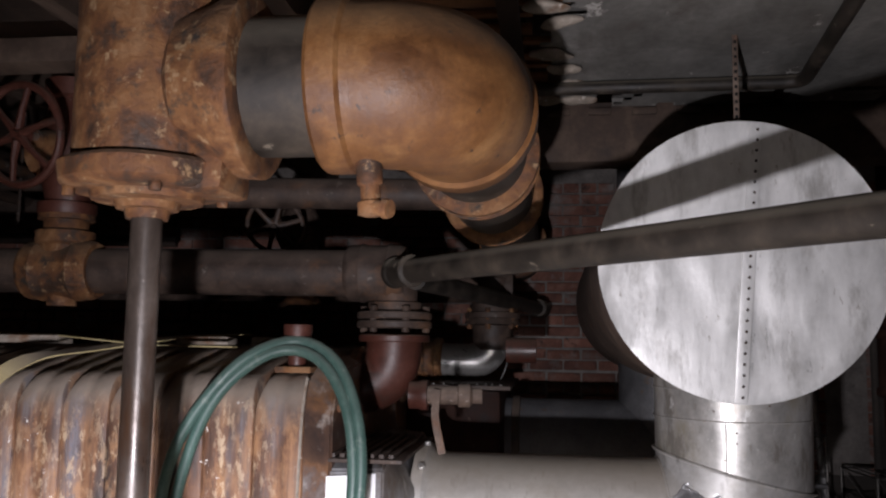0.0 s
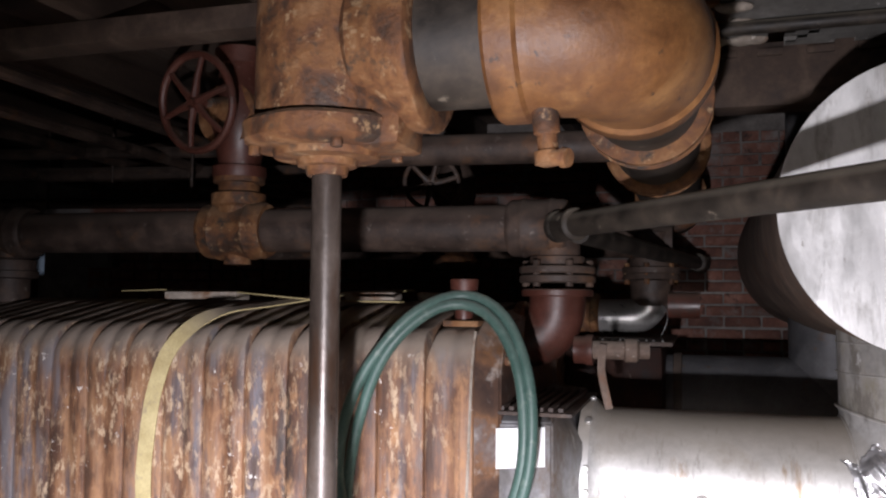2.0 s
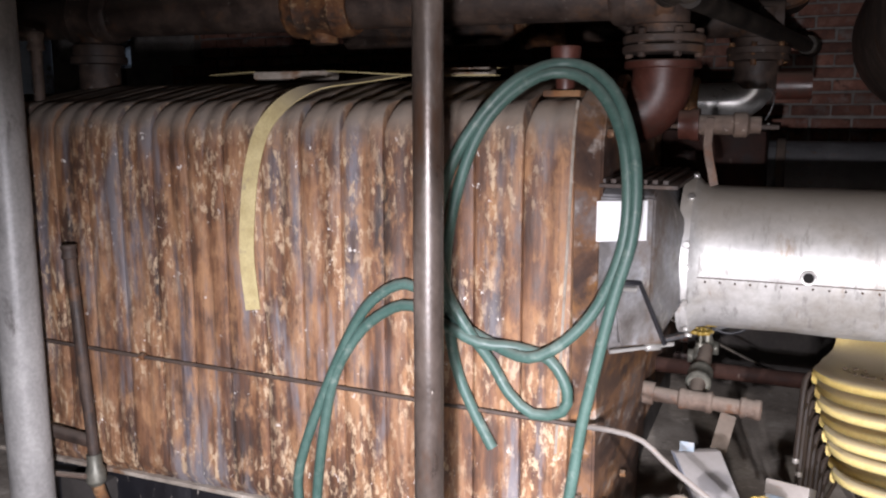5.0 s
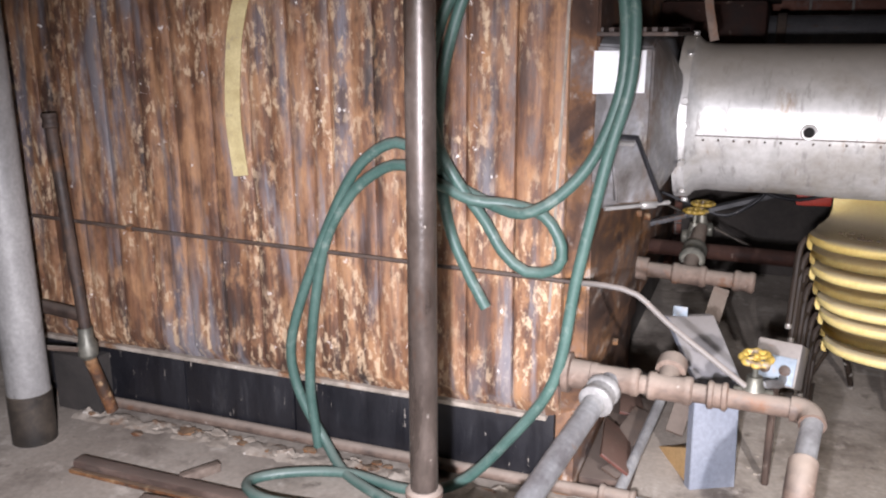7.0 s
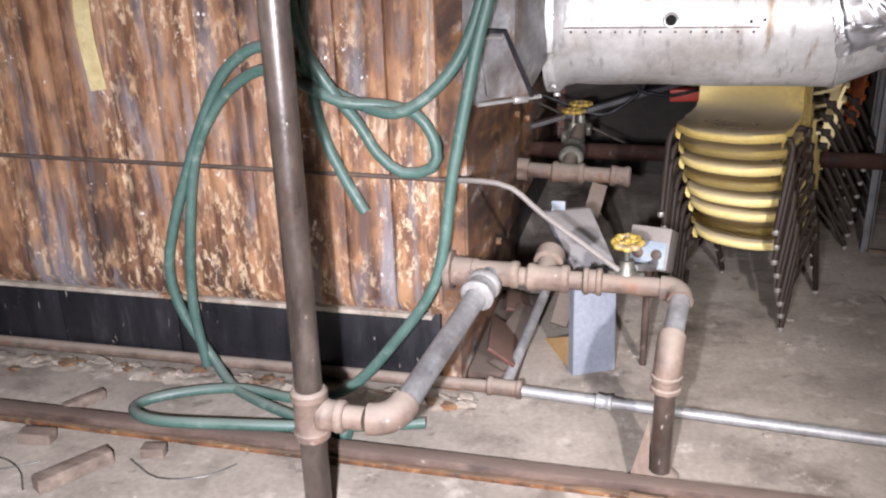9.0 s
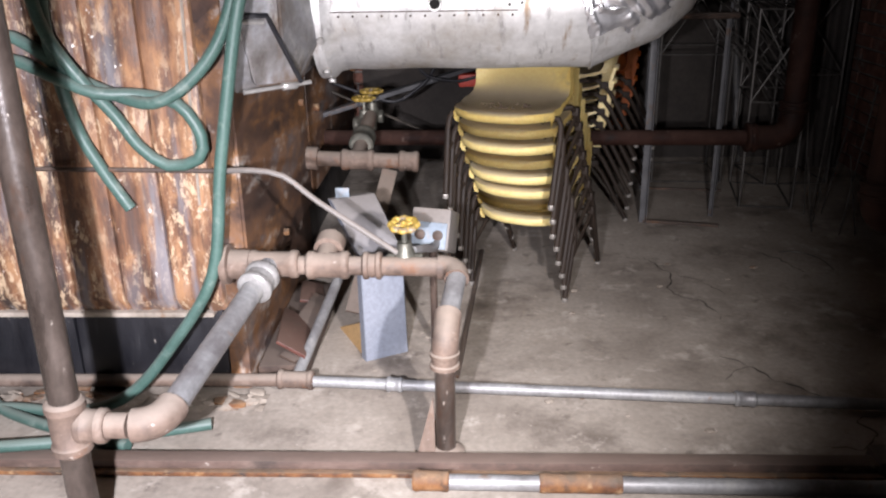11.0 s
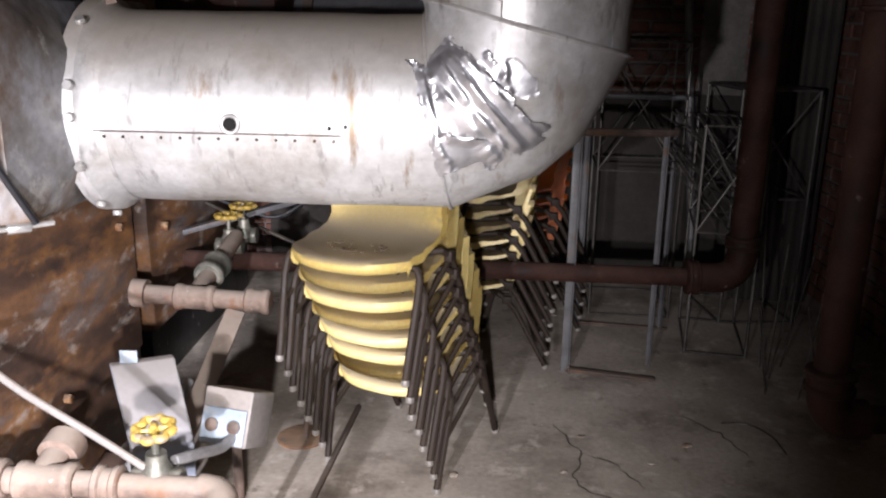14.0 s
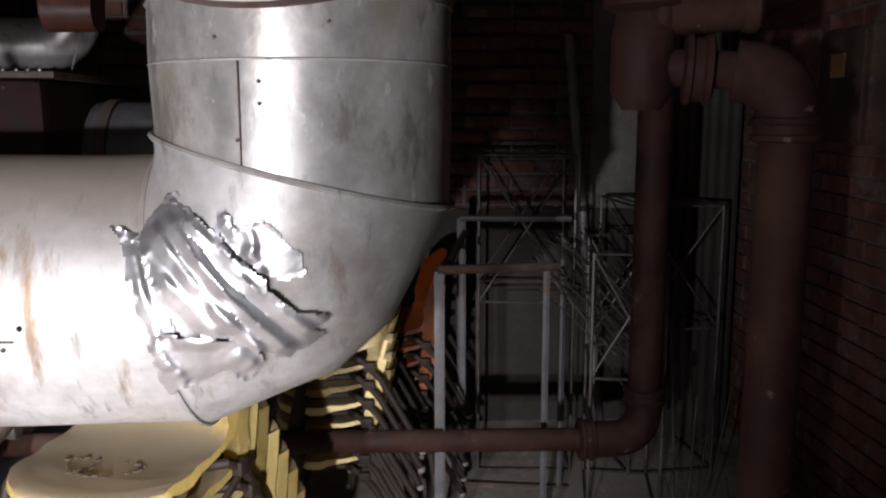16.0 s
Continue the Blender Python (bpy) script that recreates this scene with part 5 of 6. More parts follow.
def small_valve(name, c, label, wheel_r=0.037, tilt=0):
    v = thing(name, c, label, "valve", "yellow-wheel valves")
    c = Vector(c)
    part("valve_body", lathe(c + Vector((0, 0, -0.045)), c + Vector((0, 0, 0.045)), [(0, 0.025), (0.02, 0.036), (0.05, 0.032), (0.07, 0.022), (0.09, 0.02)], 18), BRONZE, v)
    part("valve_end", hexnut(c + Vector((-0.05, 0, -0.02)), (1, 0, 0), 0.034, 0.025), BRONZE, v)
    part("valve_end", hexnut(c + Vector((0.025, 0, -0.02)), (1, 0, 0), 0.034, 0.025), BRONZE, v)
    part("stem", rod(c + Vector((0, 0, 0.04)), c + Vector((0, 0, 0.095)), 0.008, 10), BRONZE, v)
    m = Matrix.Translation(c + Vector((0, 0, 0.095))) @ Matrix.Rotation(radians(tilt), 4, "X")
    ringp = []
    for k in range(65):
        a = 2 * math.pi * k / 64
        rr = wheel_r * (1 + 0.10 * math.cos(8 * a))
        ringp.append(m @ Vector((rr * math.cos(a), rr * math.sin(a), 0)))
    wheel = part("wheel", tube(ringp, 0.009, 8), BRASS, v, "yellow lobed handwheel")
    for k in range(4):
        a = k * math.pi / 2 + 0.4
        part("spoke", rod(m @ Vector((0, 0, 0)), m @ Vector((wheel_r * math.cos(a), wheel_r * math.sin(a), 0)), 0.006, 8), BRASS, wheel)
    part("hub", lathe(m @ Vector((0, 0, -0.008)), m @ Vector((0, 0, 0.012)), [(0, 0.012), (0.012, 0.012), (0.014, 0.007), (0.02, 0.006)], 12), BRASS, wheel)
    return v


small_valve("drain_valve", (-0.13, 2.36, 0.445), "tarnished drain valve with a yellow handwheel", 0.034, 10)
small_valve("rear_drain_valve", (-0.425, 3.86, 0.515), "tarnished rear valve with a yellow handwheel", 0.042)
small_valve("rear_drain_valve", (-0.405, 3.985, 0.525), "green-bronze valve with a yellow handwheel on the low pipe", 0.042)

# pipes lying on the floor
fl = pipe_thing("floor_conduit", (0.3, 2.36, 0), "grey conduit lying on the floor", "conduit")
part("run", rod((-0.46, 2.40, 0.032), (1.75, 2.245, 0.028), 0.017, 14), PIPE_GREY, fl)
part("joint", coupling((0.80, 2.312, 0.03), (0.86, 2.3075, 0.03), 0.019, 1.2), PIPE_GREY, fl)
part("joint", coupling((-0.2, 2.382, 0.032), (-0.15, 2.3783, 0.032), 0.019, 1.2), PIPE_GREY, fl)
part("tee", coupling((-0.53, 2.405, 0.034), (-0.42, 2.40, 0.034), 0.024, 1.25), PIPE_DUSTY, fl)
part("branch", rod((-0.475, 2.42, 0.034), (-0.37, 3.2, 0.25), 0.017, 14), PIPE_GREY, fl)
part("rusty_run", rod((-2.6, 2.385, 0.032), (-0.53, 2.40, 0.034), 0.02, 14), PIPE_DUSTY, fl, "reddish dusty length of pipe")
rail = pipe_thing("floor_rail", (0, 2.0, 0), "rust-brown steel rail set along the floor", "rail")
part("rail_bar", roughen(box(-2.15, 1.985, 0.0, 1.07, 2.035, 0.035, 0.008), 0.002, 8), RAIL, rail)
part("rail_lip", roughen(box(-2.15, 1.965, 0.0, 1.07, 1.985, 0.014, 0.004), 0.002, 8), RUST_CAST, rail)
part("rail_stop", box(1.06, 1.975, 0.0, 1.10, 2.06, 0.05, 0.006), PIPE_DARK, rail)
fl2 = pipe_thing("floor_pipe", (0.5, 1.93, 0), "pale pipe on the floor with a red coupling", "pipe")
part("run", rod((-0.02, 1.925, 0.022), (1.9, 1.90, 0.022), 0.02, 14), PIPE_GREY, fl2)
part("red_coupling", coupling((-0.09, 1.927, 0.024), (0.0, 1.925, 0.024), 0.023, 1.15), RUST_CAST, fl2, "red-brown coupling")
part("rust_length", coupling((0.22, 1.922, 0.023), (0.42, 1.92, 0.023), 0.022, 1.1), RUST_CAST, fl2)
tri = bmesh.new()
tv = [tri.verts.new(q) for q in ((-0.09, 2.06, 0.0), (-0.04, 2.06, 0.0), (-0.045, 2.10, 0.16), (-0.085, 2.075, 0.0), (-0.04, 2.075, 0.0), (-0.045, 2.11, 0.15))]
for f in ((0, 1, 2), (5, 4, 3), (0, 3, 4, 1), (1, 4, 5, 2), (2, 5, 3, 0)):
    tri.faces.new([tv[k] for k in f])
solo("metal_wedge", tri, PIPE_DUSTY, "thin grey metal wedge leaning on the foot pipe", "scrap")
solo("floor_bar", box(-0.008, -0.55, 0, 0.008, 0.55, 0.012, 0.002, Matrix.Translation((0.05, 3.02, 0.0)) @ Matrix.Rotation(radians(-4.5), 4, "Z")), PIPE_DARK, "thin rusty bar lying on the floor", "scrap")

# paths of the floor's cracks and their half widths
CRACK_LINES = (([(0.84, 2.62), (0.92, 2.55), (0.96, 2.47), (1.02, 2.42), (1.10, 2.33)], 0.004), ([(0.92, 2.55), (0.86, 2.52), (0.82, 2.46)], 0.003),
               ([(0.76, 3.5), (0.83, 3.3), (0.80, 3.13), (0.90, 3.02), (0.93, 2.86)], 0.0035), ([(0.83, 3.3), (0.93, 3.24), (1.0, 3.1)], 0.0025),
               ([(0.98, 2.12), (1.06, 2.10), (1.14, 2.16), (1.12, 2.24), (1.2, 2.27)], 0.004), ([(1.2, 3.6), (1.32, 3.45), (1.36, 3.3)], 0.0025), ([(1.35, 3.0), (1.5, 2.85), (1.7, 2.8)], 0.003))

# scrap wood and blocks on the floor by the rail
for i, (x, y, ln, w, h, rz) in enumerate(((-1.74, 2.10, 0.13, 0.028, 0.03, 62), (-1.745, 1.895, 0.10, 0.045, 0.035, 8), (-1.53, 1.77, 0.20, 0.045, 0.04, 58), (-1.37, 1.90, 0.065, 0.04, 0.03, 12))):
    solo("wood_scrap", roughen(box(-ln / 2, -w / 2, 0, ln / 2, w / 2, h, 0.004, Matrix.Translation((x, y, 0)) @ Matrix.Rotation(radians(rz), 4, "Z")), 0.003, 14, i), WOOD, "dusty rotten wood scrap on the floor", "scrap wood", "wood scraps")
rnd = random.Random(5)
for i in range(110):
    x = rnd.uniform(-2.4, -0.55)
    s = rnd.uniform(0.006, 0.022) * (1.4 if rnd.random() < 0.12 else 1)
    solo("rubble_piece", roughen(ball((x, rnd.gauss(2.335, 0.022), s * 0.35), s, 1.4, 0.9, 0.5, 1), s * 0.45, 40, i), RUBBLE if i % 3 else RUST_CAST, "crumbled masonry lump by the boiler base", "rubble", "rubble along the base")
for i in range(40):
    x, y = rnd.uniform(-0.5, 2.0), rnd.uniform(2.1, 4.8)
    s = rnd.uniform(0.004, 0.012)
    solo("debris_chip", roughen(ball((x, y, s * 0.4), s, 1.6, 1, 0.5, 1), s * 0.3, 60, i), RUBBLE, "small pale chip on the floor", "debris", "floor chips")
def crack(pts, wide, seed):
    """A ragged dark line in the floor, opening and closing along its way."""
    bm = bmesh.new()
    line = smooth_path([(x, y, 0.0048) for x, y in pts], 0.012)
    rows = []
    for k, q in enumerate(line):
        t = (line[min(k + 1, len(line) - 1)] - line[max(k - 1, 0)]).normalized()
        side = Vector((-t.y, t.x, 0))
        c = q + side * 0.016 * noise.noise(Vector((k * 0.35, seed, 0)))
        w = wide * (0.25 + 1.5 * max(0.0, 0.35 + noise.noise(Vector((k * 0.22, seed, 5))))) * min(1, k / 3, (len(line) - 1 - k) / 3)
        rows.append((bm.verts.new(c + side * w), bm.verts.new(c - side * w * (0.4 + 0.6 * abs(noise.noise(Vector((k * 0.6, seed, 9))))))))
    for (a, b), (c, d) in zip(rows, rows[1:]):
        bm.faces.new((a, b, d, c))
    solo("floor_crack", bm, CRACK, "ragged dark crack in the concrete floor", "crack", "floor cracks", "structure")


for i, (pts, wide) in enumerate(CRACK_LINES):
    crack(pts, wide, 2.0 + i * 3.7)

# post with a black foot, small stub pipe and valve at the boiler's far end
post = thing("steel_post", (-2.44, 2.107, 0), "chipped white steel post with a black foot", "post")
part("shaft", rod((-2.44, 2.107, 0.18), (-2.44, 2.107, TOP), 0.07, 28), POST_PAINT, post)
part("foot", rod((-2.44, 2.107, 0.0), (-2.44, 2.107, 0.18), 0.073, 28), PIPE_BLACK, post, "black painted foot")
stub = pipe_thing("stub_pipe", (-2.37, 2.29, 0), "rusty upright stub pipe with a small valve", "pipe")
part("upright", rod((-2.39, 2.29, 1.10), (-2.34, 2.29, 0.3), 0.02, 14), PIPE_DARK, stub)
part("cap", coupling((-2.39, 2.29, 1.06), (-2.392, 2.29, 1.11), 0.022, 1.2), PIPE_DARK, stub)
part("valve_body", lathe((-2.34, 2.29, 0.24), (-2.345, 2.29, 0.36), [(0, 0.02), (0.02, 0.035), (0.06, 0.035), (0.08, 0.026), (0.12, 0.026)], 16), BRONZE, stub)
part("side_pipe", rod((-2.36, 2.30, 0.40), (-2.8, 2.30, 0.43), 0.024, 14), PIPE_DARK, stub)
part("lower_pipe", rod((-2.34, 2.29, 0.25), (-2.30, 2.33, 0.03), 0.022, 14), RUST_CAST, stub)
part("lever", rod((-2.35, 2.25, 0.29), (-2.52, 2.24, 0.28), 0.01, 8), PIPE_DUSTY, stub)
solo("ash_box", roughen(box(-2.56, 2.33, 0.0, -2.36, 2.42, 0.22, 0.008), 0.003, 8), DARK_WALL, "sooty grey block at the boiler's foot", "block")

# ---- scrap by the boiler end ----
cover = thing("switch_cover", (-0.25, 2.65, 0), "bent blue-grey sheet-metal cover standing on the floor", "metal cover")
cv = bmesh.new()
low_l, low_r = Vector((-0.285, 2.575, 0.0)), Vector((-0.155, 2.645, 0.0))
mid_l, mid_r = Vector((-0.29, 2.60, 0.35)), Vector((-0.165, 2.665, 0.35))
top_l, top_r = Vector((-0.40, 2.77, 0.485)), Vector((-0.265, 2.84, 0.485))
off = Vector((-0.02, 0.035, -0.006))
fr = [cv.verts.new(q) for q in (low_l, low_r, mid_r, top_r, top_l, mid_l)]
bk = [cv.verts.new(q + off) for q in (low_l, low_r, mid_r, top_r, top_l, mid_l)]
for a, b, c, d in ((0, 1, 2, 5), (5, 2, 3, 4)):
    cv.faces.new((fr[a], fr[b], fr[c], fr[d]))
    cv.faces.new((bk[d], bk[c], bk[b], bk[a]))
for a, b in ((0, 1), (1, 2), (2, 3), (3, 4), (4, 5), (5, 0)):
    cv.faces.new((fr[b], fr[a], bk[a], bk[b]))
bmesh.ops.bevel(cv, geom=cv.edges[:], offset=0.003, segments=1, affect="EDGES")
part("cover_sheet", cv, GREY_PAINT, cover)
part("tab", box(-0.39, 2.80, 0.47, -0.345, 2.806, 0.515, 0.002), BLUE_PLATE, cover, "small drilled fixing tab")
wg = bmesh.new()
wv = [wg.verts.new(q) for q in ((-0.41, 2.83, 0.0), (-0.285, 2.59, 0.0), (-0.30, 2.64, 0.11), (-0.36, 2.86, 0.0), (-0.27, 2.66, 0.0), (-0.29, 2.68, 0.10))]
for f in ((0, 1, 2), (5, 4, 3), (0, 3, 4, 1), (1, 4, 5, 2), (2, 5, 3, 0)):
    wg.faces.new([wv[k] for k in f])
solo("board_offcut", wg, CARD, "tan triangular board offcut behind the cover", "scrap")
jb = thing("control_box", (-0.07, 2.68, 0.34), "light-grey control box with a blue face plate on the drain piping", "control box")
jm = Matrix.Translation((-0.062, 2.67, 0.42)) @ Matrix.Rotation(radians(-14), 4, "Z") @ Matrix.Rotation(radians(-24), 4, "X")
part("case", box(-0.062, -0.05, -0.07, 0.062, 0.06, 0.06, 0.008, jm), BOX_PAINT, jb)
part("face_plate", box(-0.055, -0.056, -0.066, 0.055, -0.051, 0.015, 0.003, jm), BLUE_PLATE, jb, "blue face plate with knockouts")
for dx in (-0.028, 0.028):
    part("knockout", lathe(jm @ Vector((dx, -0.05, -0.025)), jm @ Vector((dx, -0.064, -0.025)), [(0, 0.016), (0.01, 0.016), (0.013, 0.011)], 16), PIPE_DARK, jb)
part("mount_leg", rod((-0.07, 2.68, 0.36), (-0.07, 2.70, 0.0), 0.012, 10), PIPE_DARK, jb)
part("flex_lead", tube(smooth_path([(-0.05, 2.62, 0.40), (-0.06, 2.55, 0.40), (-0.08, 2.47, 0.43), (-0.11, 2.40, 0.45)]), 0.012, 10), PIPE_GREY, jb)

# second boiler behind, with its own hood and breeching
back = thing("rear_boiler", (-1.5, 4.25, 0), "second rusted cast-iron boiler standing behind the first", "boiler")
part("end_plate", roughen(box(-0.70, 3.60, 0.24, -0.62, 4.95, 1.68, 0.03), 0.004, 5), END_RUST, back)
for k in range(9):
    part("section", roughen(box(-0.875 - k * 0.17, 3.62, 0.24, -0.715 - k * 0.17, 4.93, 1.66, 0.035), 0.004, 5, k), BOILER, back)
part("base", box(-2.24, 3.66, 0.0, -0.66, 4.9, 0.245, 0.01), BLACK_SKIRT, back, "black base plate")
for y, z in ((3.72, 1.55), (4.82, 1.55), (3.72, 0.6), (4.82, 0.6), (4.5, 1.60), (3.95, 1.60)):
    part("bolt", hexnut((-0.62, y, z), (1, 0, 0), 0.018, 0.025), RUST_CAST, back)
bh = thing("rear_smoke_hood", (-0.4, 4.2, 0.95), "sooty dark smoke hood on the rear boiler", "duct hood")
part("hood_body", roughen(box(-0.618, 3.78, 0.98, -0.20, 4.62, 1.485, 0.03), 0.003, 5), PIPE_BROWN, bh)
part("hood_rim", roughen(box(-0.616, 3.76, 1.488, -0.16, 4.64, 1.506, 0.004), 0.003, 9), PIPE_DARK, bh, "sooty rim with screws")
for k in range(11):
    part("screw", ball((-0.57 + k * 0.037 + rnd.uniform(-0.01, 0.01), 3.775 + rnd.uniform(0, 0.03), 1.508), 0.006, sub=1), CHROME, bh)
part("wire_lead", tube(smooth_path([(-0.23, 4.05, 1.505), (-0.20, 4.02, 1.56), (-0.19, 4.05, 1.62), (-0.22, 4.12, 1.66)]), 0.003, 6), PIPE_GREY, bh)
bd = thing("rear_breeching", (0.15, 4.2, 1.05), "dull grey smoke duct of the rear boiler", "duct")
part("duct_run", rod((-0.21, 4.2, 1.24), (0.52, 4.2, 1.24), 0.19, 32), STAND_GREY, bd)
part("duct_band", lathe((-0.17, 4.2, 1.24), (-0.13, 4.2, 1.24), [(0, 0.19), (0.003, 0.2), (0.037, 0.2), (0.04, 0.19)], 32), PIPE_DARK, bd)
part("duct_riser", rod((0.52, 4.2, 1.06), (0.52, 4.2, 2.62), 0.19, 32), STAND_GREY, bd)

# rear nozzle piping and valve
rn = pipe_thing("rear_manifold", (-0.3, 3.38, 0), "dusty iron piping at the rear nozzle", "pipe")
part("boiler_bush", lathe((-0.63, 3.38, 0.47), (-0.55, 3.38, 0.465), [(0, 0.06), (0.02, 0.06), (0.03, 0.045), (0.08, 0.045)], 22), PIPE_DUSTY, rn)
part("run", rod((-0.56, 3.38, 0.465), (-0.18, 3.38, 0.45), 0.03, 18), PIPE_DUSTY, rn)
part("tee", coupling((-0.46, 3.38, 0.46), (-0.33, 3.38, 0.455), 0.035, 1.2), PIPE_DUSTY, rn)
part("cap", coupling((-0.235, 3.38, 0.453), (-0.155, 3.38, 0.449), 0.034, 1.2), PIPE_DUSTY, rn)
part("back_leg", rod((-0.40, 3.40, 0.46), (-0.40, 3.86, 0.53), 0.03, 18), PIPE_DUSTY, rn)
part("union", coupling((-0.40, 3.52, 0.48), (-0.40, 3.64, 0.495), 0.042, 1.2), BRONZE, rn)
part("prop", box(-0.03, -0.006, -0.32, 0.03, 0.006, 0.32, 0.002, Matrix.Translation((-0.32, 3.14, 0.22)) @ Matrix.Rotation(radians(14), 4, "Y") @ Matrix.Rotation(radians(-52), 4, "X")), PIPE_DUSTY, rn, "flat bar propped under the pipe")
solo("strut_bar", box(-0.02, -0.62, -0.01, 0.02, 0.62, 0.01, 0.003, Matrix.Translation((-0.12, 4.25, 0.63)) @ Matrix.Rotation(radians(-58), 4, "Z") @ Matrix.Rotation(radians(10), 4, "X")), STAND_GREY, "dark blue-grey steel strut leaning behind the chairs", "strut")
solo("strut_bar", box(-0.30, -0.012, -0.004, 0.30, 0.012, 0.004, 0.002, Matrix.Translation((-0.36, 4.2, 0.465)) @ Matrix.Rotation(radians(24), 4, "Y")), PIPE_BLACK, "thin grey steel bar crossing behind the rear valve", "strut")
for i, line in enumerate(([(-0.60, 4.12, 0.635), (-0.42, 4.10, 0.575), (-0.31, 4.10, 0.55), (-0.21, 4.12, 0.60), (-0.14, 4.15, 0.67), (-0.10, 4.2, 0.80), (-0.12, 4.2, 1.06)],
                          [(-0.22, 4.10, 1.06), (-0.20, 4.08, 0.72), (-0.04, 4.12, 0.64), (0.1, 4.15, 0.66), (0.28, 4.2, 0.69), (0.30, 4.2, 1.06)])):
    solo("black_cable", tube(smooth_path(line), 0.008, 8), BLACK_SKIRT, "sagging black cable under the rear duct", "cable", "sagging cables")
# rusted plates and scale lying at the boiler's end
for i, (x, y, ln, w, rx, ry, rz) in enumerate(((-0.52, 2.62, 0.30, 0.10, 30, 4, 96), (-0.49, 2.80, 0.22, 0.08, 14, -5, 80), (-0.53, 2.98, 0.20, 0.08, 10, 4, 100), (-0.49, 2.52, 0.10, 0.06, 6, -4, 60))):
    m = Matrix.Translation((x, y, 0.062 + 0.5 * w * abs(math.sin(radians(rx))))) @ Matrix.Rotation(radians(rz), 4, "Z") @ Matrix.Rotation(radians(rx), 4, "X") @ Matrix.Rotation(radians(ry), 4, "Y")
    solo("rusted_plate", roughen(box(-ln / 2, -w / 2, -0.005, ln / 2, w / 2, 0.005, 0.002, m), 0.008, 14, i), PIPE_DARK if i % 2 else PIPE_RED, "rusted scrap plate lying at the boiler's end", "scrap metal", "rusted plates")
# loose wire curls on the floor
for i, line in enumerate(([(-2.02, 1.80, 0.006), (-1.9, 1.72, 0.006), (-1.76, 1.74, 0.006), (-1.66, 1.80, 0.006)], [(-1.95, 1.68, 0.006), (-1.82, 1.79, 0.006), (-1.7, 1.76, 0.006), (-1.62, 1.68, 0.006)],
                          [(-1.42, 1.86, 0.006), (-1.3, 1.80, 0.006), (-1.18, 1.83, 0.006), (-1.12, 1.90, 0.006)], [(1.34, 3.54, 0.006), (1.42, 3.54, 0.006), (1.48, 3.46, 0.006), (1.49, 3.34, 0.006)])):
    solo("floor_wire", tube(smooth_path(line), 0.0022, 5), WIRE, "thin bent wire lying on the concrete floor", "wire", "floor wires")
solo("red_tool", roughen(box(-0.02, 4.30, 0.58, 0.14, 4.36, 0.64, 0.012), 0.008, 14), RED_TOOL, "small red clamp hung on the rear strut", "tool")
brn = pipe_thing("rear_low_pipe", (0.5, 3.93, 0.38), "brown low pipe with an elbow rising to the valve", "pipe")
part("run", rod((-0.62, 3.93, 0.42), (1.36, 3.93, 0.405), 0.035, 20), PIPE_BROWN, brn)
part("elbow", tube([Vector((1.28, 3.93, 0.405))] + bend((1.36, 3.93, 0.405), (1.47, 3.93, 0.405), (1.47, 3.93, 0.6), 0.10) + [Vector((1.47, 3.93, 0.55))], 0.055, 20), PIPE_BROWN, brn)
part("elbow_rim", coupling((1.27, 3.93, 0.405), (1.32, 3.93, 0.405), 0.056, 1.15), PIPE_BROWN, brn)
part("elbow_rim", coupling((1.47, 3.93, 0.52), (1.47, 3.93, 0.57), 0.056, 1.15), PIPE_BROWN, brn)
part("riser", rod((1.47, 3.93, 0.5), (1.47, 3.93, 1.85), 0.05, 20), PIPE_BROWN, brn)
part("riser_tee", coupling((1.47, 3.93, 1.48), (1.47, 3.93, 1.78), 0.06, 1.25), PIPE_BROWN, brn)
part("riser_top", rod((1.47, 3.93, 1.8), (1.47, 3.93, 2.7), 0.045, 20), PIPE_BROWN, brn)
nr = pipe_thing("near_riser", (1.34, 2.8, 0.38), "dark red-brown riser with a rounded elbow", "pipe")
part("riser", rod((1.345, 2.8, 0.45), (1.345, 2.8, 1.40), 0.042, 24), PIPE_BROWN, nr)
part("base_elbow", tube([Vector((1.345, 2.8, 0.50))] + bend((1.345, 2.8, 0.48), (1.345, 2.8, 0.40), (1.45, 2.8, 0.40), 0.07) + [Vector((1.44, 2.8, 0.40))], 0.05, 20), PIPE_BROWN, nr)
part("base_rim", coupling((1.345, 2.8, 0.47), (1.345, 2.8, 0.53), 0.05, 1.2), PIPE_BROWN, nr)
part("side_run", rod((1.42, 2.8, 0.40), (2.21, 2.84, 0.40), 0.035, 18), PIPE_BROWN, nr)
part("top_elbow", tube([Vector((1.345, 2.8, 1.37))] + bend((1.345, 2.8, 1.38), (1.345, 2.8, 1.455), (1.22, 2.83, 1.462), 0.075) + [Vector((1.265, 2.82, 1.46))], 0.048, 22), PIPE_BROWN, nr)
part("top_rim", coupling((1.345, 2.8, 1.35), (1.345, 2.8, 1.39), 0.047, 1.15), PIPE_BROWN, nr)
part("cross_run", rod((1.28, 2.815, 1.46), (1.10, 2.86, 1.47), 0.03, 18), PIPE_BROWN, nr)
part("union", coupling((1.235, 2.828, 1.462), (1.19, 2.84, 1.464), 0.046, 1.2), PIPE_BROWN, nr)
part("valve_body", lathe((1.13, 2.855, 1.40), (1.13, 2.855, 2.1), [(0, 0.03), (0.03, 0.05), (0.12, 0.05), (0.15, 0.04), (0.16, 0.065), (0.19, 0.065), (0.2, 0.045), (0.7, 0.04)], 22), PIPE_BROWN, nr)
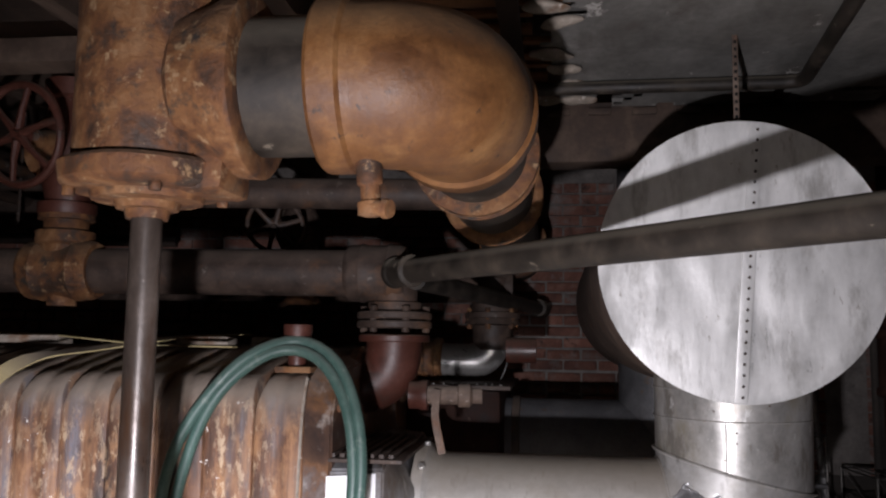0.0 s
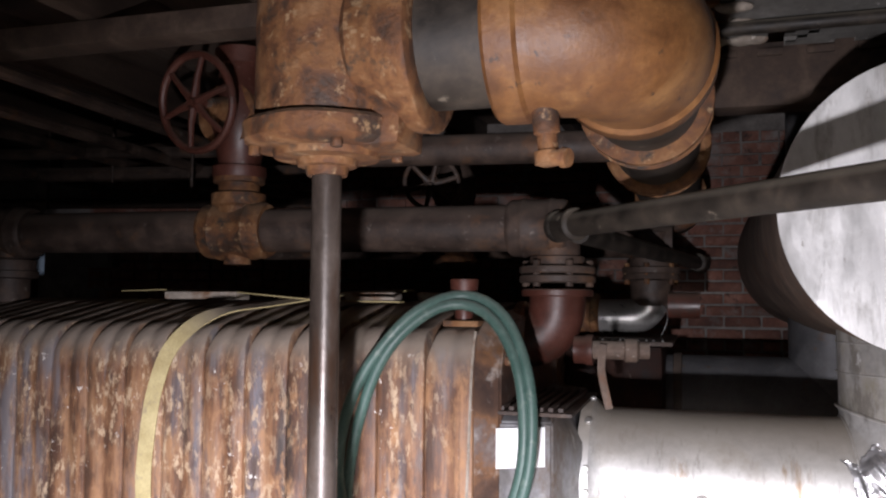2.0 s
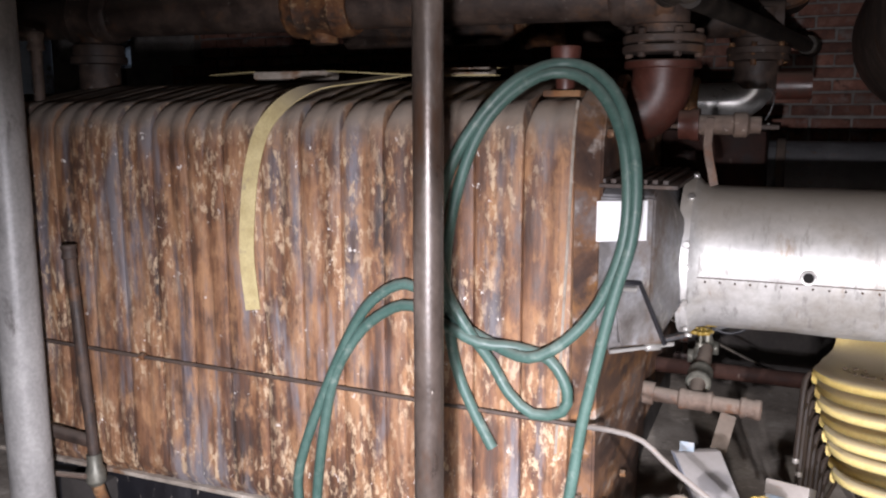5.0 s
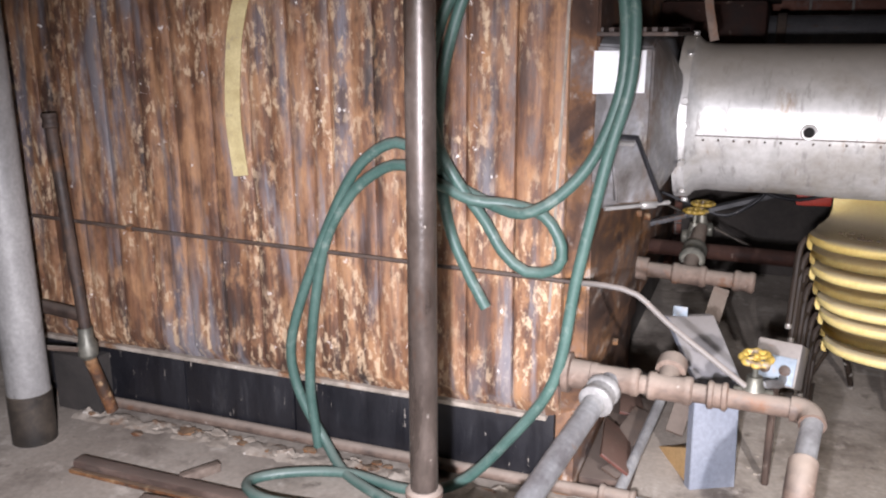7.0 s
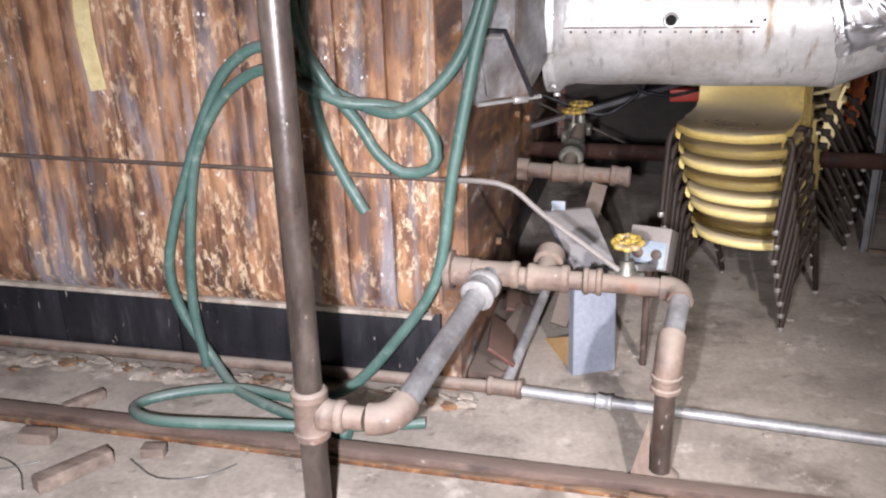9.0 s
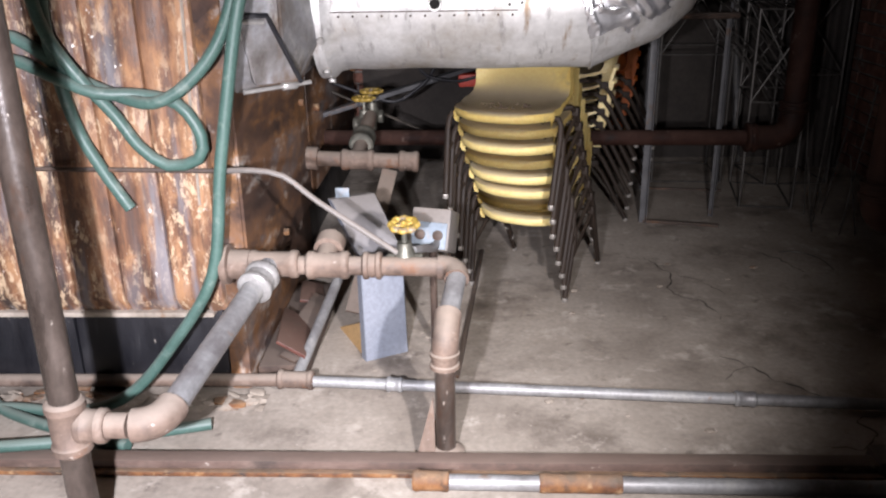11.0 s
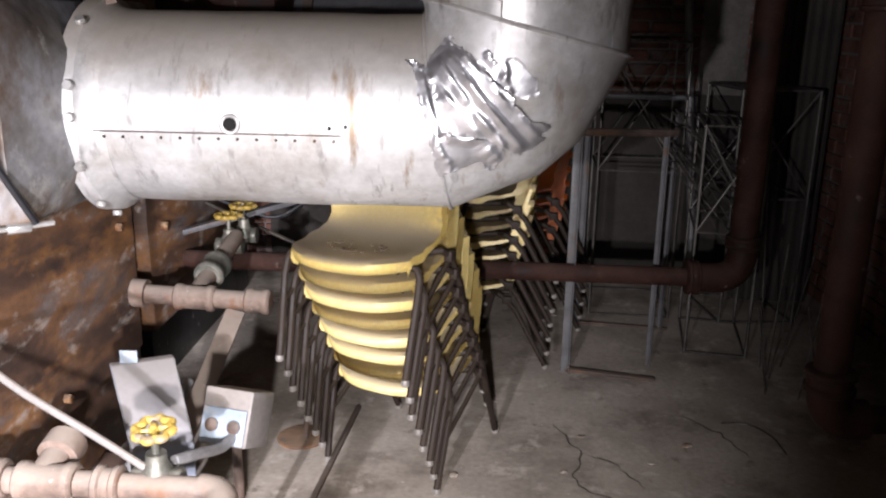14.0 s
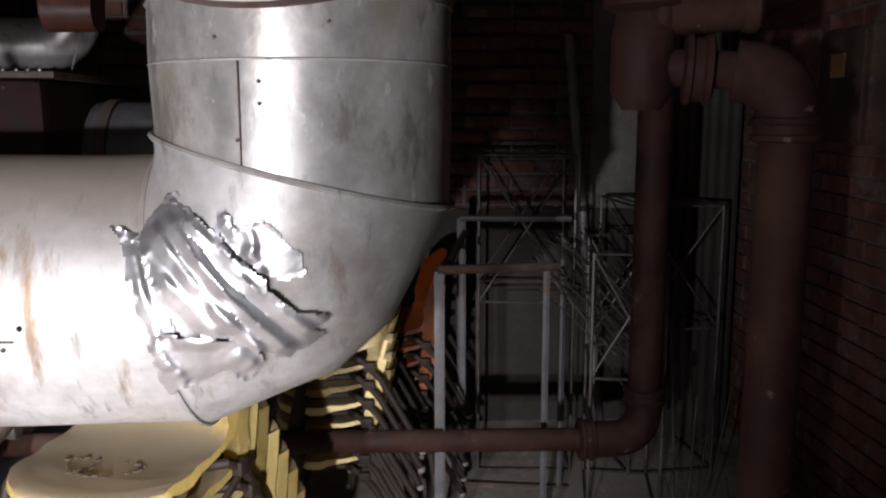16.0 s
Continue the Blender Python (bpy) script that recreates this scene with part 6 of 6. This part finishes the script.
part("valve_arm", coupling((1.14, 2.85, 1.55), (1.30, 2.82, 1.56), 0.034, 1.25), PIPE_BROWN, nr)

# ---- stacking chairs ----


# side profile of the moulded shell: depth, height over the seat, share of the full width
SHELL = [(-0.232, -0.034, 0.93), (-0.247, -0.026, 0.97), (-0.252, -0.012, 0.99), (-0.246, -0.001, 1.0), (-0.225, 0.004, 1.0), (-0.19, 0.003, 1.01), (-0.14, -0.001, 1.02), (-0.08, -0.001, 1.02), (-0.02, 0.006, 1.02), (0.03, 0.022, 1.01),
         (0.065, 0.048, 1.0), (0.09, 0.085, 0.99), (0.108, 0.13, 0.98), (0.122, 0.175, 0.96), (0.133, 0.215, 0.94), (0.142, 0.25, 0.90), (0.147, 0.268, 0.84), (0.149, 0.274, 0.78)]


def chair(shell, name, label, group, braced=False):
    """A child's stacking chair at the origin, facing -y: shell, four legs with glides, side rails."""
    root = thing(name, (0, 0, 0), label, "chair", group)
    W, H = 0.348, 0.318
    bm = bmesh.new()
    rows = []
    for k, (y, z, w) in enumerate(SHELL):
        row = []
        for j in range(-1, 18):
            u = max(-1.0, min(1.0, j / 8 - 1))
            seat = max(0.0, 1 - max(0.0, y + 0.12) / 0.16)
            corner = 0.088 * abs(u) ** 2.8 * max(0.0, min(1.0, (-0.06 - y) / 0.12))
            dish = 0.018 * abs(u) ** 3 * max(0.0, min(1.0, (y + 0.17) / 0.10)) * seat
            wing = 0.05 * abs(u) ** 3 * max(0.0, min(1.0, (z - 0.03) / 0.06))
            top = 0.045 * abs(u) ** 3.5 if k >= len(SHELL) - 3 else 0
            rim = 0.024 if j in (-1, 17) else 0.0
            row.append(bm.verts.new((W / 2 * w * u + rim * 0.1 * u, y + corner - wing + rim * 1.5 * (1 - seat), z + H + dish - top - rim * seat)))
        rows.append(row)
    for a, b in zip(rows, rows[1:]):
        for j in range(18):
            bm.faces.new((a[j], a[j + 1], b[j + 1], b[j]))
    bmesh.ops.solidify(bm, geom=bm.faces[:], thickness=0.007)
    part("seat_shell", bm, shell, root, "", 50)
    for sx in (-1, 1):
        part("side_rail", tube([(sx * 0.135, -0.15, H - 0.035), (sx * 0.145, 0.06, H - 0.02)], 0.0095, 8), LEG, root)
        front = [(sx * 0.10, -0.13, H - 0.026), (sx * 0.16, -0.135, H - 0.024), (sx * 0.188, -0.14, H - 0.026), (sx * 0.198, -0.145, H - 0.045), (sx * 0.20, -0.157, H - 0.085), (sx * 0.19, -0.21, 0.012)]
        rear = [(sx * 0.10, -0.01, H - 0.024), (sx * 0.16, 0.0, H - 0.018), (sx * 0.186, 0.02, H - 0.016), (sx * 0.196, 0.05, H - 0.034), (sx * 0.196, 0.085, H - 0.075), (sx * 0.185, 0.21, 0.012)]
        for line in (front, rear):
            leg = part("leg", tube(line, 0.0105, 8), LEG, root)
            fx, fy = line[-1][0], line[-1][1]
            part("glide", lathe((fx, fy, 0.0), (fx, fy, 0.022), [(0, 0.008), (0.004, 0.0115), (0.014, 0.0115), (0.018, 0.0105)], 8), GLIDE, leg)
        if braced:
            part("brace", tube([(sx * 0.197, 0.05, H - 0.048), (sx * 0.197, -0.165, H - 0.155)], 0.0075, 8), LEG, root)
        part("stack_pad", box(sx * 0.197 - 0.012, 0.035, H - 0.050, sx * 0.197 + 0.012, 0.07, H - 0.02, 0.005), LEG, root)
    part("cross_rail", tube([(-0.145, 0.05, H - 0.022), (0.145, 0.05, H - 0.022)], 0.0085, 8), LEG, root)
    return root


first = chair(YELLOW_CLEAN, "stacking_chair", "yellow plastic stacking chair with dark tube legs in a stack", "near chair stack", True)
BASE = Vector((0.310, 3.312, 0.0))
N1, STEP = 8, Vector((-0.0140, -0.0255, 0.0590))
first.matrix_basis = Matrix.Translation(BASE) @ Matrix.Rotation(radians(-25), 4, "Z")
top = chair(YELLOW, "stacking_chair", "dusty yellow plastic stacking chair on top of the stack", "near chair stack", True)
for k in range(1, N1):
    sag = (0, 0.004, 0, 0, 0.003, 0, 0.002, 0)[k]
    at = Matrix.Translation(BASE + STEP * k + Vector((0.0015 * ((k * 29) % 5 - 2), 0, sag))) @ Matrix.Rotation(radians(-25 + 0.5 * k + 0.3 * ((k * 37) % 5 - 2)), 4, "Z")
    if k < N1 - 1:
        copy_thing(first, at)
    else:
        top.matrix_basis = at
second = chair(YELLOW_CLEAN, "stacking_chair", "yellow plastic stacking chair seen from its side in the rear stack", "rear chair stack")
B2 = Vector((0.566, 4.16, 0.0))
turn2 = Matrix.Rotation(radians(-92), 4, "Z")
second.matrix_basis = Matrix.Translation(B2) @ turn2
for k in range(1, 7):
    copy_thing(second, Matrix.Translation(B2 + Vector((0.004 * k, -0.004 * k, 0.06 * k))) @ turn2)
third = chair(ORANGE, "orange_chair", "orange plastic stacking chair behind the yellow stack", "rear orange chairs")
third.matrix_basis = Matrix.Translation((0.72, 4.56, 0.0)) @ Matrix.Rotation(radians(-85), 4, "Z")
for k in range(1, 6):
    copy_thing(third, Matrix.Translation((0.72 + 0.005 * k, 4.56, 0.06 * k)) @ Matrix.Rotation(radians(-85), 4, "Z"))
for i in range(26):
    s = rnd.uniform(0.002, 0.005)
    p = top.matrix_basis @ Vector((rnd.uniform(-0.10, 0.08), rnd.uniform(-0.15, -0.06), 0.3185))
    solo("dirt_crumb", ball((p.x, p.y, p.z + s * 0.4), s, 1.4, 1, 0.7, 1), TIMBER, "crumb of dirt on the top seat", "debris", "crumbs on the seat")
rd = thing("rusty_base_plate", (-0.06, 3.34, 0), "rusty round base plate with a bolt", "base plate")
part("plate", roughen(lathe((-0.06, 3.34, 0), (-0.06, 3.34, 0.008), [(0, 0.078), (0.002, 0.08), (0.006, 0.08), (0.008, 0.074)], 24), 0.002, 20), RUST_CAST, rd)
part("bolt", rod((-0.045, 3.33, 0.0), (-0.04, 3.33, 0.085), 0.008, 8), PIPE_DARK, rd)

# ---- steel stand and wire racks ----
stand = thing("steel_stand", (1.0, 3.95, 0), "grey angle-iron stand with a rusty top bar", "stand")


def angle_bar(a, b, w=0.03, turn=0.0):
    a, b = Vector(a), Vector(b)
    m = Matrix.Translation(a) @ (b - a).to_track_quat("Z", "Y").to_matrix().to_4x4() @ Matrix.Rotation(turn, 4, "Z")
    l = (b - a).length
    return join(box(0, 0, 0, w, 0.004, l, 0.001, m), box(0, 0.004, 0, 0.004, w, l, 0.001, m))


part("post", angle_bar((0.86, 3.95, 0), (0.86, 3.95, 0.93)), STAND_GREY, stand)
part("post", angle_bar((1.19, 4.04, 0), (1.19, 4.04, 0.92), 0.018), STAND_GREY, stand)
part("post", angle_bar((0.96, 4.5, 0), (0.96, 4.5, 1.02)), STAND_GREY, stand)
part("post", angle_bar((1.32, 4.45, 0), (1.32, 4.45, 0.95), 0.018), STAND_GREY, stand)
part("top_bar", rod((0.84, 3.95, 0.935), (1.22, 4.04, 0.925), 0.014, 10), PIPE_DARK, stand)
part("top_bar", rod((0.94, 4.5, 1.02), (1.34, 4.47, 1.02), 0.012, 10), STAND_GREY, stand)
part("side_bar", rod((0.86, 3.95, 0.93), (0.96, 4.5, 0.97), 0.012, 8), PIPE_DARK, stand)
part("foot_bar", box(0.0, -0.015, 0.0, 0.36, 0.015, 0.012, 0.003, Matrix.Translation((0.83, 3.965, 0)) @ Matrix.Rotation(radians(-13), 4, "Z")), PIPE_DARK, stand)
part("foot_bar", box(0.0, -0.008, 0.0, 0.4, 0.008, 0.01, 0.002, Matrix.Translation((0.95, 4.5, 0)) @ Matrix.Rotation(radians(-8), 4, "Z")), PIPE_DARK, stand)


def wire_rack(at, size, turn, label):
    rack = thing("wire_rack", at, label, "wire rack", "wire racks")
    m = Matrix.Translation(at) @ Matrix.Rotation(radians(turn), 4, "Z")
    w, d, h = size
    for x in (0, w):
        for y in (0, d):
            part("upright", rod(m @ Vector((x, y, 0)), m @ Vector((x, y, h)), 0.006, 6), WIRE, rack)
    for z in (0.006, h * 0.55, h):
        for y in (0, d):
            part("rail", rod(m @ Vector((0, y, z)), m @ Vector((w, y, z)), 0.005, 6), WIRE, rack)
        for x in (0, w):
            part("rail", rod(m @ Vector((x, 0, z)), m @ Vector((x, d, z)), 0.005, 6), WIRE, rack)
    for y in (0, d):
        part("brace", rod(m @ Vector((0, y, h * 0.55)), m @ Vector((w, y, h)), 0.004, 6), WIRE, rack)
        part("brace", rod(m @ Vector((w, y, h * 0.55)), m @ Vector((0, y, h)), 0.004, 6), WIRE, rack)
    for k in range(1, 6):
        part("shelf_wire", rod(m @ Vector((w * k / 6, 0, h)), m @ Vector((w * k / 6, d, h)), 0.0035, 6), WIRE, rack)
    return rack


wire_rack((1.02, 4.62, 0.0), (0.36, 0.4, 1.24), -4, "bare steel-wire display rack before the brick wall")
wire_rack((1.36, 4.18, 0.0), (0.24, 0.42, 0.94), -10, "thin steel-wire rack leaning in the corner")
wire_rack((1.6, 4.55, 0.0), (0.34, 0.4, 1.05), 6, "tall thin wire rack in the dark corner")
for i in range(16):
    a = Vector((rnd.uniform(1.15, 1.35), rnd.uniform(4.1, 4.4), rnd.uniform(0.78, 1.0)))
    b = a + Vector((rnd.uniform(0.2, 0.42), rnd.uniform(-0.05, 0.2), rnd.uniform(-0.45, -0.2)))
    solo("loose_wire", tube(smooth_path([a, a.lerp(b, 0.5) + Vector((0, 0, rnd.uniform(-0.02, 0.05))), b], 0.08), 0.003, 5), WIRE, "loose bent steel wire heaped on the racks", "wire", "loose wires")
for i in range(7):
    a = Vector((rnd.uniform(1.55, 1.75), rnd.uniform(3.7, 4.2), 0.004))
    b = a + Vector((rnd.uniform(-0.15, 0.25), rnd.uniform(-0.1, 0.3), rnd.uniform(0.3, 0.7)))
    solo("loose_wire", rod(a, b, 0.0035, 5), WIRE, "thin steel rod leaning in the corner", "wire", "leaning wires")
solo("electrical_pipe", rod((1.60, 5.06, 0.0), (1.435, 5.10, 1.72), 0.02, 12), PIPE_GREY, "grey conduit leaning on the brick wall", "conduit")
# thin dark sheet added over the lower brick courses, up to 0.98 m
solo("wall_base_render", roughen(box(-0.6, Y1 - 0.034, 0.002, X1 - 0.03, Y1 + 0.02, 0.98, 0.006), 0.003, 4), DARK_WALL, "plain dark sheet added over the foot of the brick wall", "render", kind="structure")
solo("wall_patch", roughen(box(1.55, Y1 - 0.03, 0.9, 1.78, Y1 + 0.02, 2.1, 0.01), 0.008, 5), MORTAR, "rendered mortar strip on the brick wall", "render", kind="structure")
cp = thing("corrugated_panel", (1.93, 4.91, 0), "dark corrugated sheet standing in the corner", "panel")
for i in range(9):
    x = 1.74 + i * 0.045
    part("rib", tube([(x, 4.92, 0.0), (x, 4.92, 2.3)], 0.022, 8), DARK_WALL, cp)
wb = thing("wall_box", (X1, 4.05, 1.3), "dark electrical box on the side wall", "electrical box")
part("case", box(X1 - 0.12, 3.9, 1.3, X1 - 0.012, 4.2, 1.65, 0.01), PIPE_DARK, wb)
part("cover", box(X1 - 0.132, 3.92, 1.32, X1 - 0.121, 4.18, 1.63, 0.004), PIPE_DARK, wb)
part("knob", lathe((X1 - 0.13, 3.95, 1.48), (X1 - 0.15, 3.95, 1.48), [(0, 0.012), (0.018, 0.012), (0.02, 0.008)], 12), PIPE_BLACK, wb)
part("sticker", box(X1 - 0.137, 4.02, 1.50, X1 - 0.133, 4.10, 1.57, 0), CARD, wb)

# ---- far end of the basement, seen under the header ----
for i, (x, y, z, w, h, mt) in enumerate(((-3.44, 3.55, 1.78, 0.25, 0.19, PALE_BLUE), (-3.84, 3.4, 1.65, 0.28, 0.35, PALE_BLUE), (-4.2, 5.08, 1.88, 0.34, 0.22, BOX_PAINT))):
    b = thing("wall_cabinet", (x, y, z), "pale blue metal cabinet far back in the basement", "cabinet")
    part("case", box(x - w / 2, y, z, x + w / 2, y + 0.12, z + h, 0.01), mt, b)
    part("door", box(x - w / 2 + 0.02, y - 0.012, z + 0.02, x + w / 2 - 0.02, y - 0.002, z + h - 0.02, 0.004), mt, b)
    part("mount_post", box(x - 0.03, y + 0.12, 0.0, x + 0.03, y + 0.18, z + h, 0.004), PIPE_DARK, b)
far = thing("overhead_pipes", (-3.2, 3.0, 2.3), "bundle of dark pipes under the far ceiling", "pipe")
for i, (y, z, r) in enumerate(((3.3, 2.42, 0.03), (3.6, 2.36, 0.04), (4.0, 2.40, 0.025), (4.3, 2.28, 0.035), (4.7, 2.2, 0.03))):
    part("run", rod((-5.5, y, z), (-1.9 - 0.1 * i, y + 0.5, z - 0.02), r, 10), PIPE_DARK, far)
for x, y in ((-2.4, 3.6), (-3.1, 3.9), (-3.8, 4.2)):
    part("hanger", rod((x, y, 2.2), (x, y, TOP + 0.1), 0.008, 6), PIPE_DARK, far)
far2 = thing("diagonal_pipes", (-3.0, 3.0, 2.2), "dark pipes running back along the ceiling", "pipe")
for i, (x, z) in enumerate(((-2.3, 2.46), (-2.55, 2.40), (-3.0, 2.44), (-3.5, 2.38))):
    part("run", rod((x, 1.2, z), (x - 0.1, 5.15, z - 0.05), 0.028, 10), PIPE_DARK, far2)
sp = pipe_thing("small_riser", (-2.72, 2.5, 1.6), "small dusty riser pipe on the boiler top", "pipe")
part("riser", rod((-2.72, 2.52, 1.58), (-2.72, 2.52, 1.83), 0.02, 12), PIPE_DUSTY, sp)
part("elbow", coupling((-2.72, 2.52, 1.78), (-2.72, 2.52, 1.85), 0.026, 1.2), PIPE_DUSTY, sp)
part("arm", rod((-2.72, 2.52, 1.84), (-2.95, 2.6, 1.88), 0.02, 12), PIPE_DUSTY, sp)
solo("hanging_tank", lathe((-2.85, 2.62, 2.14), (-2.85, 2.62, 2.7), [(0, 0.05), (0.03, 0.075), (0.56, 0.075)], 24), PIPE_RED, "dark red vertical pipe end hanging near the post", "pipe")

# ---- bricks ----


def brick_mesh(name, w, h, d, axis, seed):
    bm = bmesh.new()
    dims = (w, d, h) if axis == "x" else (d, w, h)
    bmesh.ops.create_cube(bm, size=1, matrix=Matrix.Diagonal((*dims, 1)))
    bmesh.ops.bevel(bm, geom=bm.edges[:], offset=0.005, segments=1, affect="EDGES")
    roughen(bm, 0.003, 22, seed)
    me = bpy.data.meshes.new(name)
    for f in bm.faces:
        f.smooth = True
    bm.to_mesh(me)
    bm.free()
    me.materials.append(BRICK)
    return me


stretchers = [brick_mesh("brick", 0.192, 0.055, 0.03, "x", s) for s in (1, 2, 3)]
headers = [brick_mesh("brick", 0.090, 0.055, 0.03, "x", s) for s in (4, 5)]
COURSE = 0.0665
placed = 0
rest = bmesh.new()
for row in range(40):
    z = 0.03 + row * COURSE
    x = -4.5 + (row % 2) * 0.1
    head = row % 6 == 3
    while x < X1 - 0.1:
        w = 0.090 if head else 0.192
        c = Vector((x + w / 2 + rnd.uniform(-0.004, 0.004), Y1 - 0.006 + rnd.uniform(-0.004, 0.004), z + rnd.uniform(-0.003, 0.003)))
        near = ((-0.35 < x < 0.62 and 1.25 < z < 2.05) or (0.80 < x < 1.5 and 0.95 < z < 2.0)) and placed < 300
        if near:
            ob = new("brick", rnd.choice(headers if head else stretchers))
            ob.parent = wall_n
            ob.location = c
            ob.rotation_euler = (0, rnd.uniform(-0.01, 0.01), 0)
            placed += 1
        elif x > -4.4:
            bmesh.ops.create_cube(rest, size=1, matrix=Matrix.Translation(c) @ Matrix.Diagonal((w, 0.03, 0.055, 1)))
        x += w + 0.012
part("brick_courses", rest, BRICK, wall_n, "further courses of old brick")["kind"] = "stuff"
verts, faces = [], []
for row in range(40):
    z = 0.03 + row * COURSE
    y = 1.2 + (row % 2) * 0.1
    while y < Y1 - 0.05:
        w, o = 0.192, len(verts)
        jx, jz = rnd.uniform(-0.004, 0.004), rnd.uniform(-0.003, 0.003)
        for dx in (-0.014, 0.02):
            for dy in (0, w):
                for dz in (-0.0275, 0.0275):
                    verts.append((X1 + dx + jx, y + dy, z + dz + jz))
        faces += [tuple(o + k for k in f) for f in ((0, 1, 3, 2), (0, 4, 5, 1), (2, 3, 7, 6), (0, 2, 6, 4), (1, 5, 7, 3))]
        y += w + 0.012
me = bpy.data.meshes.new("brick_courses")
me.from_pydata(verts, [], faces)
me.materials.append(BRICK)
eb = new("brick_courses", me)
eb.parent = wall_e
tagged(eb, "courses of old brick in the dark", kind="stuff")
